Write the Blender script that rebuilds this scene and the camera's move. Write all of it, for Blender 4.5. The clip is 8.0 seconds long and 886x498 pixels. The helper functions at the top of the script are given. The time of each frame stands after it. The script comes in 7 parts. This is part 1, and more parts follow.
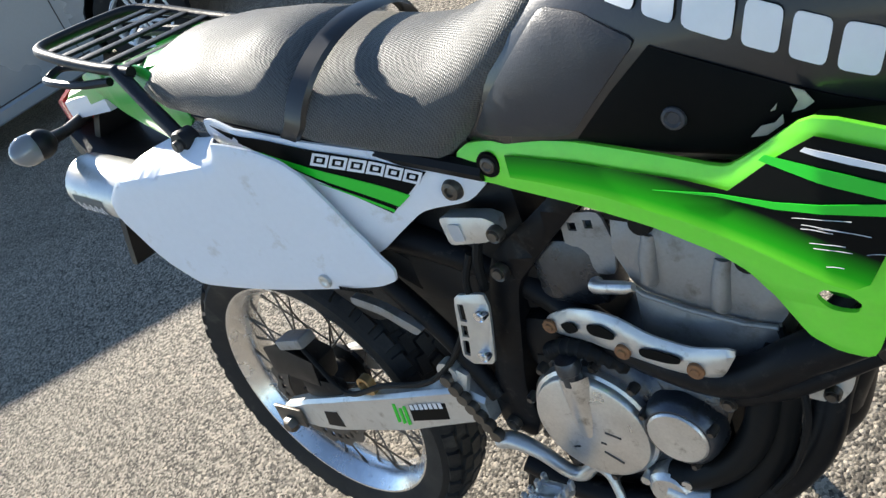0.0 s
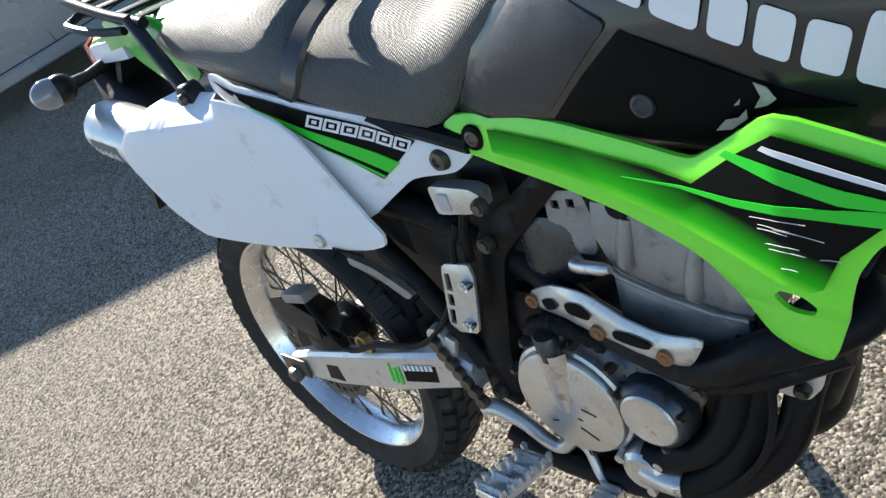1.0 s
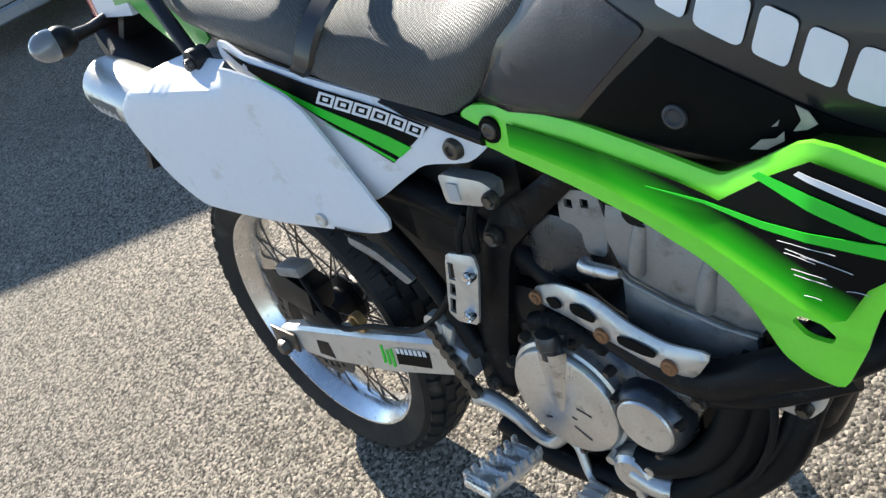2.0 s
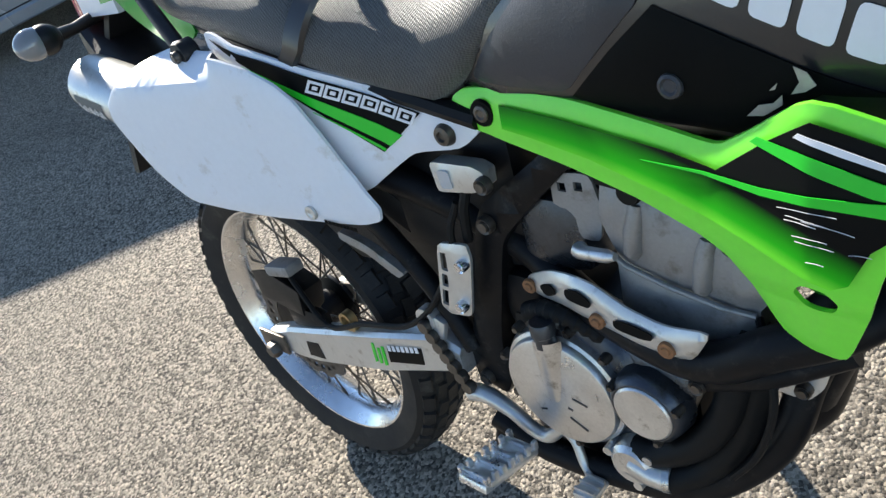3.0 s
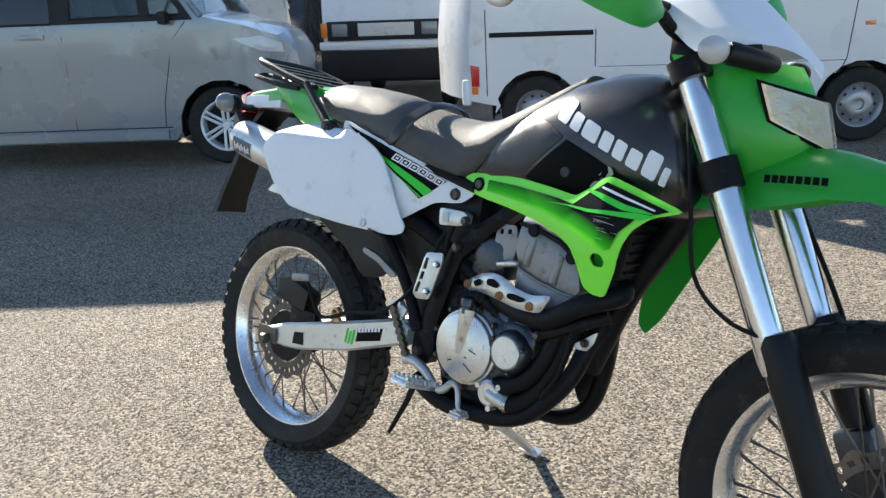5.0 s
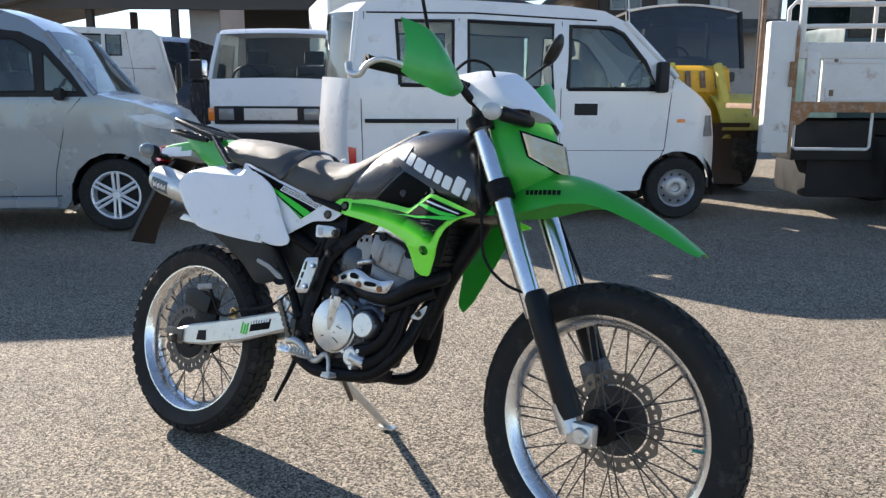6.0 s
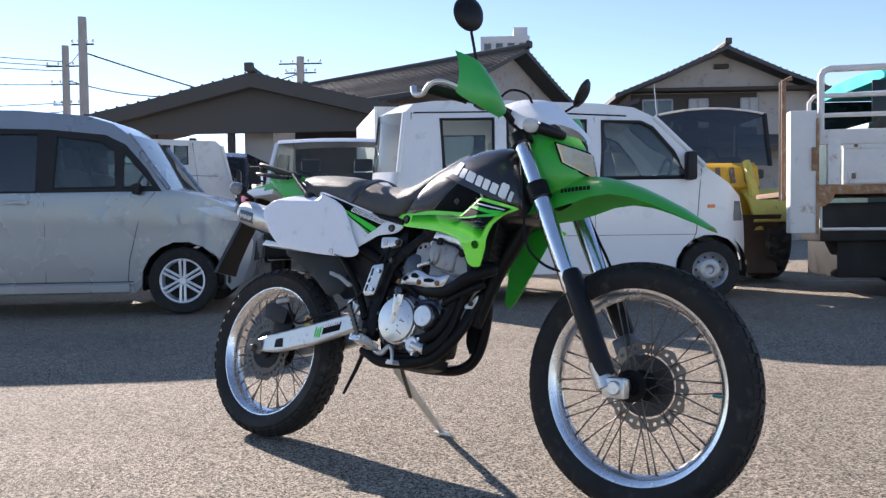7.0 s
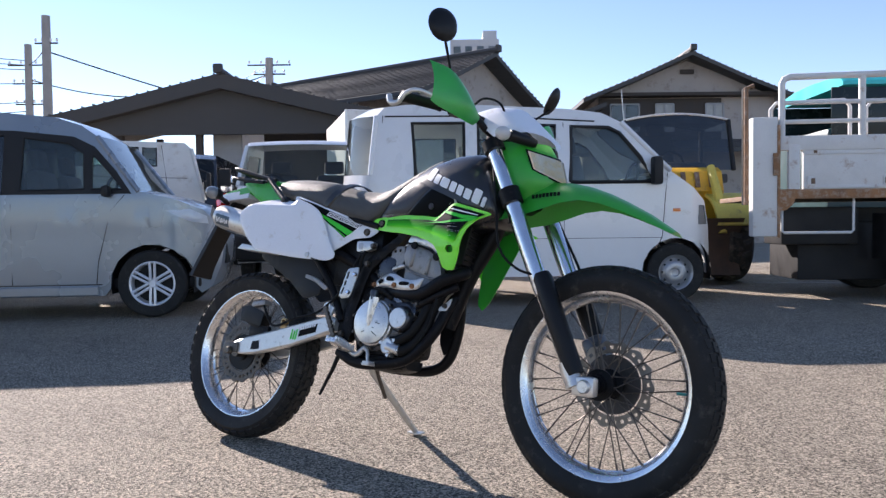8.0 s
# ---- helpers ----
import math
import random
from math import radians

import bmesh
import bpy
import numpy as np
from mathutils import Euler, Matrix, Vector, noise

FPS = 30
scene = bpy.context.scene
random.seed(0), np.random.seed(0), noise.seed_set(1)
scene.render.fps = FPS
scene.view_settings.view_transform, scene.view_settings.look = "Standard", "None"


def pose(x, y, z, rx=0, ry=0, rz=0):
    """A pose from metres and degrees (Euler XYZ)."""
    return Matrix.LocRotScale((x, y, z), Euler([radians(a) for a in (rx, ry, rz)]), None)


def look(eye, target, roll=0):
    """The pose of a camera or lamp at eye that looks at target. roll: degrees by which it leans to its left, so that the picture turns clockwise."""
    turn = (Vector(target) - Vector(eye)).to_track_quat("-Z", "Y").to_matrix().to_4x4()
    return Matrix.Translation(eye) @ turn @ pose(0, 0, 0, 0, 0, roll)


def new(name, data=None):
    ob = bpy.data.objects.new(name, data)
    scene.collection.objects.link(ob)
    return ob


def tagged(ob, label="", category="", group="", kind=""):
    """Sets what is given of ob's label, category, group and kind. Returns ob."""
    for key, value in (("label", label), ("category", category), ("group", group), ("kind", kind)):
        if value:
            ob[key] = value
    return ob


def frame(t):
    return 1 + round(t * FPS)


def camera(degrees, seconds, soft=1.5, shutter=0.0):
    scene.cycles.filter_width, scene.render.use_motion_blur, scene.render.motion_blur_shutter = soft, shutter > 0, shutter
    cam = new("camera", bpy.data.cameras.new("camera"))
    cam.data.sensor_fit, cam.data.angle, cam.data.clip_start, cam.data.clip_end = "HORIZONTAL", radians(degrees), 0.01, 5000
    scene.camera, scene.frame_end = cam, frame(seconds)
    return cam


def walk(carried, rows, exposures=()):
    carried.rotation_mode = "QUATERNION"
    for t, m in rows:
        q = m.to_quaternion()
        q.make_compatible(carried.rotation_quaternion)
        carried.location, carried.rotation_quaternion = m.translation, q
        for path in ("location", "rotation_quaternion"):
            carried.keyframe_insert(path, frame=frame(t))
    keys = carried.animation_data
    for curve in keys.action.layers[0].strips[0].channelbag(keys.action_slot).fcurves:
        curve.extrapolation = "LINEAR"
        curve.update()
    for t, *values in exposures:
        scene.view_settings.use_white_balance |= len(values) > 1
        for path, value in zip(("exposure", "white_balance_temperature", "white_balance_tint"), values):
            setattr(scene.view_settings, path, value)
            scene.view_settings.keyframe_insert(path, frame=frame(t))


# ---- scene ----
cam = camera(59.3, 8.0, soft=1.4)
PATH = [
    (0, (1.117, -0.372, 1.215), (-0.206, 0.617, 0.088), -34.7),
    (0.2, (1.174, -0.359, 1.242), (-0.158, 0.490, 0.186), -36.9),
    (0.5, (1.198, -0.347, 1.216), (-0.241, 0.514, 0.125), -37.4),
    (1, (1.168, -0.324, 1.198), (-0.235, 0.512, 0.044), -34.8),
    (1.2, (1.153, -0.312, 1.212), (-0.158, 0.455, 0.071), -34.0),
    (2.3, (1.137, -0.319, 1.215), (-0.161, 0.458, 0.065), -30.5),
    (2.5, (1.14, -0.325, 1.201), (-0.232, 0.509, 0.008), -30.1),
    (3, (1.132, -0.335, 1.189), (-0.217, 0.515, -0.019), -30.7),
    (3.5, (1.113, -0.337, 1.188), (-0.193, 0.54, -0.047), -30.7),
    (4, (1.181, -0.414, 1.164), (-0.111, 0.624, 0.044), -18.7),
    (4.2, (1.259, -0.522, 1.16), (-0.037, 0.627, 0.158), -10.6),
    (5.3, (1.797, -1.316, 1.184), (0.54, 0.14, 0.636), -0.6),
    (5.5, (1.917, -1.417, 1.192), (0.699, 0.081, 0.67), 0.7),
    (6, (2.074, -1.601, 1.117), (1.002, 0.044, 0.735), 0.2),
    (6.5, (2.169, -1.754, 0.854), (1.033, -0.116, 0.701), -0.8),
    (7, (2.268, -1.947, 0.795), (1.092, -0.33, 0.73), -0.7),
    (7.5, (2.28, -1.998, 0.803), (1.141, -0.355, 0.741), -0.6),
    (8, (2.292, -2.01, 0.802), (1.181, -0.348, 0.742), -0.6),
]
walk(cam, [(t, look(eye, target, roll)) for t, eye, target, roll in PATH],
     exposures=[(0.0, 1.31, 6500, 8), (4.2, 1.38, 6480, 9), (5.3, 1.29, 6700, 9), (6.5, 1.21, 6560, 16), (8.0, 1.1, 6420, 20)])

# ---- world and sun ----
SUN_EL, SUN_X, SUN_Y = radians(26), -0.96, 0.28
world = bpy.data.worlds.new("sky")
world.use_nodes = True
scene.world = world
wn, wl = world.node_tree.nodes, world.node_tree.links
sky = wn.new("ShaderNodeTexSky")
sky.sky_type, sky.sun_disc = "NISHITA", False
sky.sun_elevation, sky.sun_rotation = SUN_EL, math.atan2(SUN_X, SUN_Y)
sky.air_density, sky.dust_density, sky.ozone_density = 0.9, 0.03, 1.4
sky.altitude = 900
wl.new(sky.outputs[0], wn["Background"].inputs[0])
wn["Background"].inputs[1].default_value = 0.1
sun_data = bpy.data.lights.new("sun", "SUN")
sun_data.energy, sun_data.angle, sun_data.color = 5.0, radians(0.6), (1.0, 0.93, 0.83)
sun = new("sun", sun_data)
s_dir = Vector((SUN_X * math.cos(SUN_EL), SUN_Y * math.cos(SUN_EL), math.sin(SUN_EL)))
sun.matrix_world = look(s_dir * 30, (0, 0, 0))


# ---- materials ----
def node(nt, kind, **inputs):
    n = nt.nodes.new(kind)
    for key, value in inputs.items():
        n.inputs[key.replace("_", " ")].default_value = value
    return n


def material(name, colour, rough=0.5, metal=0.0, vary=0.15, scale=6.0, bump=0.0, fine=120.0, coat=0.0,
             dirt=None, dirt_amount=0.0, spec=0.5, trans=0.0, emit=None, emit_strength=0.0):
    """A surface with broad mottling, fine grain, optional dirt patches and relief."""
    m = bpy.data.materials.new(name)
    m.use_nodes = True
    nt = m.node_tree
    b = nt.nodes["Principled BSDF"]
    co = nt.nodes.new("ShaderNodeTexCoord")
    big = node(nt, "ShaderNodeTexNoise", Scale=scale, Detail=4.0, Roughness=0.6)
    small = node(nt, "ShaderNodeTexNoise", Scale=fine, Detail=3.0, Roughness=0.6)
    nt.links.new(co.outputs["Object"], big.inputs["Vector"])
    nt.links.new(co.outputs["Object"], small.inputs["Vector"])
    mix = node(nt, "ShaderNodeMix", Factor=0.35)
    nt.links.new(big.outputs[0], mix.inputs[2])
    nt.links.new(small.outputs[0], mix.inputs[3])
    rng = nt.nodes.new("ShaderNodeMapRange")
    rng.inputs[1].default_value, rng.inputs[2].default_value = 0.3, 0.7
    rng.inputs[3].default_value, rng.inputs[4].default_value = 1 - vary, 1 + vary
    nt.links.new(mix.outputs[0], rng.inputs[0])
    mul = node(nt, "ShaderNodeVectorMath")
    mul.operation = "MULTIPLY"
    mul.inputs[0].default_value = colour
    nt.links.new(rng.outputs[0], mul.inputs[1])
    out = mul.outputs[0]
    if dirt:
        d = node(nt, "ShaderNodeTexNoise", Scale=scale * 2.3, Detail=6.0, Roughness=0.7)
        nt.links.new(co.outputs["Object"], d.inputs["Vector"])
        r2 = nt.nodes.new("ShaderNodeMapRange")
        r2.inputs[1].default_value, r2.inputs[2].default_value = 0.62 - 0.3 * dirt_amount, 0.75
        nt.links.new(d.outputs[0], r2.inputs[0])
        mx = nt.nodes.new("ShaderNodeMix")
        mx.data_type = "RGBA"
        mx.inputs[7].default_value = (*dirt, 1)
        nt.links.new(r2.outputs[0], mx.inputs[0])
        nt.links.new(out, mx.inputs[6])
        out = mx.outputs[2]
    nt.links.new(out, b.inputs["Base Color"])
    rr = nt.nodes.new("ShaderNodeMapRange")
    rr.inputs[1].default_value, rr.inputs[2].default_value = 0.3, 0.7
    rr.inputs[3].default_value, rr.inputs[4].default_value = max(0.02, rough * 0.8), min(1, rough * 1.2)
    nt.links.new(big.outputs[0], rr.inputs[0])
    nt.links.new(rr.outputs[0], b.inputs["Roughness"])
    b.inputs["Metallic"].default_value = metal
    b.inputs["Coat Weight"].default_value = coat
    b.inputs["Coat Roughness"].default_value = 0.08
    b.inputs["Specular IOR Level"].default_value = spec
    b.inputs["Transmission Weight"].default_value = trans
    if emit:
        b.inputs["Emission Color"].default_value = (*emit, 1)
        b.inputs["Emission Strength"].default_value = emit_strength
    if bump:
        bp = node(nt, "ShaderNodeBump", Strength=1.0, Distance=bump)
        nt.links.new(small.outputs[0], bp.inputs["Height"])
        nt.links.new(bp.outputs[0], b.inputs["Normal"])
    return m


def asphalt():
    """Worn grey asphalt with pale pebbles set in it."""
    m = bpy.data.materials.new("asphalt")
    m.use_nodes = True
    nt = m.node_tree
    b = nt.nodes["Principled BSDF"]
    co = nt.nodes.new("ShaderNodeTexCoord")
    vor = node(nt, "ShaderNodeTexVoronoi", Scale=165.0)
    dots = node(nt, "ShaderNodeTexNoise", Scale=240.0, Detail=4.0, Roughness=0.75)
    broad = node(nt, "ShaderNodeTexNoise", Scale=0.9, Detail=7.0, Roughness=0.6)
    patch = node(nt, "ShaderNodeTexNoise", Scale=11.0, Detail=5.0, Roughness=0.7)
    for n in (vor, dots, broad, patch):
        nt.links.new(co.outputs["Object"], n.inputs["Vector"])
    ramp = nt.nodes.new("ShaderNodeValToRGB")
    e = ramp.color_ramp.elements
    e[0].position, e[0].color = 0.25, (0.085, 0.074, 0.06, 1)
    e[1].position, e[1].color = 0.76, (0.71, 0.612, 0.49, 1)
    mid = e.new(0.5)
    mid.color = (0.335, 0.291, 0.231, 1)
    sep = nt.nodes.new("ShaderNodeSeparateColor")
    nt.links.new(vor.outputs["Color"], sep.inputs[0])
    mx = node(nt, "ShaderNodeMix", Factor=0.42)
    nt.links.new(sep.outputs[0], mx.inputs[2])
    nt.links.new(dots.outputs[0], mx.inputs[3])
    nt.links.new(mx.outputs[0], ramp.inputs[0])
    rng = nt.nodes.new("ShaderNodeMapRange")
    rng.inputs[1].default_value, rng.inputs[2].default_value = 0.3, 0.7
    rng.inputs[3].default_value, rng.inputs[4].default_value = 0.74, 1.24
    both = node(nt, "ShaderNodeMix", Factor=0.45)
    nt.links.new(broad.outputs[0], both.inputs[2])
    nt.links.new(patch.outputs[0], both.inputs[3])
    nt.links.new(both.outputs[0], rng.inputs[0])
    mul = nt.nodes.new("ShaderNodeVectorMath")
    mul.operation = "MULTIPLY"
    nt.links.new(ramp.outputs[0], mul.inputs[0])
    nt.links.new(rng.outputs[0], mul.inputs[1])
    nt.links.new(mul.outputs[0], b.inputs["Base Color"])
    b.inputs["Roughness"].default_value = 0.85
    b.inputs["Specular IOR Level"].default_value = 0.3
    inv = node(nt, "ShaderNodeMath")
    inv.operation = "MULTIPLY_ADD"
    inv.inputs[1].default_value, inv.inputs[2].default_value = -1.0, 1.0
    nt.links.new(vor.outputs["Distance"], inv.inputs[0])
    add = nt.nodes.new("ShaderNodeMath")
    nt.links.new(inv.outputs[0], add.inputs[0])
    nt.links.new(dots.outputs[0], add.inputs[1])
    bp = node(nt, "ShaderNodeBump", Strength=1.0, Distance=0.015)
    nt.links.new(add.outputs[0], bp.inputs["Height"])
    nt.links.new(bp.outputs[0], b.inputs["Normal"])
    return m


def seat_cloth():
    """Black vinyl with a fine woven grip."""
    m = material("seat_vinyl", (0.05, 0.0495, 0.048), 0.56, vary=0.3, scale=14, spec=0.4)
    nt = m.node_tree
    b = nt.nodes["Principled BSDF"]
    co = nt.nodes.new("ShaderNodeTexCoord")
    rot = nt.nodes.new("ShaderNodeMapping")
    rot.inputs["Rotation"].default_value = (0.4, 0.9, 0.75)
    v = node(nt, "ShaderNodeTexVoronoi", Scale=400.0)
    v.inputs["Randomness"].default_value = 0.15
    nt.links.new(co.outputs["Object"], rot.inputs[0])
    nt.links.new(rot.outputs[0], v.inputs["Vector"])
    bp = node(nt, "ShaderNodeBump", Strength=1.0, Distance=0.001)
    nt.links.new(v.outputs["Distance"], bp.inputs["Height"])
    nt.links.new(bp.outputs[0], b.inputs["Normal"])
    dot = nt.nodes.new("ShaderNodeMapRange")
    dot.inputs[1].default_value, dot.inputs[2].default_value, dot.inputs[3].default_value, dot.inputs[4].default_value = 0.15, 0.6, 0.55, 1.6
    nt.links.new(v.outputs["Distance"], dot.inputs[0])
    weave = nt.nodes.new("ShaderNodeVectorMath")
    weave.operation = "MULTIPLY"
    nt.links.new(b.inputs["Base Color"].links[0].from_socket, weave.inputs[0])
    nt.links.new(dot.outputs[0], weave.inputs[1])
    nt.links.new(weave.outputs[0], b.inputs["Base Color"])
    b.inputs["Sheen Weight"].default_value, b.inputs["Sheen Roughness"].default_value = 0.22, 0.45
    b.inputs["Sheen Tint"].default_value = (1.0, 0.95, 0.85, 1)
    return m


def glass(name, colour, rough=0.02, alpha=0.35):
    """Tinted pane: part clear, part mirror."""
    m = bpy.data.materials.new(name)
    m.use_nodes = True
    nt = m.node_tree
    b = nt.nodes["Principled BSDF"]
    out = nt.nodes["Material Output"]
    b.inputs["Base Color"].default_value = (*colour, 1)
    b.inputs["Roughness"].default_value = rough
    tr = nt.nodes.new("ShaderNodeBsdfTransparent")
    tr.inputs[0].default_value = (0.82, 0.88, 0.86, 1)
    mix = nt.nodes.new("ShaderNodeMixShader")
    mix.inputs[0].default_value = alpha
    nt.links.new(tr.outputs[0], mix.inputs[1])
    nt.links.new(b.outputs[0], mix.inputs[2])
    fr = node(nt, "ShaderNodeFresnel", IOR=1.5)
    gl = nt.nodes.new("ShaderNodeBsdfGlossy")
    gl.inputs["Roughness"].default_value = rough
    top = nt.nodes.new("ShaderNodeMixShader")
    nt.links.new(fr.outputs[0], top.inputs[0])
    nt.links.new(mix.outputs[0], top.inputs[1])
    nt.links.new(gl.outputs[0], top.inputs[2])
    nt.links.new(top.outputs[0], out.inputs["Surface"])
    return m


def faded_decal():
    """Black film with an airbrushed lime edge along its lower side."""
    m = material("faded_black_decal", (0.004, 0.0045, 0.0045), 0.45, vary=0.1, spec=0.08)
    nt = m.node_tree
    b = nt.nodes["Principled BSDF"]
    co = nt.nodes.new("ShaderNodeTexCoord")
    xyz = nt.nodes.new("ShaderNodeSeparateXYZ")
    nt.links.new(co.outputs["Object"], xyz.inputs[0])

    def calc(op, a, c, d=0.0):
        n = nt.nodes.new("ShaderNodeMath")
        n.operation = op
        for i, v in enumerate((a, c, d)):
            if isinstance(v, float):
                n.inputs[i].default_value = v
            else:
                nt.links.new(v, n.inputs[i])
        return n.outputs[0]
    dx = calc("SUBTRACT", xyz.outputs[0], 0.665)
    low = calc("MULTIPLY_ADD", calc("MULTIPLY", dx, dx), -0.65, 0.793)
    f = calc("DIVIDE", calc("SUBTRACT", xyz.outputs[2], low), 0.036)
    ramp = nt.nodes.new("ShaderNodeValToRGB")
    e = ramp.color_ramp.elements
    e[0].position, e[0].color = 0.0, (0.20, 0.86, 0.045, 1)
    e[1].position, e[1].color = 1.0, (0.004, 0.0045, 0.0045, 1)
    mid = e.new(0.3)
    mid.color = (0.03, 0.5, 0.012, 1)
    nt.links.new(f, ramp.inputs[0])
    nt.links.new(ramp.outputs[0], b.inputs["Base Color"])
    return m


ASPHALT = asphalt()
FADED = faded_decal()
SEAT = seat_cloth()
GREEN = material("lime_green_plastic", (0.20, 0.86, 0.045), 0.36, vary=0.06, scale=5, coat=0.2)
# darker green for fender, mask, tail, shroud recess and inner shroud
GREEN2 = material("darker_green_plastic", (0.022, 0.36, 0.03), 0.36, vary=0.08, scale=5, coat=0.15)
DECAL_GREEN = material("green_decal", (0.015, 0.60, 0.02), 0.38, vary=0.05)
WHITE = material("white_plastic", (0.78, 0.80, 0.84), 0.38, vary=0.04, scale=5, dirt=(0.55, 0.52, 0.46), dirt_amount=0.05)
DECAL_WHITE = material("white_decal", (0.80, 0.80, 0.82), 0.4, vary=0.04)
BLACK = material("black_plastic", (0.008, 0.008, 0.009), 0.45, spec=0.28, vary=0.25, scale=9, bump=0.0004, fine=400)
DECAL_BLACK = material("black_decal", (0.004, 0.0045, 0.0045), 0.5, vary=0.2, spec=0.06)
TANKBLACK = material("black_tank_paint", (0.012, 0.012, 0.014), 0.3, vary=0.2, coat=0.35, spec=0.5, bump=0.0002, fine=300)
FRAME = material("black_frame_paint", (0.006, 0.006, 0.007), 0.45, vary=0.3, scale=20, dirt=(0.045, 0.04, 0.034), dirt_amount=0.1, spec=0.16)
RUBBER = material("tyre_rubber", (0.013, 0.0125, 0.012), 0.7, vary=0.35, scale=9, bump=0.0006, fine=300, dirt=(0.055, 0.05, 0.042), dirt_amount=0.2, spec=0.35)
HOSE = material("black_rubber_hose", (0.009, 0.009, 0.009), 0.55, vary=0.2, spec=0.14)
ALU = material("cast_aluminium", (0.66, 0.65, 0.63), 0.33, 0.85, vary=0.16, scale=18, bump=0.0003, fine=300, dirt=(0.22, 0.2, 0.17), dirt_amount=0.2)
ALU2 = material("grey_engine_casting", (0.29, 0.285, 0.28), 0.48, 0.5, vary=0.14, scale=16, bump=0.0004, fine=260, dirt=(0.16, 0.145, 0.125), dirt_amount=0.25)
RIM = material("polished_rim", (0.72, 0.72, 0.72), 0.25, 0.95, vary=0.1, scale=20, dirt=(0.32, 0.28, 0.22), dirt_amount=0.15)
SILVER = material("silver_painted_metal", (0.62, 0.62, 0.60), 0.36, 0.7, vary=0.1, scale=18, dirt=(0.3, 0.27, 0.23), dirt_amount=0.15)
CHROME = material("fork_chrome", (0.74, 0.76, 0.8), 0.22, 1.0, vary=0.05, scale=20)
STEEL = material("steel_spoke", (0.11, 0.095, 0.08), 0.4, 0.7, vary=0.3, scale=40, dirt=(0.16, 0.11, 0.07), dirt_amount=0.2)
RUST = material("rusty_bolt", (0.28, 0.13, 0.055), 0.75, 0.2, vary=0.4, scale=90)
SATIN = material("dark_grey_satin_plastic", (0.045, 0.045, 0.05), 0.33, vary=0.15, bump=0.0003, fine=500, spec=0.3)
DISC = material("brake_disc_steel", (0.2, 0.178, 0.155), 0.4, 0.8, vary=0.2, scale=40, dirt=(0.2, 0.15, 0.1), dirt_amount=0.15)
DARKDISC = material("dull_dirty_disc_steel", (0.10, 0.09, 0.08), 0.5, 0.6, vary=0.3, scale=40, dirt=(0.16, 0.12, 0.08), dirt_amount=0.25)
BRASS = material("brass_fitting", (0.5, 0.34, 0.16), 0.4, 0.8, vary=0.2)
RED = material("red_lens", (0.55, 0.02, 0.02), 0.12, vary=0.05, coat=0.5)
AMBER = material("amber_lens", (0.75, 0.2, 0.03), 0.15, vary=0.05, coat=0.5)
# amber and white patches: low sun's reflections put into the headlight colour
AMBERGLOW = material("headlight_sun_reflections", (0.96, 0.70, 0.42), 0.2, 0.15, vary=0.12, scale=13, bump=0.004, fine=60, dirt=(0.97, 0.96, 0.95), dirt_amount=0.75)
LENS = glass("clear_headlight_lens", (0.9, 0.92, 0.95), 0.02, 0.04)
PALE = material("pale_grey_lens", (0.5, 0.5, 0.5), 0.3, vary=0.1, coat=0.3)
CLEAR = material("clear_lens", (0.2, 0.21, 0.22), 0.06, vary=0.03, coat=0.8)
GLASS = glass("tinted_glass", (0.015, 0.02, 0.022), 0.03, 0.45)
PRIVACY = glass("dark_rear_glass", (0.012, 0.016, 0.018), 0.03, 0.8)
CARGLASS = glass("car_glass", (0.03, 0.042, 0.045), 0.03, 0.16)
MIRROR = material("mirror_glass", (0.85, 0.86, 0.88), 0.02, 1.0, vary=0.01)
PALEGREEN = material("green_handguard_plastic", (0.015, 0.36, 0.05), 0.35, vary=0.06, scale=5, coat=0.1, trans=0.15)


# ---- mesh tools ----
def part(name, bm, mat, parent=None, label="", sharp=38):
    bmesh.ops.remove_doubles(bm, verts=bm.verts, dist=1e-5)
    bmesh.ops.recalc_face_normals(bm, faces=bm.faces)
    me = bpy.data.meshes.new(name)
    bm.to_mesh(me)
    bm.free()
    me.polygons.foreach_set("use_smooth", [True] * len(me.polygons))
    me.set_sharp_from_angle(angle=radians(sharp))
    me.materials.append(mat)
    ob = new(name, me)
    if parent:
        ob.parent = parent
    return tagged(ob, label)


def again(ob, parent, m, name=""):
    """Another object on the same mesh."""
    o = new(name or ob.name.split(".")[0], ob.data)
    o.parent, o.matrix_basis = parent, m
    return o


def thing(name, label, category, m=Matrix(), group="", kind=""):
    ob = new(name)
    ob.matrix_basis = m
    return tagged(ob, label, category, group, kind)


def box(bm, c, s, bevel=0.0, m=None, seg=2):
    r = bmesh.ops.create_cube(bm, size=1.0)
    vs = r["verts"]
    for v in vs:
        v.co = Vector((v.co.x * s[0], v.co.y * s[1], v.co.z * s[2]))
    if bevel:
        es = list({e for v in vs for e in v.link_edges})
        g = bmesh.ops.bevel(bm, geom=es, offset=bevel, segments=seg, affect="EDGES", profile=0.6)
        vs = list({v for f in g["faces"] for v in f.verts} | {v for v in vs if v.is_valid})
    t = Matrix.Translation(c) @ (m or Matrix())
    bmesh.ops.transform(bm, matrix=t, verts=vs)
    return bm


def ring_at(p, t, up, r, seg, flat=1.0):
    x = t.cross(up).normalized()
    y = x.cross(t).normalized()
    return [p + r * (math.cos(a) * x + flat * math.sin(a) * y) for a in (2 * math.pi * i / seg for i in range(seg))]


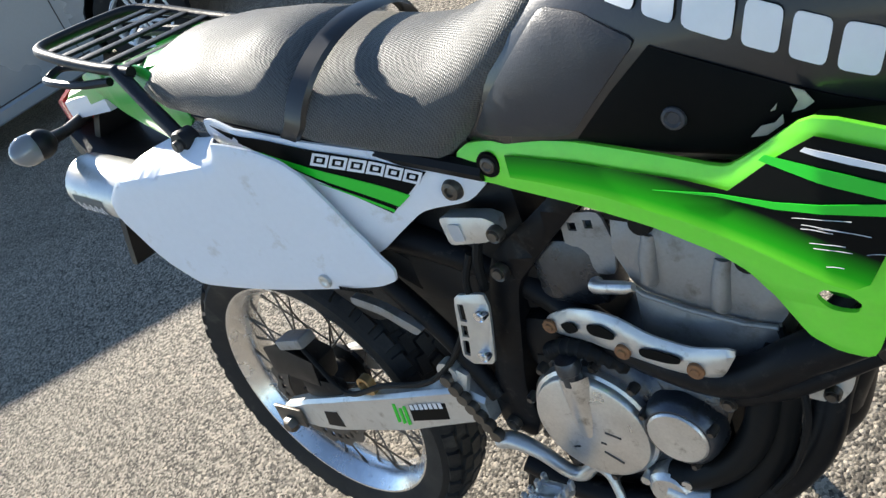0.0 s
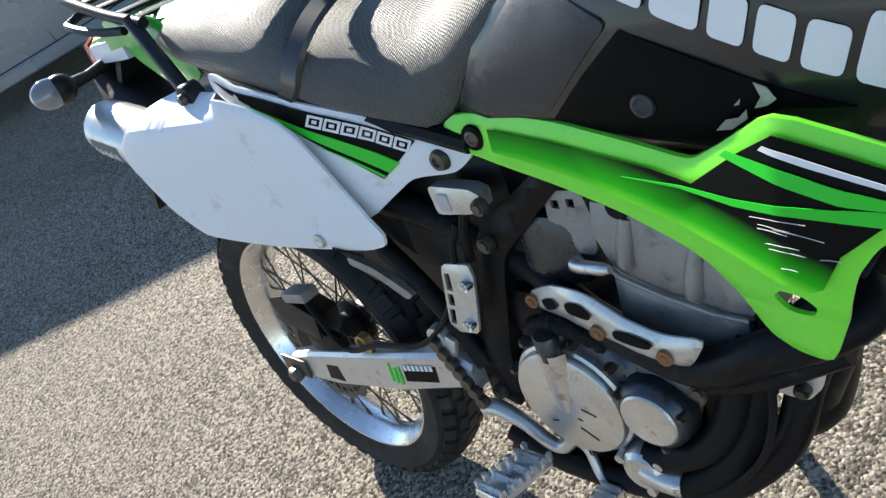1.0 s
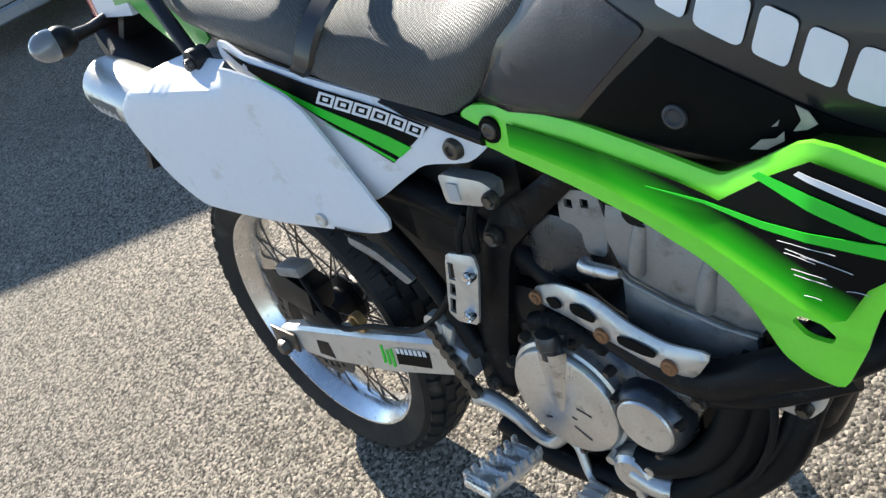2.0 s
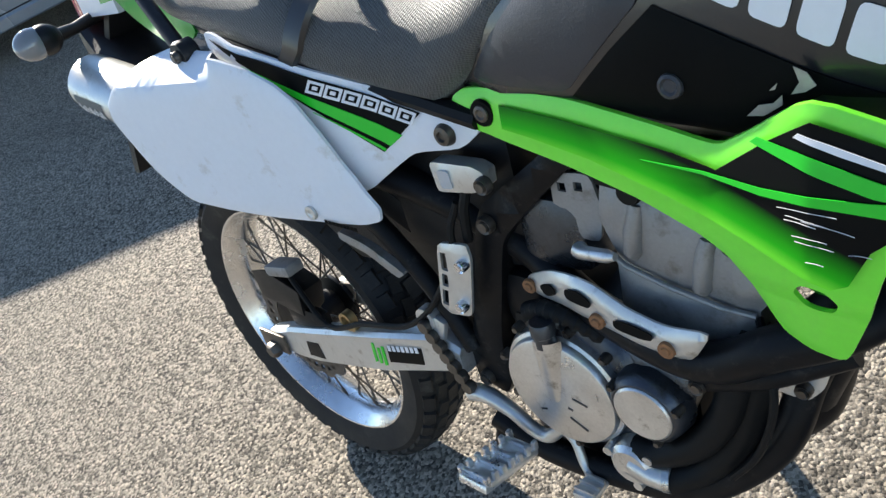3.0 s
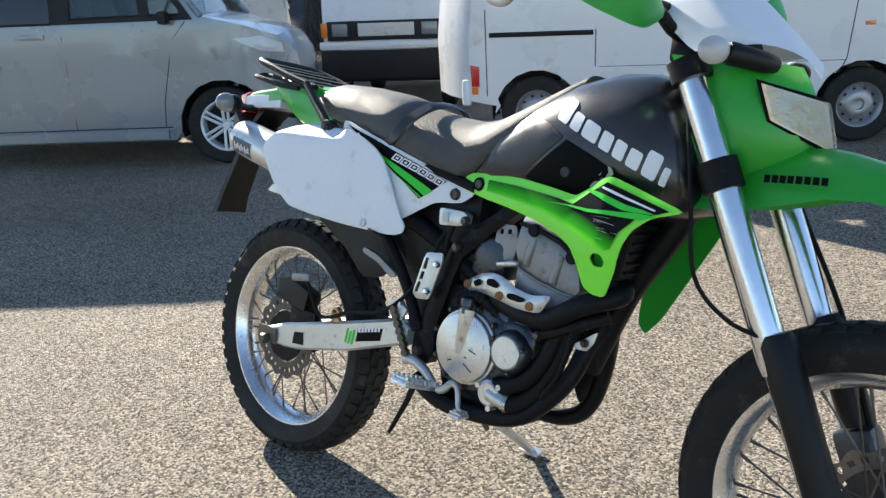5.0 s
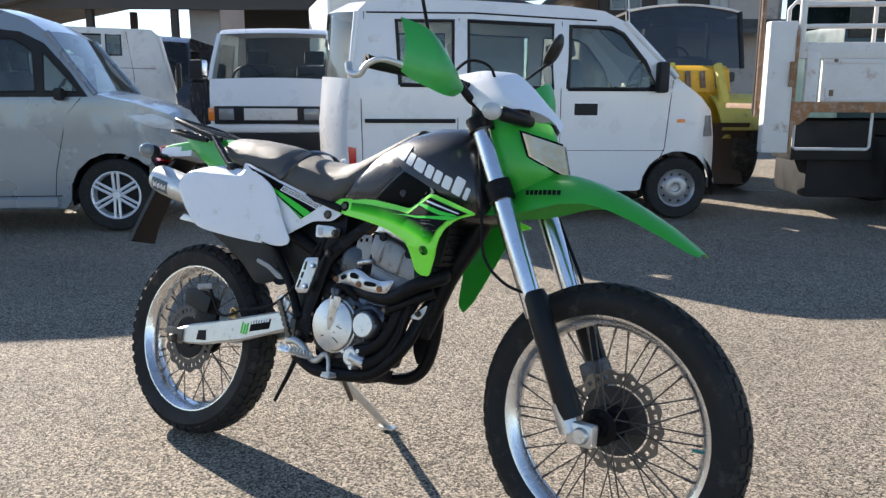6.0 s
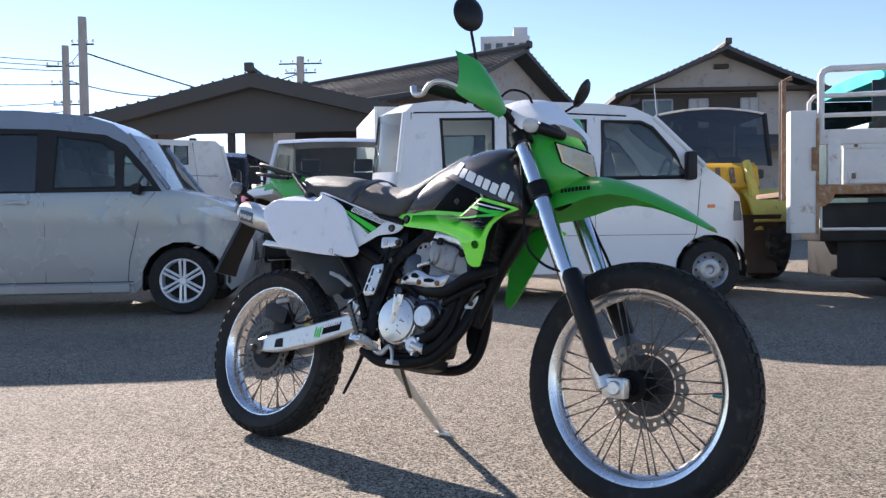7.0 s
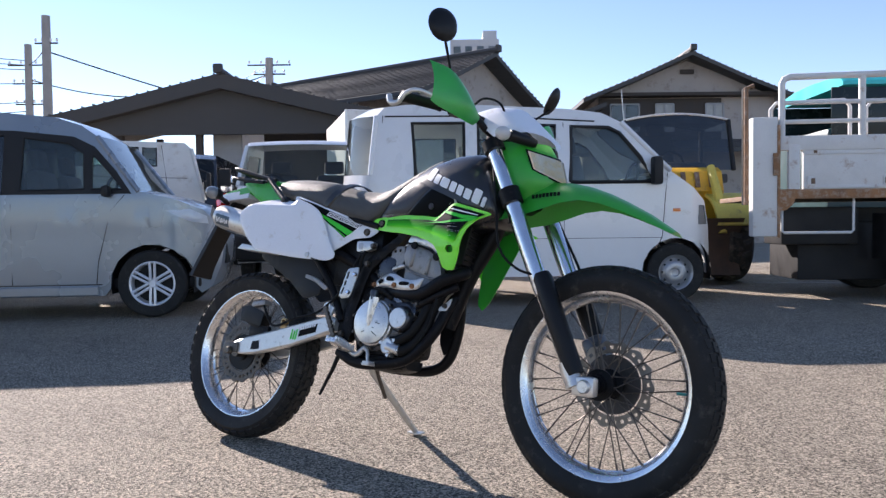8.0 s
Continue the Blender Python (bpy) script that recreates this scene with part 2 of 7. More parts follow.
def loft(bm, rings, caps=True, closed=True):
    vs = [[bm.verts.new(p) for p in ring] for ring in rings]
    n = len(vs[0])
    for a, b in zip(vs, vs[1:]):
        for i in range(n if closed else n - 1):
            j = (i + 1) % n
            bm.faces.new((a[i], a[j], b[j], b[i]))
    if caps and closed:
        bm.faces.new(vs[0][::-1])
        bm.faces.new(vs[-1])
    return bm


def smooth_path(pts, steps=6):
    """A Catmull-Rom line through the points."""
    p = [Vector(q) for q in pts]
    if len(p) < 3:
        return p
    q = [2 * p[0] - p[1], *p, 2 * p[-1] - p[-2]]
    out = []
    for i in range(1, len(q) - 2):
        for k in range(steps):
            t = k / steps
            a, b, c, d = q[i - 1], q[i], q[i + 1], q[i + 2]
            out.append(0.5 * (2 * b + (c - a) * t + (2 * a - 5 * b + 4 * c - d) * t * t + (3 * b - a - 3 * c + d) * t ** 3))
    return out + [p[-1]]


def tube(bm, pts, r, seg=10, soft=0, flat=1.0):
    p = smooth_path(pts, soft) if soft else [Vector(q) for q in pts]
    rs = r if isinstance(r, (list, tuple)) else [r] * len(p)
    if len(rs) != len(p):
        rs = [float(np.interp(i / (len(p) - 1), np.linspace(0, 1, len(rs)), rs)) for i in range(len(p))]
    rings, up = [], None
    for i, q in enumerate(p):
        t = (p[min(i + 1, len(p) - 1)] - p[max(i - 1, 0)]).normalized()
        if up is None:
            up = Vector((0, 0, 1)) if abs(t.z) < 0.9 else Vector((1, 0, 0))
        x = t.cross(up).normalized()
        up = x.cross(t).normalized()
        rings.append(ring_at(q, t, up, rs[i], seg, flat))
    return loft(bm, rings)


def lathe(bm, prof, c=(0, 0, 0), seg=48, m=None, a0=0.0, a1=2 * math.pi):
    """Turns (radius, y) points round the y axis through c."""
    full = a1 - a0 > 6.28
    n = seg if full else seg + 1
    rings = []
    t = Matrix.Translation(c) @ (m or Matrix())
    for k in range(n):
        a = a0 + (a1 - a0) * k / seg
        rings.append([t @ Vector((r * math.cos(a), y, r * math.sin(a))) for r, y in prof])
    vs = [[bm.verts.new(p) for p in ring] for ring in rings]
    for k in range(seg):
        a, b = vs[k], vs[(k + 1) % n]
        for i in range(len(prof) - 1):
            bm.faces.new((a[i], a[i + 1], b[i + 1], b[i]))
    return bm


def inside(x, z, poly):
    ok = False
    for (x0, z0), (x1, z1) in zip(poly, poly[1:] + poly[:1]):
        if (z0 > z) != (z1 > z) and x < (x1 - x0) * (z - z0) / (z1 - z0) + x0:
            ok = not ok
    return ok


def rounded(poly, r=0.3, n=3):
    """Cuts the corners of an outline to soft bends: r is the share of each side that a bend takes."""
    out = []
    k = len(poly)
    for i in range(k):
        a, b, c = Vector(poly[i - 1]), Vector(poly[i]), Vector(poly[(i + 1) % k])
        p, q = b.lerp(a, r), b.lerp(c, r)
        for j in range(n + 1):
            t = j / n
            out.append(tuple((1 - t) ** 2 * p + 2 * t * (1 - t) * b + t * t * q))
    return out


def plate(bm, outline, depth, thick=0.004, grid=0.03, holes=(), roll=0.0, swap=False, flip=1):
    """A curved sheet: an outline in x, z, pushed to y = depth(x, z), with convex holes and a back face. roll: how far its rim turns in."""
    f = depth if callable(depth) else (lambda x, z: depth)
    w = bmesh.new()
    w.faces.new([w.verts.new((x, 0, z)) for x, z in outline])
    w.normal_update()
    bmesh.ops.triangulate(w, faces=w.faces)

    def cut(co, no):
        bmesh.ops.bisect_plane(w, geom=[*w.verts, *w.edges, *w.faces], dist=1e-6, plane_co=co, plane_no=no)

    for h in holes:
        for (x0, z0), (x1, z1) in zip(h, h[1:] + h[:1]):
            cut((x0, 0, z0), (z1 - z0, 0, x0 - x1))
    xs, zs = [p[0] for p in outline], [p[1] for p in outline]
    for lo, hi, axis in ((min(xs), max(xs), (1, 0, 0)), (min(zs), max(zs), (0, 0, 1))):
        n = int((hi - lo) / grid)
        for i in range(1, n + 1):
            v = lo + (hi - lo) * i / (n + 1)
            cut(tuple(v * a for a in axis), axis)
    dead = [q for q in w.faces if any(inside(q.calc_center_median().x, q.calc_center_median().z, list(h)) for h in holes)]
    bmesh.ops.delete(w, geom=dead, context="FACES")
    bmesh.ops.remove_doubles(w, verts=w.verts, dist=1e-5)
    w.verts.index_update()
    sides = [(np.array(a), np.array(b)) for a, b in zip(outline, outline[1:] + outline[:1])] if roll else []

    def turn_in(x, z):
        p, best = np.array((x, z)), 1.0
        for a, b in sides:
            ab = b - a
            t = min(1, max(0, float((p - a) @ ab) / max(1e-12, float(ab @ ab))))
            best = min(best, float(np.hypot(*(p - a - t * ab))))
        return roll * max(0, 1 - best / 0.014) ** 2 if sides else 0.0

    front, back = [], []
    for v in w.verts:
        y = f(v.co.x, v.co.z) + flip * turn_in(v.co.x, v.co.z)
        front.append(bm.verts.new((v.co.x, y, v.co.z)))
        back.append(bm.verts.new((v.co.x, y + flip * thick, v.co.z)))
    for q in w.faces:
        ids = [v.index for v in q.verts]
        bm.faces.new([front[i] for i in ids])
        bm.faces.new([back[i] for i in reversed(ids)])
    for e in w.edges:
        if len(e.link_faces) == 1:
            a, b = e.verts[0].index, e.verts[1].index
            bm.faces.new((front[a], front[b], back[b], back[a]))
    w.free()
    return bm


def lerp_table(xs, ys):
    return lambda x, z=0.0: float(np.interp(x, xs, ys))


def mirror_y(bm):
    bmesh.ops.transform(bm, matrix=Matrix.Diagonal((1, -1, 1, 1)), verts=bm.verts)
    return bm


def bolt(bm, c, r=0.008, h=0.006, m=None):
    lathe(bm, [(0, -h), (r * 0.55, -h), (r * 0.62, -h * 0.55), (r * 0.9, -h * 0.75), (r, -h * 0.4), (r, 0.004)], c, 12, m)
    return bm


# ---- ground ----
def rise(x, y):
    """The lot climbs gently away from the bike."""
    t = min(max((y - 1.5) / 5.0, 0), 1)
    return 0.075 * t * t * (3 - 2 * t)


def ground():
    bm = bmesh.new()
    ys = [-400, -40, -6, 0, 1.5, 2.2, 3, 3.8, 4.6, 5.4, 6.2, 7, 12, 40, 400]
    xs = [-400, -40, -10, -4, 0, 4, 10, 40, 400]
    vs = [[bm.verts.new((x, y, rise(x, y))) for x in xs] for y in ys]
    for a, b in zip(vs, vs[1:]):
        for i in range(len(xs) - 1):
            bm.faces.new((a[i], a[i + 1], b[i + 1], b[i]))
    return tagged(part("ground", bm, ASPHALT), "worn grey asphalt lot with pale pebbles", "ground", kind="structure")


def painted_line(a, b, width):
    a, b = Vector(a), Vector(b)
    n = Vector((-(b - a).y, (b - a).x)).normalized() * width / 2
    rows = []
    for k in range(13):
        p = a.lerp(b, k / 12)
        rows.append([Vector((q.x, q.y, rise(q.x, q.y) + 0.004)) for q in (p - n, p + n)])
    return tagged(part("painted_line", loft(bmesh.new(), rows, False, False), material("worn_line_paint", (0.55, 0.54, 0.5), 0.8, vary=0.3, scale=6, dirt=(0.2, 0.18, 0.15), dirt_amount=0.4)), "worn white painted line on the asphalt", "road marking", kind="structure")


ground()
painted_line((-1.2, 7.45), (2.6, 8.7), 0.07)


# ---- motorcycle ----
CARRIER = material("dull_disc_carrier", (0.06, 0.055, 0.052), 0.5, 0.4, vary=0.25, scale=30)
BIKE = thing("motorcycle", "green, white and black trail motorcycle leaning on its side stand", "motorcycle", pose(0, -0.0136, 0.0034, -14.2, 0, 0))
RAKE = Vector((0.4226, 0, -0.9063))
HEAD = Vector((1.113, 0, 0.882))
STEER = Matrix.Translation(HEAD) @ Matrix.Rotation(radians(-5.5), 4, -RAKE) @ Matrix.Translation(-HEAD)


TWIST = Matrix.Translation(HEAD) @ Matrix.Rotation(radians(3.4), 4, "X") @ Matrix.Translation(-HEAD)


def steered(ob, low=False):
    """Turns a part of the front end with the bars; the fork's own parts also stand a little more upright."""
    ob.matrix_basis = (TWIST if low else Matrix()) @ STEER @ ob.matrix_basis
    return ob


def tyre_mesh(bm, R, rim, w, knob, rows, carcass=True, lip=0.27):
    """A tyre with a rounded crown and raised tread blocks."""
    prof = [(rim - 0.006, -w * lip), (rim + 0.008, -w * (lip + 0.05)), (rim + 0.022, -w * 0.46), ((R + rim) / 2 + 0.005, -w * 0.5),
            (R - 0.028, -w * 0.47), (R - 0.013, -w * 0.38), (R - knob, -w * 0.2)]
    prof = prof + [(R - knob + 0.002, 0)] + [(r, -y) for r, y in prof[::-1]]
    if carcass:
        lathe(bm, prof, seg=96)
    for y, width, length, n, phase, tilt in rows:
        rr = float(np.interp(abs(y), [0, w * 0.2, w * 0.38, w * 0.47], [R - knob + 0.002, R - knob, R - 0.013 - knob * 0.2, R - 0.028]))
        lean = float(np.interp(abs(y), [0, w * 0.2, w * 0.4, w * 0.5], [0, 14, 48, 70])) * (1 if y > 0 else -1)
        for k in range(n):
            a = 2 * math.pi * (k + phase) / n
            m = Matrix.Rotation(-a, 4, "Y") @ Matrix.Translation((rr, y, 0)) @ Matrix.Rotation(radians(lean), 4, "Z") @ Matrix.Rotation(radians(tilt), 4, "X")
            c = [m @ Vector((d, sy * width / 2 * (0.86 if d > 0 else 1), sz * length / 2 * (0.86 if d > 0 else 1)))
                 for d in (-0.003, knob) for sy, sz in ((-1, -1), (1, -1), (1, 1), (-1, 1))]
            v = [bm.verts.new(p) for p in c]
            bm.faces.new(v[4:])
            for i in range(4):
                bm.faces.new((v[i], v[(i + 1) % 4], v[4 + (i + 1) % 4], v[4 + i]))
    return bm


def disc_mesh(bm, r0, r1, y, waves=14, holes=28):
    """A wavy brake disc with slots through it."""
    n = waves * 12
    t = 0.0022
    rings = []
    for rr, wave in ((r0, 0), (r0 + (r1 - r0) * 0.36, 0), (r0 + (r1 - r0) * 0.68, 0), (r1, 0.0045)):
        rings.append([(rr + wave * math.cos(waves * 2 * math.pi * k / n), 2 * math.pi * k / n) for k in range(n)])
    for side in (-t, t):
        vs = [[bm.verts.new((r * math.cos(a), y + side, r * math.sin(a))) for r, a in ring] for ring in rings]
        for i in range(3):
            for k in range(n):
                if i == 1 and k % 6 in (1, 2, 3):
                    continue
                q = (vs[i][k], vs[i][(k + 1) % n], vs[i + 1][(k + 1) % n], vs[i + 1][k])
                bm.faces.new(q)
    for ring in (rings[0], rings[-1]):
        a = [bm.verts.new((r * math.cos(t2), y - t, r * math.sin(t2))) for r, t2 in ring]
        b = [bm.verts.new((r * math.cos(t2), y + t, r * math.sin(t2))) for r, t2 in ring]
        for k in range(n):
            bm.faces.new((a[k], a[(k + 1) % n], b[(k + 1) % n], b[k]))
    return bm


def wheel(name, label, centre, R, rim, w, hub_r, hub_w, knob, rows, disc, lip):
    """hub (the part itself) > tyre, rim, spokes, nipples, brake disc."""
    bm = bmesh.new()
    lathe(bm, [(0.012, -hub_w), (hub_r * 0.55, -hub_w), (hub_r * 0.6, -hub_w * 0.75), (hub_r, -hub_w * 0.7), (hub_r, -hub_w * 0.55), (hub_r * 0.6, -hub_w * 0.45),
               (hub_r * 0.6, hub_w * 0.45), (hub_r, hub_w * 0.55), (hub_r, hub_w * 0.7), (hub_r * 0.6, hub_w * 0.75), (hub_r * 0.55, hub_w), (0.012, hub_w)], seg=32)
    hub = part(name, bm, FRAME, BIKE, label)
    hub.matrix_basis = Matrix.Translation(centre)
    part("tyre", tyre_mesh(bmesh.new(), R, rim, w, knob, (), True, lip), RUBBER, hub, "worn black tyre")
    tagged(part("tread", tyre_mesh(bmesh.new(), R, rim, w, knob, rows, False), RUBBER, hub, "raised rubber tread blocks"), kind="stuff")
    h = w * lip
    bm = lathe(bmesh.new(), [(rim + 0.008, -h - 0.003), (rim + 0.009, -h), (rim, -h + 0.004), (rim - 0.012, -h * 0.72), (rim - 0.022, -h * 0.3), (rim - 0.024, 0),
                             (rim - 0.022, h * 0.3), (rim - 0.012, h * 0.72), (rim, h - 0.004), (rim + 0.009, h), (rim + 0.008, h + 0.003),
                             (rim - 0.004, h + 0.002), (rim - 0.016, h * 0.75), (rim - 0.027, h * 0.3), (rim - 0.029, 0), (rim - 0.027, -h * 0.3),
                             (rim - 0.016, -h * 0.75), (rim - 0.004, -h - 0.002), (rim + 0.008, -h - 0.003)], seg=96)
    part("rim", bm, RIM, hub, "scuffed silver alloy rim")
    for side in (-1, 1):
        for turn in (-1, 1):
            bm = bmesh.new()
            a = radians(32) * turn
            p = Vector((hub_r * 0.95, side * hub_w * 0.62, 0))
            q = Vector(((rim - 0.02) * math.cos(a), side * 0.006, (rim - 0.02) * math.sin(a)))
            tube(bm, [p, p.lerp(q, 0.9)], 0.0019, 6)
            tube(bm, [p.lerp(q, 0.88), q], 0.0032, 6)
            first = part("spoke", bm, STEEL, hub)
            off = 20 * (side > 0) + 10 * (turn > 0)
            first.matrix_basis = Matrix.Rotation(radians(off), 4, "Y")
            for k in range(1, 9):
                again(first, hub, Matrix.Rotation(radians(40 * k + off), 4, "Y"))
    if disc:
        r0, r1, y = disc
        part("brake_disc", disc_mesh(bmesh.new(), r0, r1, y), DISC if r0 > 0.08 else DARKDISC, hub, "wavy slotted steel brake disc", sharp=60)
        bm = bmesh.new()
        lathe(bm, [(hub_r * 0.5, y - 0.003), (r0 * 0.94, y - 0.003), (r0 * 0.94, y + 0.003), (hub_r * 0.5, y + 0.003)], seg=40)
        part("disc_carrier", bm, CARRIER if r0 > 0.08 else FRAME, hub, "dull brake disc carrier")
    return hub


REAR, FRONT = Vector((0, 0.014, 0.3235)), Vector((1.436, 0.004, 0.352))
rear_wheel = wheel("rear_wheel", "spoked rear wheel with black hub", REAR, 0.316, 0.242, 0.112, 0.055, 0.06, 0.0045,
                   [(0.0, 0.026, 0.037, 46, 0, 0), (0.021, 0.02, 0.034, 46, 0.5, 12), (-0.021, 0.02, 0.034, 46, 0.5, -12),
                    (0.043, 0.022, 0.03, 46, 0.1, 0), (-0.043, 0.022, 0.03, 46, 0.1, 0)], (0.072, 0.112, -0.05), 0.37)
front_wheel = wheel("front_wheel", "spoked front wheel with black hub", FRONT, 0.344, 0.267, 0.09, 0.045, 0.052, 0.004,
                    [(0.008, 0.02, 0.033, 56, 0, 8), (-0.008, 0.02, 0.033, 56, 0.5, -8), (0.027, 0.017, 0.028, 56, 0.3, 0), (-0.027, 0.017, 0.028, 56, 0.8, 0)], (0.092, 0.124, 0.055), 0.32)
steered(front_wheel, True)
bm = bmesh.new()
tube(bm, [(0.252, -0.012, 0), (0.222, -0.016, 0)], 0.004, 8)
part("valve", bm, material("teal_valve_cap", (0.02, 0.2, 0.18), 0.4), front_wheel, "teal valve cap")

# -- swing arm and rear brake
def beam(bm, stations, y0, y1, bev=0.006):
    """A box-section beam through (x, z low, z high) stations."""
    rings = []
    for x, lo, hi in stations:
        rings.append([(x, y0, lo + bev), (x, y0 + bev, lo), (x, y1 - bev, lo), (x, y1, lo + bev), (x, y1, hi - bev), (x, y1 - bev, hi), (x, y0 + bev, hi), (x, y0, hi - bev)])
    return loft(bm, rings)


for side in (-1, 1):
    bm = beam(bmesh.new(), [(-0.02, 0.318, 0.35), (0.06, 0.315, 0.378), (0.12, 0.322, 0.393), (0.3, 0.366, 0.44), (0.455, 0.42, 0.483), (0.49, 0.43, 0.47)], -0.095, -0.062)
    if side > 0:
        mirror_y(bm)
    swing_arm = part("swing_arm", bm, SILVER, BIKE, "silver box-section swing arm with worn stickers")
    if side < 0:
        for k in range(3):
            q = [(0.292 + 0.011 * k, 0.386), (0.299 + 0.011 * k, 0.389), (0.303 + 0.011 * k, 0.425 - 0.006 * (k == 1)), (0.297 + 0.011 * k, 0.424 - 0.006 * (k == 1))]
            part("sticker", plate(bmesh.new(), q, -0.0962, 0.001), DECAL_GREEN, swing_arm, "small green sticker")
        bm = plate(bmesh.new(), [(0.33, 0.398), (0.41, 0.42), (0.414, 0.45), (0.334, 0.43)], -0.0958, 0.0008)
        part("sticker", bm, DECAL_BLACK, swing_arm, "black sticker with pale lettering")
        for k in range(7):
            x = 0.337 + k * 0.0105
            q = [(x, 0.422 + k * 0.0028), (x + 0.007, 0.4237 + k * 0.0028), (x + 0.007, 0.4337 + k * 0.0028), (x, 0.432 + k * 0.0028)]
            part("sticker_mark", plate(bmesh.new(), q, -0.0972, 0.0006), DECAL_WHITE, swing_arm)
        bm = plate(bmesh.new(), [(0.1, 0.335), (0.145, 0.34), (0.14, 0.372), (0.105, 0.366)], -0.0958, 0.0008)
        part("chain_adjuster_opening", bm, FRAME, swing_arm)
        bm = bmesh.new()
        box(bm, (0.0, -0.099, 0.337), (0.075, 0.006, 0.04), 0.003)
        lathe(bm, [(0, -0.018), (0.011, -0.018), (0.016, -0.012), (0.016, 0)], (0.0, -0.1, 0.3235), 6)
        part("axle_nut", bm, STEEL, swing_arm)
bm = lathe(bmesh.new(), [(0, -0.075), (0.02, -0.075), (0.02, 0.075), (0, 0.075)], (0, 0, 0.3235), 16)
part("rear_axle", bm, STEEL, BIKE)
bm = bmesh.new()
box(bm, (0.085, -0.062, 0.45), (0.085, 0.05, 0.062), 0.012, Matrix.Rotation(radians(18), 4, "Y"))
box(bm, (0.115, -0.075, 0.405), (0.1, 0.02, 0.045), 0.008)
part("rear_caliper", bm, FRAME, BIKE, "black rear brake caliper")
bm = bmesh.new()
plate(bm, [(0.02, 0.44), (0.13, 0.425), (0.14, 0.475), (0.06, 0.5), (0.02, 0.49)], -0.096, 0.003, roll=0.002)
part("caliper_guard", bm, BLACK, BIKE)
bm = bmesh.new()
box(bm, (0.105, -0.08, 0.508), (0.07, 0.035, 0.02), 0.006, Matrix.Rotation(radians(-10), 4, "Y"))
part("caliper_body", bm, ALU2, BIKE)
bm = tube(bmesh.new(), [(0.13, -0.09, 0.5), (0.2, -0.098, 0.43), (0.3, -0.098, 0.462), (0.4, -0.098, 0.487), (0.46, -0.095, 0.53), (0.5, -0.09, 0.58)], 0.0045, 8, 5)
part("brake_hose", bm, HOSE, BIKE)
bm = lathe(bmesh.new(), [(0.009, -0.007), (0.014, -0.007), (0.014, 0.007), (0.009, 0.007), (0.009, -0.007)], (0.245, -0.086, 0.447), 16)
box(bm, (0.243, -0.084, 0.43), (0.03, 0.012, 0.012), 0.003)
part("hose_clip", bm, BRASS, BIKE, "brass coloured hose clip")
bm = lathe(bmesh.new(), [(0.009, -0.008), (0.016, -0.008), (0.016, 0.008), (0.009, 0.008), (0.009, -0.008)], (0.447, -0.09, 0.512), 20)
box(bm, (0.46, -0.09, 0.49), (0.02, 0.012, 0.055), 0.005, Matrix.Rotation(radians(25), 4, "Y"))
part("linkage_lug", bm, SILVER, BIKE)

# -- frame
spar_line = [(1.03, 1.01), (0.9, 0.945), (0.76, 0.832), (0.672, 0.758), (0.61, 0.713), (0.576, 0.688), (0.56, 0.662), (0.52, 0.535), (0.49, 0.46), (0.488, 0.41), (0.535, 0.395), (0.552, 0.43),
             (0.548, 0.485), (0.594, 0.645), (0.634, 0.684), (0.704, 0.748), (0.78, 0.805), (0.9, 0.895), (1.03, 0.955)]
for side in (-1, 1):
    bm = plate(bmesh.new(), rounded(spar_line, 0.2, 2), lerp_table([0.5, 0.62, 0.75, 0.9, 1.03], [-0.078, -0.076, -0.07, -0.056, -0.034]), 0.034, 0.03, roll=0.006)
    sided_bm = mirror_y(bm) if side > 0 else bm
    spar = part("frame_spar", sided_bm, FRAME, BIKE, "black flat-sided frame spar and pivot plate")
    for x, z in ((0.515, 0.425), (0.586, 0.67)):
        bm = bolt(bmesh.new(), (x, -0.08, z), 0.011, 0.008)
        part("bolt", mirror_y(bm) if side > 0 else bm, STEEL, spar)
bm = tube(bmesh.new(), [(1.08, 0, 0.96), (1.035, 0, 0.8), (0.96, 0, 0.66), (0.925, 0, 0.57), (0.893, 0, 0.48)], 0.027, 12, 5)
part("down_tube", bm, FRAME, BIKE)
for side in (-1, 1):
    bm = tube(bmesh.new(), [(0.922, 0.018, 0.57), (0.913, 0.04, 0.52), (0.9, 0.055, 0.455), (0.88, 0.064, 0.395), (0.843, 0.07, 0.353), (0.77, 0.076, 0.332), (0.6, 0.08, 0.332), (0.52, 0.085, 0.365)], 0.018, 12, 5) if side > 0 else tube(bmesh.new(), [(0.922, side * 0.018, 0.575), (0.908, side * 0.04, 0.53), (0.894, side * 0.058, 0.472), (0.856, side * 0.066, 0.413), (0.8, side * 0.072, 0.362), (0.72, side * 0.076, 0.338), (0.6, side * 0.08, 0.332), (0.52, side * 0.085, 0.365)], 0.018, 12, 5)
    part("cradle_tube", bm, FRAME, BIKE)
    bm = tube(bmesh.new(), [(0.62, side * 0.085, 0.8), (0.4, side * 0.085, 0.85), (0.15, side * 0.08, 0.91), (-0.05, side * 0.06, 0.95)], 0.011, 8, 4)
    tube(bm, [(0.503, side * 0.076, 0.468), (0.456, side * 0.076, 0.555), (0.394, side * 0.08, 0.638), (0.3, side * 0.088, 0.74), (0.2, side * 0.082, 0.87)], 0.0135, 10, 4)
    part("subframe", bm, FRAME, BIKE)
bm = tube(bmesh.new(), [(1.04, 0, 1.06), (1.1, 0, 0.93)], 0.033, 20)
part("steering_head", bm, FRAME, BIKE)
bm = bmesh.new()
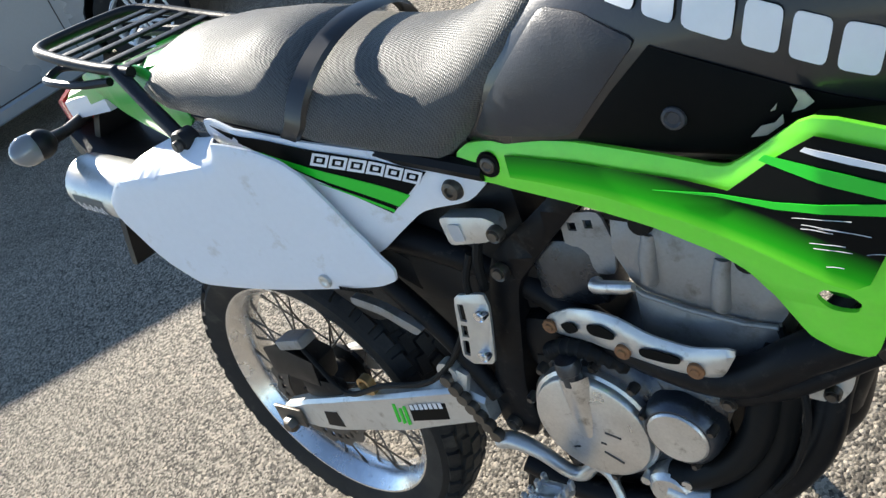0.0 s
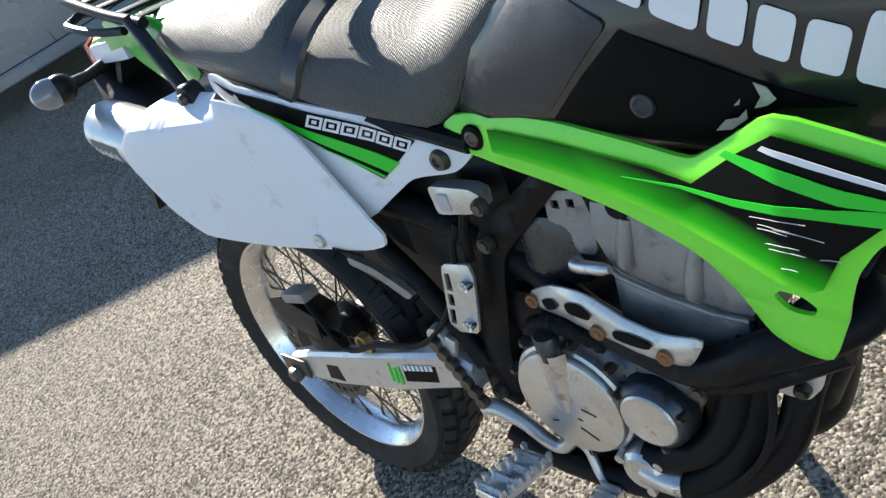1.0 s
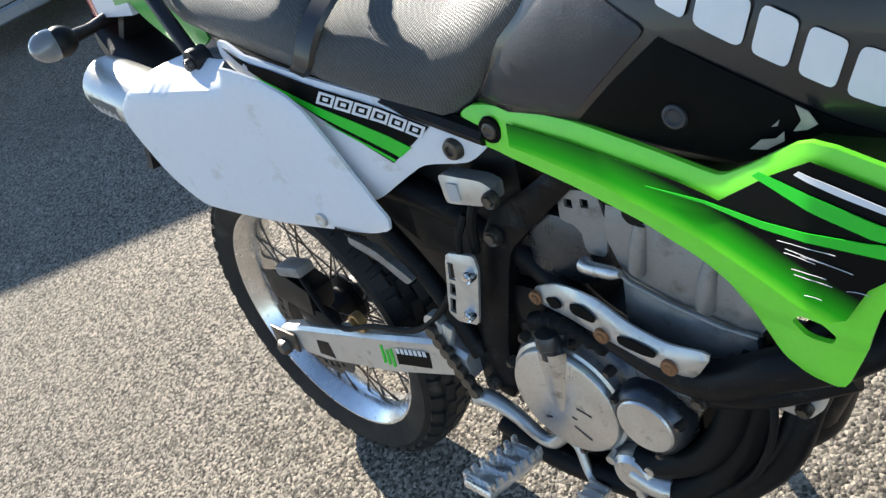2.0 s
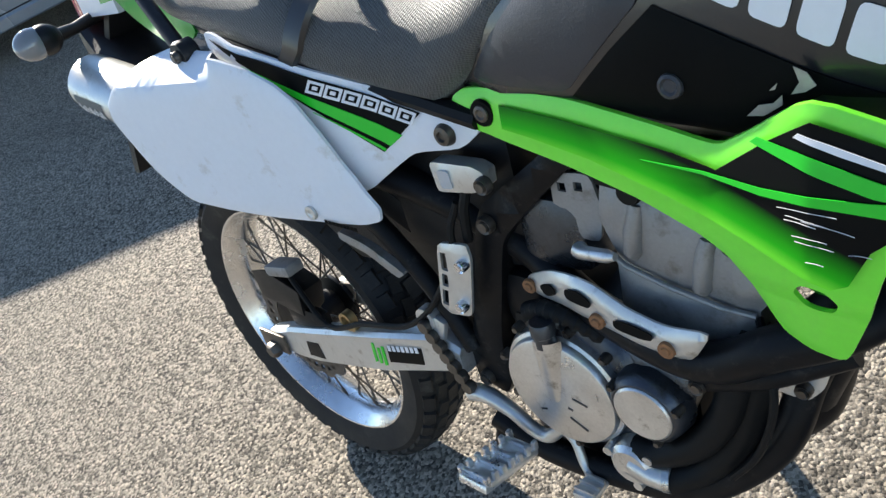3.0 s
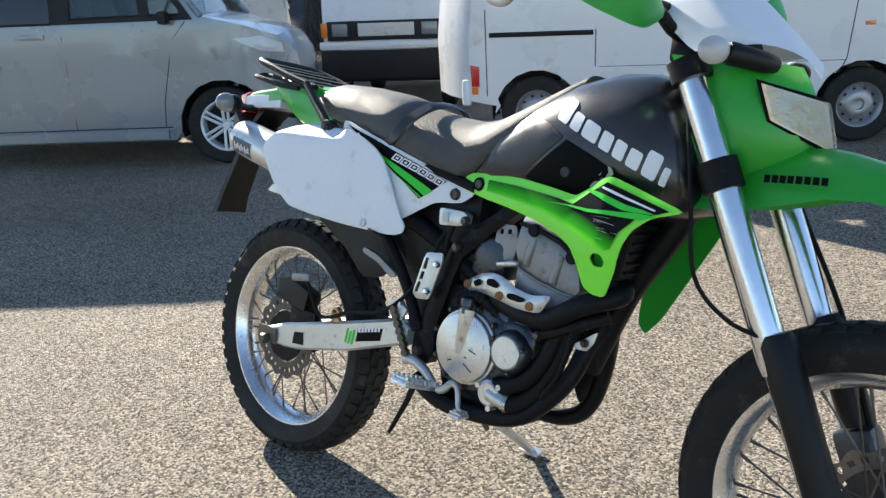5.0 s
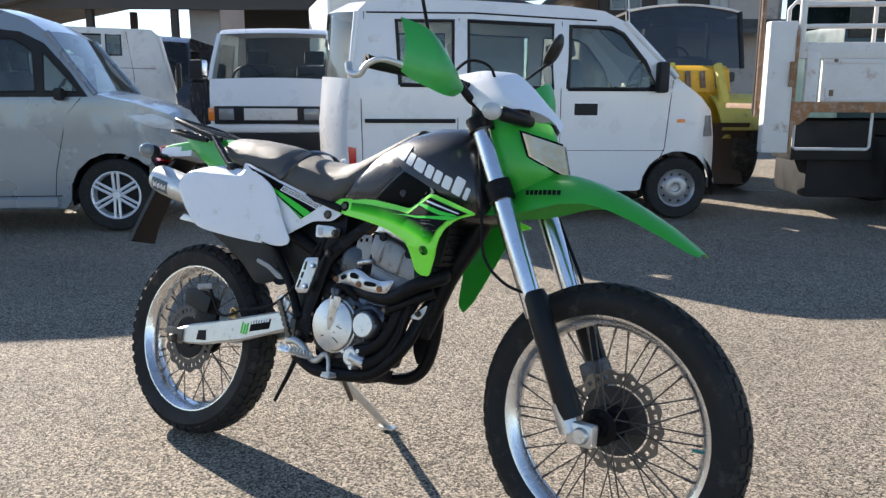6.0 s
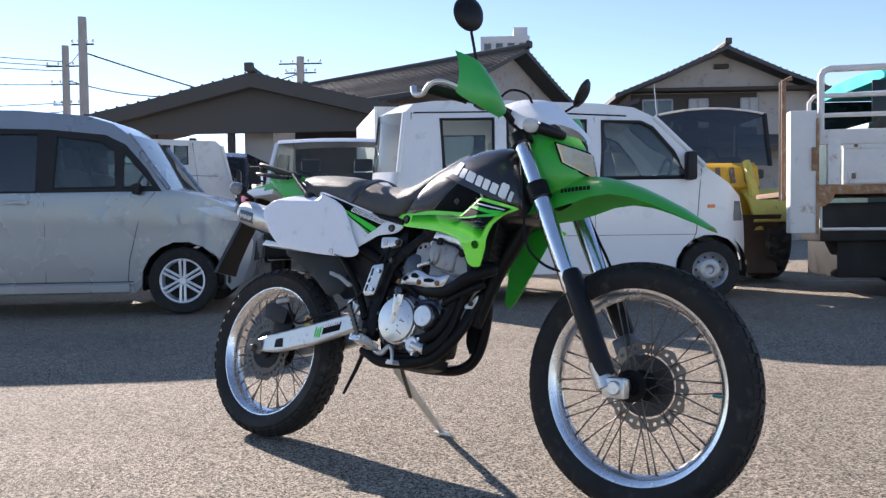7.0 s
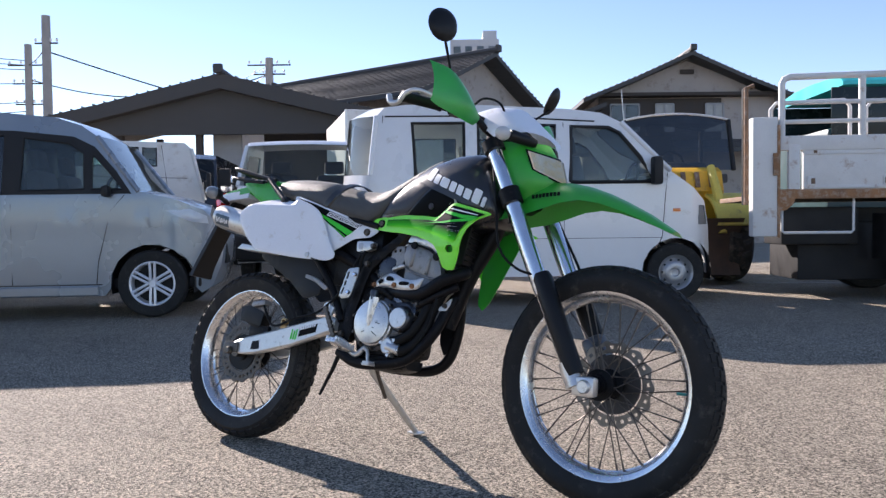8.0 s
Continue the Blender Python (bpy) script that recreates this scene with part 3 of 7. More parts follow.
loft(bm, [[Vector((x, s * w, z + d)) for s, d in ((-1, 0.03), (-0.9, 0.006), (-0.6, 0), (0.6, 0), (0.9, 0.006), (1, 0.03))]
          for x, z, w in ((0.56, 0.322, 0.055), (0.66, 0.314, 0.06), (0.74, 0.316, 0.058), (0.78, 0.328, 0.05))], True, True)
part("skid_plate", bm, BLACK, BIKE, "black plate under the engine")
bm = plate(bmesh.new(), rounded([(0.322, 0.625), (0.374, 0.613), (0.436, 0.58), (0.42, 0.57), (0.372, 0.598), (0.32, 0.612)], 0.2, 2), -0.1, 0.012, 0.02, roll=0.003)
part("fender_edge", bm, ALU2, BIKE, "grey strip along the inner fender")

# added black sheet that closes the gap behind the cradle tube to solid dark
bm = plate(bmesh.new(), rounded([(0.905, 0.54), (0.898, 0.46), (0.88, 0.405), (0.86, 0.39), (0.84, 0.425), (0.83, 0.55)], 0.15, 2), 0.046, 0.004, 0.03, roll=0.002)
part("engine_gap_filler", bm, BLACK, BIKE, "black plate added to fill the dark gap beside the engine")

# -- rear suspension, inner fender, air box
bm = bmesh.new()
tube(bm, [(0.47, 0, 0.72), (0.43, 0, 0.42)], 0.025, 16)
part("shock_absorber", bm, FRAME, BIKE)
coil = [(0.463 - 0.00013 * k, 0.036 * math.cos(k * 0.35), 0.7 + 0.036 * math.sin(k * 0.35) * 0.12 - 0.0016 * k) for k in range(125)]
part("shock_spring", tube(bmesh.new(), coil, 0.0055, 6), material("dark_spring", (0.03, 0.03, 0.032), 0.35), BIKE)
bm = bmesh.new()
box(bm, (0.5, 0.01, 0.72), (0.24, 0.13, 0.26), 0.03)
part("air_box", bm, BLACK, BIKE)
rings = []
for x, z, w in ((0.42, 0.66, 0.055), (0.36, 0.71, 0.065), (0.22, 0.765, 0.075), (0.05, 0.79, 0.08), (-0.1, 0.815, 0.08), (-0.24, 0.86, 0.07), (-0.31, 0.91, 0.055)):
    rings.append([Vector((x, s * w, z - d)) for s, d in ((-1, 0.045), (-1, 0.0), (-0.6, -0.02), (0.6, -0.02), (1, 0.0), (1, 0.045), (0.55, 0.0), (-0.55, 0.0))])
part("inner_fender", loft(bmesh.new(), rings), BLACK, BIKE)
# thin silver-grey strip below the side panel, next to the muffler
bm = plate(bmesh.new(), [(-0.03, 0.712), (0.15, 0.695), (0.15, 0.71), (-0.01, 0.73)], -0.125, 0.05, roll=0.002)
part("exhaust_strip", bm, SILVER, BIKE, "grey flat strip under the side panel")
bm = bmesh.new()
rings = []
for x, z, w in ((-0.2, 0.92, 0.045), (-0.27, 0.86, 0.04), (-0.32, 0.76, 0.04), (-0.365, 0.66, 0.045), (-0.38, 0.61, 0.05)):
    rings.append([Vector((x + dx, s * w, z)) for s, dx in ((-1, 0.02), (-1, 0), (1, 0), (1, 0.02))])
loft(bm, rings)
part("mud_flap", bm, BLACK, BIKE, "black licence holder and mud flap")
for side in (-1, 1):
    bm = plate(bmesh.new(), rounded([(0.03, 0.8), (0.01, 0.74), (0.03, 0.69), (0.1, 0.655), (0.2, 0.605), (0.28, 0.54), (0.36, 0.56), (0.36, 0.74), (0.3, 0.8), (0.1, 0.84)], 0.2, 2), -0.05, 0.004, 0.04, roll=0.004)
    if side > 0:
        mirror_y(bm)
    part("fender_skirt", bm, BLACK, BIKE, "black inner rear fender side")

bm = plate(bmesh.new(), rounded([(0.33, 0.76), (0.5, 0.74), (0.56, 0.7), (0.54, 0.55), (0.5, 0.47), (0.45, 0.5), (0.39, 0.58), (0.33, 0.66)], 0.15, 2), -0.045, 0.01, 0.04, roll=0.003)
part("linkage_cover", bm, BLACK, BIKE, "black plastic cover ahead of the rear wheel")
bm = bmesh.new()
for k in range(7):
    t = k / 6
    c = Vector((0.446 + 0.05 * t, -0.1, 0.502 - 0.085 * t))
    lathe(bm, [(0, -0.006), (0.009, -0.006), (0.0105, 0.0), (0.009, 0.006), (0, 0.006)], c, 10)
part("chain_slider", bm, STEEL, BIKE, "row of dirty link rollers at the swing arm pivot")

# -- engine
STEELCLIP = material("bright_steel_clip", (0.6, 0.6, 0.58), 0.3, 0.9, vary=0.2, scale=40)
CASE = material("dark_crankcase_paint", (0.075, 0.08, 0.09), 0.3, 0.75, vary=0.25, scale=20, bump=0.0003, fine=300, dirt=(0.05, 0.045, 0.04), dirt_amount=0.15, spec=0.4)
bm = bmesh.new()
box(bm, (0.685, 0, 0.455), (0.23, 0.155, 0.19), 0.035)
engine = part("engine", bm, FRAME, BIKE, "black and silver single-cylinder engine")
part("front_case", box(bmesh.new(), (0.775, -0.01, 0.455), (0.08, 0.12, 0.16), 0.03), FRAME, engine)
part("gear_case", box(bmesh.new(), (0.61, 0, 0.55), (0.1, 0.13, 0.09), 0.025), FRAME, engine)
part("sump", box(bmesh.new(), (0.67, 0, 0.35), (0.2, 0.12, 0.06), 0.02), FRAME, engine)
CLUTCH = Vector((0.656, -0.09, 0.471))
bm = lathe(bmesh.new(), [(0, -0.0155), (0.0695, -0.0152), (0.0718, -0.0142), (0.0735, -0.0115), (0.0742, -0.006), (0.0785, -0.004), (0.0795, 0.0), (0.081, 0.03)], CLUTCH, 64)
clutch = part("clutch_cover", bm, ALU, engine, "round scratched aluminium clutch cover", sharp=25)
rows = []
for z, w, d in ((0.553, 0.0135, 0.013), (0.54, 0.0135, 0.013), (0.515, 0.011, 0.011), (0.48, 0.009, 0.0065), (0.455, 0.006, 0.001)):
    x = 0.656 - (0.553 - z) * 0.1
    rows.append([Vector((x + w * a, CLUTCH.y - 0.0145 - d * b, z)) for a, b in ((-1.5, 0), (-0.9, 0.75), (-0.5, 1), (0.5, 1), (0.9, 0.75), (1.5, 0))])
part("filler_rib", loft(bmesh.new(), rows, False, False), ALU, clutch)
bm = lathe(bmesh.new(), [(0, 0.02), (0.013, 0.02), (0.0145, 0.016), (0.0145, 0.004), (0.0125, 0.002), (0.0125, -0.012)], (0.656, CLUTCH.y - 0.016, 0.556), 18, Matrix.Rotation(radians(90), 4, "X"))
part("oil_cap", bm, CASE, clutch, "dark oil filler cap")
for x, z, l, a in ((0.684, 0.468, 0.02, -14), (0.676, 0.432, 0.026, -30), (0.668, 0.452, 0.007, -14), (0.628, 0.437, 0.01, 20)):
    m = Matrix.Rotation(radians(-a), 4, "Y")
    part("cast_mark", box(bmesh.new(), (x, CLUTCH.y - 0.0155, z), (l, 0.0012, 0.0028), 0.0004, m), CASE, clutch)
case_line = [(0.603, 0.537), (0.622, 0.553), (0.646, 0.566), (0.69, 0.569), (0.715, 0.553), (0.735, 0.541), (0.76, 0.547), (0.79, 0.546), (0.814, 0.53), (0.813, 0.5), (0.801, 0.465), (0.778, 0.437), (0.745, 0.415), (0.705, 0.388),
             (0.66, 0.376), (0.612, 0.378), (0.578, 0.405), (0.562, 0.45), (0.572, 0.5)]
part("side_case", plate(bmesh.new(), rounded(case_line, 0.3, 2), -0.086, 0.05, 0.03, roll=0.008), CASE, engine, "dark grey crankcase cover")
bm = lathe(bmesh.new(), [(0.03, -0.021), (0.036, -0.021), (0.041, -0.017), (0.0435, -0.008), (0.046, 0.008)], (0.767, -0.087, 0.489), 40)
part("filter_housing", bm, CASE, engine)
bm = lathe(bmesh.new(), [(0, -0.004), (0.0315, -0.0038), (0.0335, -0.002), (0.0345, 0.003), (0.0345, 0.012)], (0.767, -0.107, 0.489), 40)
part("filter_cover", bm, ALU, engine, "small round aluminium cover", sharp=25)
for a in (8, 44, 76, 128, 168, 205, 238, 272, 310):
    a = radians(a)
    part("case_bolt", bolt(bmesh.new(), (0.656 + 0.0865 * math.cos(a), -0.087, 0.471 + 0.0865 * math.sin(a)), 0.0065, 0.01), STEEL, engine)
for a in (20, 150, 285):
    a = radians(a)
    part("case_bolt", bolt(bmesh.new(), (0.767 + 0.041 * math.cos(a), -0.1, 0.489 + 0.041 * math.sin(a)), 0.0055, 0.01), STEEL, engine)
head_line = [(0.741, 0.742), (0.78, 0.736), (0.838, 0.719), (0.866, 0.701), (0.884, 0.672), (0.892, 0.64), (0.882, 0.626), (0.85, 0.629), (0.8, 0.64), (0.757, 0.654), (0.745, 0.665), (0.732, 0.7)]
part("cylinder_head", plate(bmesh.new(), rounded(head_line, 0.15, 2), -0.08, 0.155, 0.03, roll=0.006), ALU2, engine, "grey cast cylinder head")
part("cylinder", plate(bmesh.new(), rounded([(0.744, 0.665), (0.757, 0.658), (0.8, 0.644), (0.85, 0.632), (0.884, 0.628), (0.874, 0.575), (0.84, 0.56), (0.77, 0.562), (0.74, 0.59)], 0.15, 2), -0.076, 0.14, 0.03, roll=0.005), ALU2, engine, "grey cast cylinder")
part("head_flange", tube(bmesh.new(), [(0.744, -0.079, 0.664), (0.757, -0.08, 0.6535), (0.8, -0.08, 0.6395), (0.85, -0.08, 0.6285), (0.882, -0.078, 0.6255)], 0.003, 8), ALU2, engine)
for x, z, r in ((0.772, 0.695, 0.0095), (0.838, 0.67, 0.0095)):
    bm = tube(bmesh.new(), [(x + 0.006, -0.076, z + 0.028), (x, -0.08, z), (x - 0.004, -0.078, z - 0.024), (x - 0.005, -0.074, z - 0.03)], [r * 0.8, r, r, r * 0.7], 14)
    part("stud_boss", bm, ALU2, engine)
part("cover_gasket", plate(bmesh.new(), [(0.74, 0.7425), (0.78, 0.7365), (0.838, 0.7195), (0.868, 0.7), (0.871, 0.705), (0.841, 0.7255), (0.782, 0.7425), (0.741, 0.7485)], -0.083, 0.16, 0.03), HOSE, engine)
part("rocker_cover", plate(bmesh.new(), rounded([(0.741, 0.7495), (0.782, 0.7435), (0.841, 0.7265), (0.87, 0.707), (0.878, 0.73), (0.85, 0.765), (0.76, 0.785)], 0.12, 2), -0.079, 0.15, 0.03, roll=0.005), ALU, engine)
for x, z in ((0.775, 0.7365), (0.868, 0.699)):
    part("rubber_plug", lathe(bmesh.new(), [(0, -0.003), (0.011, -0.003), (0.0125, 0.0), (0.0125, 0.006)], (x, -0.082, z), 18), HOSE, engine)
bm = bmesh.new()
part("bracket_plate", plate(bmesh.new(), rounded([(0.668, 0.665), (0.672, 0.735), (0.72, 0.738), (0.728, 0.7), (0.72, 0.66)], 0.2, 2), -0.062, 0.004, 0.01, [[(0.68, 0.715), (0.69, 0.715), (0.69, 0.725), (0.68, 0.725)], [(0.7, 0.718), (0.71, 0.718), (0.71, 0.728), (0.7, 0.728)]], roll=0.001), ALU2, BIKE, "grey bracket plate with holes")
bm = bmesh.new()
box(bm, (0.66, -0.03, 0.66), (0.09, 0.07, 0.09), 0.02)
part("carburettor", bm, CASE, BIKE, "dark carburettor body")
pts = [Vector((0.615 + 0.1 * k / 20, -0.08 - 0.012 * math.sin(math.pi * k / 20), 0.56 + 0.024 * math.sin(math.pi * k / 20) - 0.006 * k / 20)) for k in range(21)]
part("breather_hose", tube(bmesh.new(), pts, [0.0115 if k % 2 else 0.009 for k in range(21)], 12), HOSE, BIKE, "ribbed black breather hose")
for q, r in (([(0.56, -0.09, 0.7), (0.545, -0.098, 0.66), (0.55, -0.1, 0.6)], 0.0045), ([(0.88, -0.07, 0.62), (0.9, -0.095, 0.55), (0.88, -0.09, 0.47), (0.85, -0.09, 0.42)], 0.004)):
    part("cable", tube(bmesh.new(), q, r, 8, 5), HOSE, BIKE)
bm = tube(bmesh.new(), [(0.7, -0.072, 0.655), (0.71, -0.078, 0.657), (0.742, -0.085, 0.664), (0.752, -0.086, 0.666)], [0.0095, 0.0075, 0.007, 0.004], 14)
part("throttle_joint", bm, ALU, BIKE)
bm = lathe(bmesh.new(), [(0, -0.024), (0.022, -0.024), (0.028, -0.018), (0.03, 0.02)], (0.738, -0.086, 0.396), 24)
for a in (40, 160, 280):
    lathe(bm, [(0, -0.022), (0.006, -0.022), (0.0065, 0.01)], (0.738 + 0.03 * math.cos(radians(a)), -0.086, 0.396 + 0.03 * math.sin(radians(a))), 10)
tube(bm, [(0.738, -0.095, 0.396), (0.76, -0.098, 0.39), (0.776, -0.094, 0.385)], [0.02, 0.017, 0.0165], 14)
part("water_pump", bm, ALU, engine, "round bare aluminium water pump")
bm = tube(bmesh.new(), [(0.74, -0.092, 0.412), (0.772, -0.09, 0.418), (0.814, -0.084, 0.447), (0.842, -0.078, 0.492), (0.854, -0.072, 0.535), (0.872, -0.06, 0.6)], 0.017, 12, 5)
part("coolant_hose", bm, HOSE, BIKE, "thick black coolant hose")
bm = tube(bmesh.new(), [(0.764, -0.095, 0.387), (0.785, -0.088, 0.385), (0.82, -0.075, 0.41), (0.853, -0.066, 0.462), (0.868, -0.06, 0.522), (0.9, -0.055, 0.59), (0.95, -0.05, 0.65)], 0.0175, 12, 5)
hose = part("coolant_hose", bm, HOSE, BIKE, "thick black coolant hose")
for x, y, z in ((0.775, -0.0915, 0.386),):
    bm = lathe(bmesh.new(), [(0.0165, -0.004), (0.0195, -0.004), (0.0195, 0.004), (0.0165, 0.004), (0.0165, -0.004)], (x, y, z), 20, Matrix.Rotation(radians(-75), 4, "Z"))
    part("hose_clamp", bm, STEELCLIP, hose)
part("engine_mount", tube(bmesh.new(), [(0.82, -0.082, 0.535), (0.86, -0.086, 0.553), (0.9, -0.086, 0.573), (0.96, -0.07, 0.605)], 0.0125, 10, 4), FRAME, BIKE, "black engine mounting tube")
part("bolt", bolt(bmesh.new(), (0.826, -0.093, 0.538), 0.009, 0.008), STEEL, BIKE)
bm = plate(bmesh.new(), rounded([(0.874, 0.53), (0.898, 0.54), (0.936, 0.57), (0.93, 0.545), (0.917, 0.527), (0.902, 0.526)], 0.2, 2), -0.062, 0.004, 0.02, roll=0.002)
bracket = part("radiator_bracket", bm, SILVER, BIKE, "bare metal bracket below the shroud")
part("bolt", bolt(bmesh.new(), (0.914, -0.064, 0.542), 0.008, 0.008), STEEL, bracket)
bm = bmesh.new()
box(bm, (0.968, -0.02, 0.765), (0.035, 0.125, 0.18), 0.008, Matrix.Rotation(radians(9), 4, "Y"))
radiator = part("radiator", bm, BLACK, BIKE, "black radiator behind the shrouds")
for k in range(9):
    z = 0.69 + k * 0.0185
    bm = bmesh.new()
    box(bm, (0.989 + (z - 0.765) * 0.158, -0.02, z), (0.008, 0.11, 0.004), 0.001, Matrix.Rotation(radians(35), 4, "Y"))
    part("louvre", bm, BLACK, radiator)

# -- exhaust
pipe = [(0.885, -0.03, 0.665), (0.94, -0.035, 0.668), (0.975, -0.06, 0.652), (0.955, -0.085, 0.637), (0.905, -0.096, 0.612), (0.85, -0.096, 0.577), (0.79, -0.09, 0.572), (0.69, -0.066, 0.585), (0.6, -0.042, 0.625), (0.48, -0.06, 0.69), (0.34, -0.1, 0.75)]
part("exhaust_pipe", tube(bmesh.new(), pipe, 0.0205, 14, 5), FRAME, BIKE, "matt black exhaust pipe")
SHIELD = lerp_table([0.6, 0.7, 0.86], [-0.072, -0.1, -0.12])
slots = [rounded(q, 0.3, 2) for q in ([(0.649, 0.61), (0.67, 0.62), (0.679, 0.61), (0.658, 0.599)], [(0.693, 0.624), (0.711, 0.628), (0.728, 0.619), (0.724, 0.61), (0.692, 0.612)], [(0.752, 0.607), (0.769, 0.61), (0.799, 0.607), (0.797, 0.599), (0.783, 0.596), (0.753, 0.597)])]
bm = plate(bmesh.new(), rounded([(0.623, 0.607), (0.663, 0.629), (0.7, 0.638), (0.729, 0.635), (0.764, 0.62), (0.808, 0.614), (0.858, 0.625), (0.834, 0.583), (0.79, 0.577), (0.731, 0.586), (0.685, 0.591), (0.631, 0.584), (0.617, 0.596)], 0.25, 2),
           SHIELD, 0.0025, 0.008, roll=0.006)
shield = part("heat_shield", bm, SILVER, BIKE, "pressed metal exhaust heat shield with slots")
for q in slots:
    part("slot", plate(bmesh.new(), q, lambda x, z: SHIELD(x) - 0.003, 0.0012, 0.008), DECAL_BLACK, shield, "dark slot in the shield")
for x, z in ((0.63, 0.6), (0.731, 0.597), (0.812, 0.594)):
    bm = lathe(bmesh.new(), [(0, -0.004), (0.004, -0.004), (0.005, -0.002), (0.0085, -0.002), (0.009, 0.002)], (x, SHIELD(x) - 0.002, z), 14)
    part("rusty_bolt", bm, RUST, shield, "rusted bolt")
muf = [(-0.152, -0.128, 0.842), (-0.147, -0.128, 0.84), (-0.115, -0.128, 0.832), (0.2, -0.115, 0.762), (0.3, -0.108, 0.745), (0.36, -0.1, 0.73)]
bm = bmesh.new()
A, B = Vector((-0.14, -0.128, 0.838)), Vector((0.2, -0.115, 0.762))
D = (B - A).normalized()
SIDE = Vector((0, -1, 0)) - D * D.dot(Vector((0, -1, 0)))
SIDE.normalize()
DOWN = D.cross(SIDE)
DOWN = DOWN if DOWN.z < 0 else -DOWN


def on_muffler(s, a, r):
    return A + D * s + (SIDE * math.cos(a) + DOWN * math.sin(a)) * r


loft(bm, [[on_muffler(s, a / 10, 0.0482) for a in range(-1, 9)] for s in (0.012, 0.03, 0.06, 0.09)], False, False)
muffler_film = bm
part("muffler", tube(bmesh.new(), muf, [0.032, 0.044, 0.047, 0.047, 0.044, 0.025], 24), SILVER, BIKE, "round aluminium muffler under the side panel")
film = part("muffler_sticker", muffler_film, material("slate_film", (0.05, 0.08, 0.1), 0.4, vary=0.1), BIKE, "dark sticker with pale unreadable script")
for k in range(9):
    s = 0.018 + k * 0.0075
    bm = loft(bmesh.new(), [[on_muffler(q, a, 0.0488) for a in (0.15 + 0.1 * (k % 2), 0.3, 0.5 + 0.1 * (k % 3 == 0))] for q in (s, s + 0.0045)], False, False)
    part("sticker_mark", bm, DECAL_WHITE, film)

# -- foot controls and stands
STEELBRIGHT = material("bright_worn_steel", (0.8, 0.79, 0.77), 0.3, 0.8, vary=0.12, scale=30)
bm = bmesh.new()
PEG = Matrix.Translation((0.588, -0.165, 0.38)) @ Matrix.Rotation(radians(-14), 4, "X")
box(bm, (0, 0, 0), (0.045, 0.1, 0.012), 0.004, PEG)
for sx in (-0.02, 0.02):
    for k in range(7):
        box(bm, tuple(PEG @ Vector((sx, -0.045 + 0.015 * k, 0.01))), (0.006, 0.008, 0.014), 0.002)
for k in range(4):
    box(bm, tuple(PEG @ Vector((0, -0.04 + 0.026 * k, 0.006))), (0.04, 0.005, 0.012), 0.001)
part("foot_peg", bm, STEELBRIGHT, BIKE, "toothed metal foot peg")
bm = tube(bmesh.new(), [(0.49, -0.092, 0.4), (0.515, -0.091, 0.403), (0.55, -0.088, 0.388), (0.58, -0.085, 0.362), (0.602, -0.083, 0.36), (0.626, -0.082, 0.382), (0.643, -0.084, 0.372), (0.655, -0.09, 0.342), (0.668, -0.095, 0.33)],
          [0.013, 0.012, 0.0105, 0.0095, 0.0095, 0.0085, 0.0065, 0.006, 0.006], 12, 5)
box(bm, (0.675, -0.104, 0.33), (0.03, 0.05, 0.009), 0.003)
for k in range(4):
    box(bm, (0.675, -0.123 + 0.012 * k, 0.337), (0.028, 0.004, 0.006), 0.001)
part("brake_pedal", bm, SILVER, BIKE, "bent silver brake pedal")
FOOT = pose(0, -0.0136, 0.0034, -14.2, 0, 0).inverted() @ Vector((0.557, 0.386, 0.012))
bm = tube(bmesh.new(), [(0.578, 0.02, 0.345), (0.573, 0.05, 0.309), FOOT], [0.016, 0.0145, 0.0105], 12)
stand = part("side_stand", bm, SILVER, BIKE, "grey side stand set down on the asphalt")
bm = bmesh.new()
box(bm, tuple(FOOT), (0.06, 0.035, 0.008), 0.003, Matrix.Rotation(radians(14.2), 4, "X"))
part("stand_foot", bm, SILVER, stand)
part("stand_spring", tube(bmesh.new(), [(0.592, 0.03, 0.34), (0.588, 0.075, 0.285), (0.582, 0.13, 0.225)], 0.007, 8), STEEL, stand)
bm = tube(bmesh.new(), [(0.53, -0.085, 0.37), (0.5, -0.08, 0.3), (0.45, -0.07, 0.21)], [0.008, 0.007, 0.005], 8)
part("overflow_hose", bm, HOSE, BIKE)
bm = bmesh.new()
slots = [[(0.52, 0.612), (0.531, 0.612), (0.535, 0.638), (0.525, 0.637)], [(0.513, 0.588), (0.524, 0.588), (0.528, 0.606), (0.518, 0.606)], [(0.503, 0.558), (0.514, 0.558), (0.521, 0.582), (0.511, 0.582)]]
plate(bm, rounded([(0.522, 0.648), (0.569, 0.654), (0.571, 0.635), (0.546, 0.548), (0.51, 0.543), (0.497, 0.554)], 0.15, 2), -0.106, 0.004, 0.012, slots, roll=0.003)
guard = part("heel_guard", bm, SILVER, BIKE, "light grey slotted heel guard")
for x, z in ((0.56, 0.628), (0.541, 0.566)):
    part("bolt", bolt(bmesh.new(), (x, -0.108, z), 0.008, 0.008), CHROME, guard)
bm = plate(bmesh.new(), rounded([(0.535, 0.748), (0.598, 0.748), (0.612, 0.742), (0.61, 0.723), (0.59, 0.716), (0.538, 0.711)], 0.15, 2), -0.094, 0.02, 0.02, roll=0.003)
reservoir = part("fluid_reservoir", bm, SILVER, BIKE, "pale brake fluid reservoir with metal cover")
part("sight_glass", plate(bmesh.new(), rounded([(0.548, 0.741), (0.565, 0.741), (0.567, 0.72), (0.55, 0.719)], 0.2, 2), -0.0955, 0.002, 0.01), PALE, reservoir, "grey sight glass")
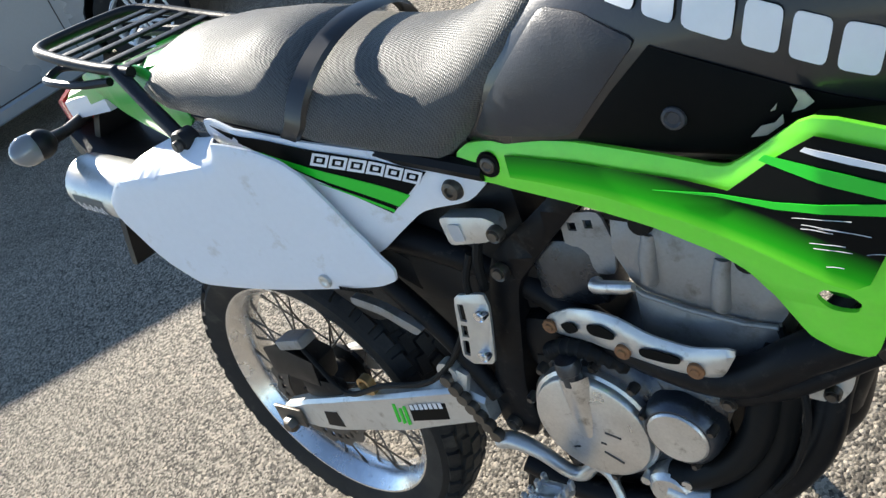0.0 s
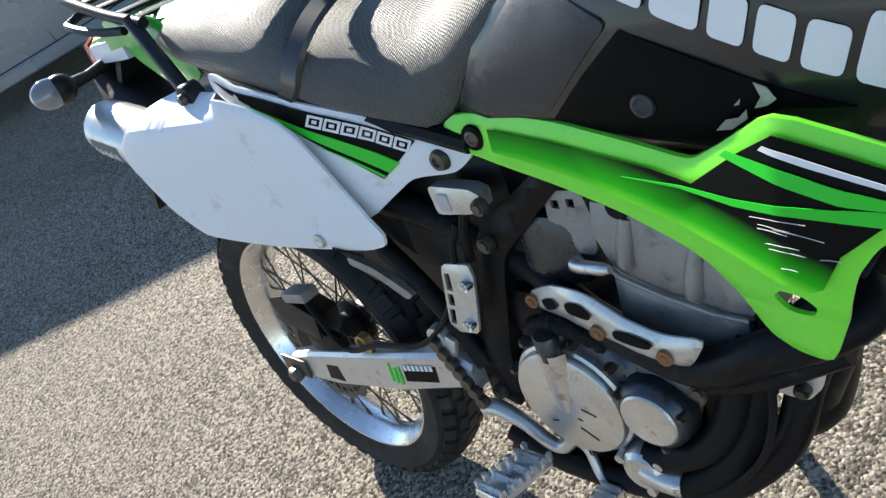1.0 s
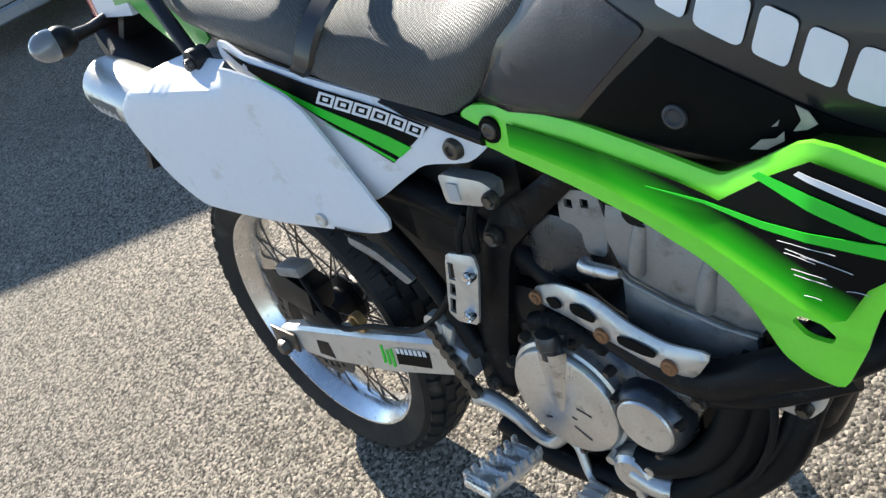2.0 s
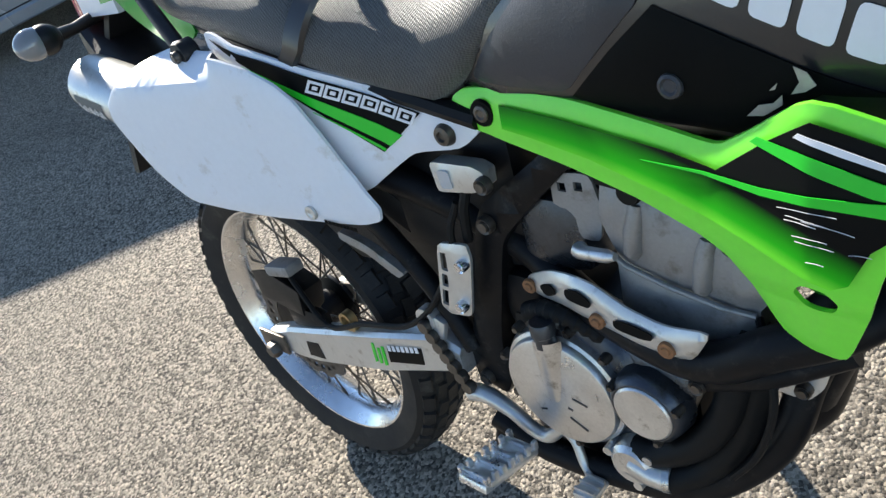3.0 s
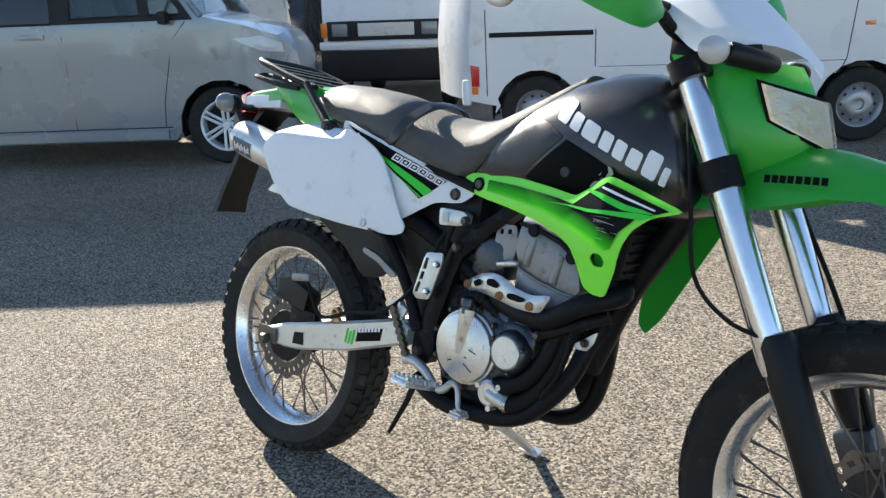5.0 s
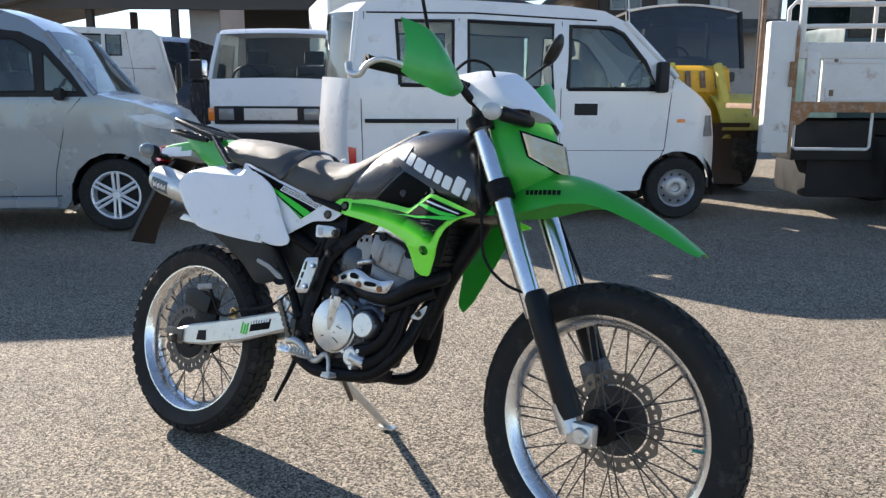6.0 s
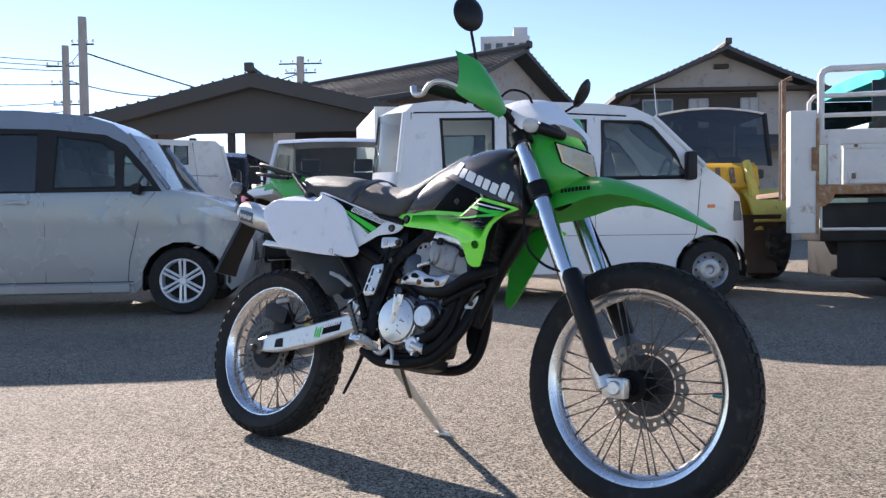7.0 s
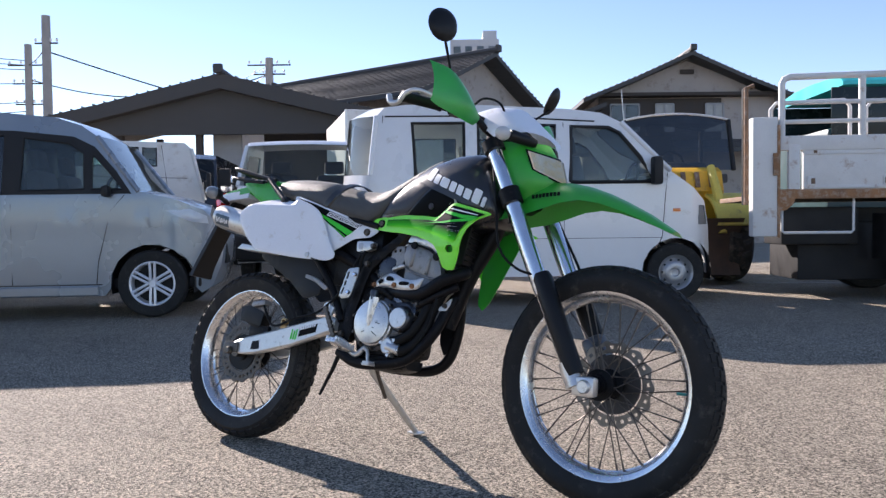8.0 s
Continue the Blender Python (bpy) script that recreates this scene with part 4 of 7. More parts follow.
part("bolt", bolt(bmesh.new(), (0.612, -0.094, 0.73), 0.01, 0.008), STEEL, reservoir)
part("reservoir_hose", tube(bmesh.new(), [(0.575, -0.086, 0.714), (0.568, -0.09, 0.69), (0.56, -0.088, 0.65)], 0.006, 8, 4), HOSE, reservoir)

# -- bodywork
PANEL_Y = lerp_table([0.04, 0.1, 0.25, 0.35, 0.44], [-0.2, -0.195, -0.168, -0.147, -0.128])


def PANEL(x, z):
    """A nearly flat sheet whose upper rear corner folds in."""
    fold = 1.3 * max(0, z - 0.862) * float(np.interp(x, [0.25, 0.284], [1, 0]))
    return PANEL_Y(x) + fold


TAIL = lerp_table([0.2, 0.26, 0.3, 0.4, 0.48, 0.55, 0.64], [-0.122, -0.127, -0.134, -0.118, -0.098, -0.089, -0.081])
SHROUD = lambda x, z: float(np.interp(x, [0.55, 0.63, 0.75, 0.88, 0.96, 1.12], [-0.08, -0.084, -0.106, -0.13, -0.15, -0.162])) - 0.006 * (1 - min(1, ((z - 0.77) / 0.07) ** 2)) + 0.018 * max(0, (0.72 - z) / 0.075)
panel_line = [(0.287, 0.8905), (0.238, 0.888), (0.169, 0.897), (0.138, 0.8915), (0.109, 0.884), (0.08, 0.866), (0.042, 0.8395), (0.034, 0.814), (0.08, 0.746), (0.137, 0.694), (0.2, 0.6845), (0.295, 0.675), (0.432, 0.6695), (0.4635, 0.6795), (0.468, 0.696), (0.45, 0.7175),
              (0.432, 0.748), (0.414, 0.787), (0.39, 0.832), (0.37, 0.853), (0.334, 0.874)]
tail_line = [(0.236, 0.91), (0.255, 0.909), (0.315, 0.891), (0.39, 0.866), (0.481, 0.836), (0.571, 0.808), (0.618, 0.788), (0.583, 0.763), (0.517, 0.757), (0.48, 0.735), (0.432, 0.704), (0.405, 0.72), (0.39, 0.77), (0.365, 0.82), (0.31, 0.855), (0.25, 0.875), (0.232, 0.89)]
shroud_line = [(0.583, 0.806), (0.59, 0.823), (0.607, 0.832), (0.677, 0.835), (0.745, 0.835), (0.83, 0.826), (0.888, 0.818), (0.912, 0.832), (0.957, 0.863), (1.03, 0.842), (1.112, 0.818),
               (1.053, 0.801), (1.02, 0.776), (1.004, 0.748), (0.993, 0.703), (0.974, 0.648), (0.945, 0.648), (0.925, 0.658), (0.908, 0.695), (0.893, 0.724), (0.865, 0.74), (0.81, 0.758), (0.73, 0.773), (0.65, 0.783), (0.6, 0.792)]
decal_line = [(0.66, 0.822), (0.741, 0.819), (0.853, 0.809), (0.89, 0.803), (0.93, 0.832), (0.96, 0.85), (1.086, 0.816), (1.026, 0.795), (0.998, 0.768), (0.984, 0.738), (0.972, 0.731), (0.955, 0.7345), (0.91, 0.752), (0.849, 0.771), (0.768, 0.788), (0.7, 0.796), (0.66, 0.799)]
hole = [(0.9415, 0.714), (0.949, 0.7245), (0.966, 0.7245), (0.975, 0.7145), (0.9705, 0.702), (0.9495, 0.7005)]


def sided(name, bm, mat, parent, side, label=""):
    if side > 0:
        mirror_y(bm)
    return part(name, bm, mat, parent, label)


def off(f, d):
    return lambda x, z: f(x, z) - d


def stripe(bm, f, a, b, w0, w1, bow=0.0):
    """A tapering painted stripe from a to b that lies on the surface f."""
    a, b = Vector(a), Vector(b)
    n = Vector((-(b - a).y, (b - a).x)).normalized()
    top, low = [], []
    for i in range(9):
        t = i / 8
        p = a.lerp(b, t) + n * bow * 4 * t * (1 - t)
        w = w0 + (w1 - w0) * t
        top.append(tuple(p + n * w / 2))
        low.append(tuple(p - n * w / 2))
    return plate(bm, top + low[::-1], f, 0.0006, 0.03)


def mark_block(bm, f, x, z, w, h, slope, slant):
    """One plain slanted block of a painted word mark."""
    def q(u, v):
        return (x + u * w + v * slant * h, z + v * h + u * w * slope)
    plate(bm, rounded([q(0, 0), q(1, 0), q(1, 1), q(0, 1)], 0.2, 3), f, 0.0006, 0.02)


for side in (-1, 1):
    p = sided("side_panel", plate(bmesh.new(), rounded(panel_line, 0.22, 2), PANEL, 0.004, 0.011, roll=0.003), WHITE, BIKE, side, "white rear side panel")
    bm = bmesh.new()
    lathe(bm, [(0, -0.001), (0.004, -0.001), (0.006, -0.0025), (0.0095, -0.002), (0.01, 0.002)], (0.359, PANEL(0.359, 0.69) - 0.001, 0.687), 16)
    sided("bolt", bm, SILVER, p, side)
    bm = bmesh.new()
    for k in range(9):
        x = 0.376 + k * 0.0052
        plate(bm, [(x, 0.673 - k * 0.0012), (x + 0.004, 0.672 - k * 0.0012), (x + 0.004, 0.677 - k * 0.0012), (x, 0.678 - k * 0.0012)], off(PANEL, 0.001), 0.0006)
    sided("panel_lettering", bm, DECAL_BLACK, p, side, "tiny dark unreadable lettering")
    p = sided("tail_panel", plate(bmesh.new(), rounded(tail_line, 0.25, 2), TAIL, 0.004, 0.03, roll=0.003), WHITE, BIKE, side, "white frame cover with black and green decal")
    sided("black_decal", plate(bmesh.new(), [(0.253, 0.903), (0.339, 0.878), (0.409, 0.853), (0.544, 0.805), (0.478, 0.7585), (0.435, 0.79), (0.391, 0.82), (0.315, 0.872)], off(TAIL, 0.001), 0.0008, 0.03), DECAL_BLACK, p, side)
    sided("green_decal", plate(bmesh.new(), [(0.311, 0.872), (0.377, 0.841), (0.436, 0.8145), (0.512, 0.7795), (0.491, 0.7665), (0.416, 0.809), (0.37, 0.837)], off(TAIL, 0.002), 0.0008, 0.03), DECAL_GREEN, p, side)
    sided("green_decal", stripe(bmesh.new(), off(TAIL, 0.002), (0.4, 0.812), (0.482, 0.7615), 0.0005, 0.004, 0.001), DECAL_GREEN, p, side)
    bm = bmesh.new()
    for k in range(6):
        x, z = 0.399 + k * 0.0222, 0.8365 - k * 0.0076
        q = lambda u, v, x=x, z=z: (x + u * 0.0202 + v * 0.0105, z + v * 0.0138 - u * 0.0069)
        plate(bm, [q(0, 0), q(1, 0), q(1, 1), q(0, 1)], off(TAIL, 0.0022), 0.0006, 0.02, [[q(0.16, 0.2), q(0.84, 0.2), q(0.84, 0.8), q(0.16, 0.8)]])
        plate(bm, [q(0.34, 0.36), q(0.66, 0.36), q(0.66, 0.64), q(0.34, 0.64)], off(TAIL, 0.0022), 0.0006, 0.02)
    sided("model_mark", bm, DECAL_WHITE, p, side, "white outlined model mark")
    bm = bmesh.new()
    lathe(bm, [(0, -0.003), (0.005, -0.003), (0.006, -0.006), (0.0105, -0.005), (0.0125, -0.001), (0.0135, 0.003)], (0.569, TAIL(0.569) - 0.001, 0.781), 18)
    sided("bolt", bm, STEEL, p, side)

    p = sided("radiator_shroud", plate(bmesh.new(), rounded(shroud_line, 0.22, 2), SHROUD, 0.005, 0.011, [rounded(hole, 0.3, 2)], roll=0.002), GREEN, BIKE, side, "lime green plastic radiator shroud with black graphics")
    sided("black_decal", plate(bmesh.new(), decal_line, off(SHROUD, 0.0042), 0.0008, 0.007), FADED, p, side, "scratched black decal fading to lime")
    sided("recess", plate(bmesh.new(), rounded([(0.938, 0.724), (0.978, 0.724), (0.979, 0.699), (0.944, 0.698)], 0.2, 2), off(SHROUD, -0.02), 0.002, 0.012), GREEN2, p, side)
    for q in ([(0.824, 0.7995), (0.88, 0.801), (0.926, 0.7995), (0.966, 0.802), (0.997, 0.8035), (1.023, 0.806), (1.065, 0.805), (1.039, 0.7955), (1.005, 0.795), (0.966, 0.795), (0.926, 0.794), (0.88, 0.7985)],
              [(0.924, 0.835), (0.958, 0.829), (1.004, 0.817), (1.041, 0.812), (1.065, 0.8065), (1.005, 0.8065), (0.999, 0.807), (0.969, 0.815), (0.947, 0.822), (0.919, 0.831)]):
        sided("green_decal", plate(bmesh.new(), q, off(SHROUD, 0.0062), 0.0008, 0.006), DECAL_GREEN, p, side)
    q = [(0.953, 0.8425), (0.972, 0.838), (1.006, 0.829), (1.061, 0.8155), (1.061, 0.8125), (1.01, 0.824), (0.98, 0.831), (0.95, 0.8395)]
    sided("white_decal", plate(bmesh.new(), q, off(SHROUD, 0.0064), 0.0008, 0.006), DECAL_WHITE, p, side)
    for x, z, l, d in ((0.938, 0.7885, 0.04, 0.001), (0.944, 0.784, 0.03, -0.003), (0.955, 0.7825, 0.034, -0.004), (0.943, 0.7805, 0.022, -0.001), (0.948, 0.7695, 0.024, 0.0), (0.95, 0.7655, 0.026, -0.001), (0.985, 0.764, 0.014, 0.001), (0.957, 0.751, 0.012, 0.0)):
        sided("scratch", stripe(bmesh.new(), off(SHROUD, 0.0056), (x, z), (x + l, z + d), 0.0001, 0.00032, 0.0008), DECAL_WHITE, p, side)
    bm = bmesh.new()
    lathe(bm, [(0, -0.0015), (0.004, -0.0015), (0.0055, -0.003), (0.0085, -0.002), (0.0095, 0.001)], (0.632, SHROUD(0.632, 0.81) - 0.0035, 0.81), 18)
    sided("bolt", bm, STEEL, p, side)
    bm = lathe(bmesh.new(), [(0.0085, -0.001), (0.0135, -0.001), (0.0145, 0.002)], (0.632, SHROUD(0.632, 0.81) - 0.003, 0.81), 20)
    sided("bolt_recess", bm, DECAL_BLACK, p, side)

# tank: cross sections along the bike
TANK = [(0.6, 0.075, 0.80, 0.9), (0.66, 0.095, 0.79, 0.955), (0.74, 0.108, 0.785, 1.0), (0.82, 0.12, 0.785, 1.035), (0.9, 0.127, 0.785, 1.053), (0.97, 0.128, 0.785, 1.055),
        (1.02, 0.12, 0.79, 1.04), (1.055, 0.105, 0.8, 0.995), (1.078, 0.085, 0.81, 0.93), (1.09, 0.06, 0.82, 0.87)]
rings = []
for x, w, lo, hi in TANK:
    ring = []
    for k in range(28):
        a = 2 * math.pi * k / 28
        cy, cz = math.cos(a), math.sin(a)
        y = math.copysign(abs(cy) ** 0.62, cy) * w
        z = math.copysign(abs(cz) ** 0.75, cz)
        y *= 1 - 0.22 * max(0, z) ** 2
        ring.append(Vector((x, y, (lo + hi) / 2 + z * (hi - lo) / 2)))
    rings.append(ring)
tank = part("fuel_tank", loft(bmesh.new(), rings), TANKBLACK, BIKE, "glossy black fuel tank with white word mark", sharp=60)


def tank_side(x, z):
    w, lo, hi = (float(np.interp(x, [s[0] for s in TANK], [s[i] for s in TANK])) for i in (1, 2, 3))
    v = min(0.98, max(-0.98, (z - (lo + hi) / 2) / ((hi - lo) / 2)))
    sz = math.copysign(abs(v) ** (1 / 0.75), v)
    return -w * (1 - sz * sz) ** 0.31 * (1 - 0.22 * max(0, v) ** 2)


for side in (-1, 1):
    x = 0.812
    for k, w in enumerate((0.0275, 0.023, 0.034, 0.023, 0.022, 0.023, 0.0245, 0.011)):
        tall = 0.044 if k in (0, 6) else 0.031
        bm = bmesh.new()
        mark_block(bm, off(tank_side, 0.0015), x, 0.9555 - (x - 0.812) * 0.447, w, tall, -0.447, 0.3)
        sided("word_mark_block", bm, DECAL_WHITE, tank, side, "white painted block of a word mark")
        x += w + 0.006
    bm = lathe(bmesh.new(), [(0, -0.004), (0.006, -0.004), (0.008, -0.002), (0.011, 0.002)], (0.866, -0.074, 1.012), 14, Matrix.Rotation(radians(-42), 4, "X"))
    sided("bolt", bm, STEEL, tank, side)

for side in (-1, 1):
    bm = plate(bmesh.new(), rounded([(0.622, 0.842), (0.665, 0.885), (0.745, 0.955), (0.79, 0.948), (0.837, 0.922), (0.795, 0.885), (0.745, 0.84)], 0.15, 2), off(tank_side, 0.004), 0.004, 0.015, roll=0.003)
    sided("tank_side_cover", bm, SATIN, BIKE, side, "dark grey satin side cover")
    bm = plate(bmesh.new(), [(0.752, 0.838), (0.802, 0.882), (0.846, 0.917), (0.9, 0.895), (0.942, 0.876), (1.0, 0.852), (0.957, 0.855), (0.912, 0.825), (0.888, 0.812), (0.83, 0.82)], off(tank_side, 0.0035), 0.003, 0.015, roll=0.002)
    for q in ([(0.908, 0.838), (0.918, 0.848), (0.928, 0.85), (0.935, 0.857), (0.934, 0.849), (0.92, 0.839)], [(0.941, 0.858), (0.947, 0.867), (0.944, 0.878), (0.952, 0.874), (0.957, 0.865), (0.95, 0.86)], [(0.927, 0.86), (0.933, 0.866), (0.931, 0.861)]):
        sided("peeled_film", plate(bmesh.new(), q, off(tank_side, 0.0085), 0.0008, 0.02), material("peeling_film", (0.35, 0.32, 0.28), 0.7, vary=0.3, scale=40), BIKE, side, "torn scraps of peeling film")
    low = sided("tank_low_cover", bm, DECAL_BLACK, BIKE, side, "black lower tank cover with a bolt")
    bm = lathe(bmesh.new(), [(0, -0.002), (0.005, -0.002), (0.007, -0.004), (0.0095, -0.003), (0.0105, 0.002)], (0.853, tank_side(0.853, 0.858) - 0.004, 0.858), 16)
    sided("bolt", bm, SATIN, low, side)

# seat
SEATS = [(0.055, 0.07, 0.945, 0.97), (0.075, 0.09, 0.935, 0.992), (0.13, 0.104, 0.916, 1.004), (0.22, 0.112, 0.895, 1.001), (0.32, 0.116, 0.872, 0.99), (0.398, 0.116, 0.853, 0.975), (0.405, 0.116, 0.851, 0.965), (0.42, 0.116, 0.848, 0.962),
         (0.5, 0.108, 0.828, 0.948), (0.57, 0.1, 0.812, 0.942), (0.63, 0.097, 0.85, 0.953), (0.69, 0.092, 0.9, 0.98), (0.75, 0.083, 0.95, 1.01), (0.8, 0.07, 0.99, 1.037), (0.825, 0.055, 1.012, 1.05)]


def seat_ring(w, lo, hi, a, g=0.0):
    """A crowned top over upright sides: y and z at the angle a."""
    cy, cz = math.cos(a), math.sin(a)
    turn = lo + 0.3 * (hi - lo)
    if cz > 0:
        y, z = math.copysign(abs(cy) ** 0.9, cy), cz ** 1.02
        up = turn + z * (hi - turn)
    else:
        y, z = math.copysign(abs(cy) ** 0.22, cy) * (1 + 0.04 * cz), -abs(cz) ** 0.7
        up = turn + z * (turn - lo)
    return y * (w + g), up + g * max(0, z), z


rings = []
for x, w, lo, hi in SEATS:
    rings.append([Vector((x, *seat_ring(w, lo, hi, 2 * math.pi * k / 40)[:2])) for k in range(40)])
seat = part("seat", loft(bmesh.new(), rings), SEAT, BIKE, "long black textured vinyl seat with a strap", sharp=70)
bm = bmesh.new()
for x0, x1 in ((0.4, 0.432),):
    rows = []
    for x in (x0, x0 + 0.004, x1 - 0.004, x1):
        w, lo, hi = (float(np.interp(x, [s[0] for s in SEATS], [s[i] for s in SEATS])) for i in (1, 2, 3))
        hi = float(np.interp(x, [0.398, 0.432], [0.974, 0.964]))
        g = 0.004 if x in (x0 + 0.004, x1 - 0.004) else 0.0
        ring = []
        for k in range(40):
            a = -0.5 + (math.pi + 1.0) * k / 39
            y, z, v = seat_ring(w + 0.0015, lo, hi + 0.0015, a, g)
            ring.append(Vector((x - 0.034 + 0.052 * (v + 0.35), y, z)))
        rows.append(ring)
    loft(bm, rows, False, False)
part("strap", bm, material("seat_strap", (0.02, 0.02, 0.021), 0.35, vary=0.2, coat=0.2), seat, "plain black seat strap")

# tail
TAILSIDE = lerp_table([-0.25, -0.1, 0.1, 0.2], [-0.05, -0.078, -0.092, -0.1])
for side in (-1, 1):
    bm = plate(bmesh.new(), rounded([(-0.12, 0.99), (-0.03, 0.925), (0.02, 0.9), (0.085, 0.872), (0.17, 0.9), (0.13, 0.95), (0.1, 0.985), (0.0, 1.0)], 0.2, 2), TAILSIDE, 0.004, 0.03, roll=0.004)
    sided("tail_side", bm, GREEN2, BIKE, side, "green tail side cover")
rings = []
for x, z, w in ((0.12, 0.985, 0.08), (0.0, 0.985, 0.078), (-0.12, 0.975, 0.07), (-0.22, 0.965, 0.055), (-0.28, 0.955, 0.04)):
    rings.append([Vector((x, s * w, z + d)) for s, d in ((-1, -0.03), (-1, -0.004), (-0.7, 0.006), (0.7, 0.006), (1, -0.004), (1, -0.03), (0.7, -0.035), (-0.7, -0.035))])
part("tail_fender", loft(bmesh.new(), rings), GREEN2, BIKE, "green rear fender")
bm = bmesh.new()
rings = [[Vector((x, s * w, z + d)) for s, d in ((-1, -h), (-1, h * 0.5), (-0.5, h), (0.5, h), (1, h * 0.5), (1, -h))] for x, z, w, h in ((-0.08, 0.95, 0.072, 0.022), (-0.2, 0.945, 0.062, 0.022), (-0.27, 0.94, 0.05, 0.02))]
part("tail_cover", loft(bm, rings), WHITE, BIKE, "white tail cover")
rings = [[Vector((x, s * w, z + d)) for s, d in ((-1, -h), (-1, h * 0.6), (-0.5, h), (0.5, h), (1, h * 0.6), (1, -h))] for x, z, w, h in ((-0.262, 0.938, 0.052, 0.03), (-0.29, 0.935, 0.048, 0.032), (-0.315, 0.93, 0.035, 0.026))]
part("tail_light", loft(bmesh.new(), rings), RED, BIKE, "red tail light")
for side in (-1, 1):
    bm = tube(bmesh.new(), [(-0.235, side * 0.04, 0.92), (-0.195, side * 0.1, 0.918), (-0.17, side * 0.15, 0.92)], [0.011, 0.009, 0.012], 10)
    stem = part("turn_signal", bm, BLACK, BIKE, "black rubber turn signal stalk")
    bm = bmesh.new()
    bmesh.ops.create_uvsphere(bm, u_segments=20, v_segments=12, radius=1)
    bmesh.ops.transform(bm, matrix=Matrix.Translation((-0.158, side * 0.164, 0.922)) @ Matrix.Diagonal((0.023, 0.026, 0.024, 1)), verts=bm.verts)
    part("lamp_shell", bm, BLACK, stem)
    bm = bmesh.new()
    bmesh.ops.create_uvsphere(bm, u_segments=18, v_segments=10, radius=1)
    bmesh.ops.transform(bm, matrix=Matrix.Translation((-0.162, side * 0.182, 0.922)) @ Matrix.Diagonal((0.025, 0.03, 0.025, 1)), verts=bm.verts)
    part("lens", bm, CLEAR, stem)

# rack
bm = bmesh.new()
loop = [(0.09, -0.1, 0.983), (0.0, -0.104, 1.004), (-0.1, -0.102, 1.032), (-0.155, -0.09, 1.046), (-0.172, -0.05, 1.05), (-0.172, 0.05, 1.05), (-0.155, 0.09, 1.046), (-0.1, 0.102, 1.032), (0.0, 0.104, 1.004), (0.09, 0.1, 0.983)]
tube(bm, loop, 0.0085, 10, 4)
rack = part("luggage_rack", bm, BLACK, BIKE, "black tubular luggage rack")
for x, z in ((-0.12, 1.038), (-0.075, 1.027), (-0.03, 1.015), (0.02, 1.001), (0.065, 0.99)):
    bm = bmesh.new()
    box(bm, (x, 0, z), (0.016, 0.2, 0.005), 0.002, Matrix.Rotation(radians(14), 4, "Y"))
    part("slat", bm, BLACK, rack)
for side in (-1, 1):
    bm = tube(bmesh.new(), [(0.06, side * 0.103, 0.99), (0.12, side * 0.118, 0.945), (0.195, side * 0.137, 0.893)], 0.0105, 10)
    lathe(bm, [(0, -0.011), (0.016, -0.011), (0.018, -0.008), (0.018, 0.012), (0, 0.012)], (0.2, side * 0.137, 0.889), 18)
    part("rack_bracket", bm, BLACK, rack)
    part("bolt", bolt(bmesh.new(), (0.2, side * 0.151, 0.889), 0.008, 0.005), STEEL, rack)
    bm = tube(bmesh.new(), [(0.03, side * 0.104, 0.978), (-0.05, side * 0.112, 0.985), (-0.13, side * 0.112, 1.0), (-0.15, side * 0.1, 1.004), (-0.14, side * 0.075, 1.01), (-0.06, side * 0.075, 0.998), (0.03, side * 0.085, 0.985)], 0.0065, 8, 4)
    part("grab_loop", bm, BLACK, rack)

# -- front end
def along(z, y, fwd=0.0):
    """A point on the fork line at height z."""
    t = (z - 0.895) / -0.9063
    return Vector((1.143 + fwd * 0.9063 + RAKE.x * t, y, z + fwd * 0.4226))


for side in (-1, 1):
    y = side * 0.103
    bm = tube(bmesh.new(), [along(1.076, y), along(1.074, y), along(0.9, y), along(0.86, y), along(0.62, y), along(0.6, y)], [0.022, 0.0245, 0.0245, 0.0265, 0.0265, 0.0245], 24)
    leg = steered(part("fork_leg", bm, CHROME, BIKE, "polished silver fork tube"), True)
    bm = tube(bmesh.new(), [along(0.61, y), along(0.4, y)], 0.0205, 20)
    part("slider", bm, CHROME, leg)
    bm = tube(bmesh.new(), [along(0.655, y, 0.012), along(0.64, y, 0.012), along(0.5, y, 0.012), along(0.4, y, 0.012), along(0.372, y, 0.014)], [0.026, 0.031, 0.029, 0.029, 0.026], 16, flat=1.0)
    part("fork_guard", bm, BLACK, leg, "black plastic fork guard")
    bm = tube(bmesh.new(), [along(0.41, y), along(0.345, y)], 0.026, 16)
    box(bm, (1.43, y, 0.3486), (0.07, 0.034, 0.055), 0.01)
    lathe(bm, [(0, side * 0.028), (0.016, side * 0.028), (0.02, side * 0.022), (0.02, 0)], (1.436, y, 0.3486), 20)
    part("axle_clamp", bm, ALU, leg, "bare aluminium axle clamp")
for z, h, name in ((0.895, 0.05, "lower_clamp"), (1.06, 0.035, "upper_clamp")):
    bm = bmesh.new()
    for side in (-1, 1):
        c = along(z, side * 0.103)
        tube(bm, [c - RAKE * h * 0.5, c + RAKE * h * 0.5], 0.034, 20)
    c = along(z, 0, -0.015)
    box(bm, tuple(c), (0.055, 0.19, h * 0.8), 0.008, Matrix.Rotation(radians(-25), 4, "Y"))
    steered(part(name, bm, FRAME, BIKE), True)
bm = tube(bmesh.new(), [(1.436, -0.09, 0.3486), (1.436, 0.09, 0.3486)], 0.011, 12)
steered(part("front_axle", bm, STEEL, BIKE), True)
bm = bmesh.new()
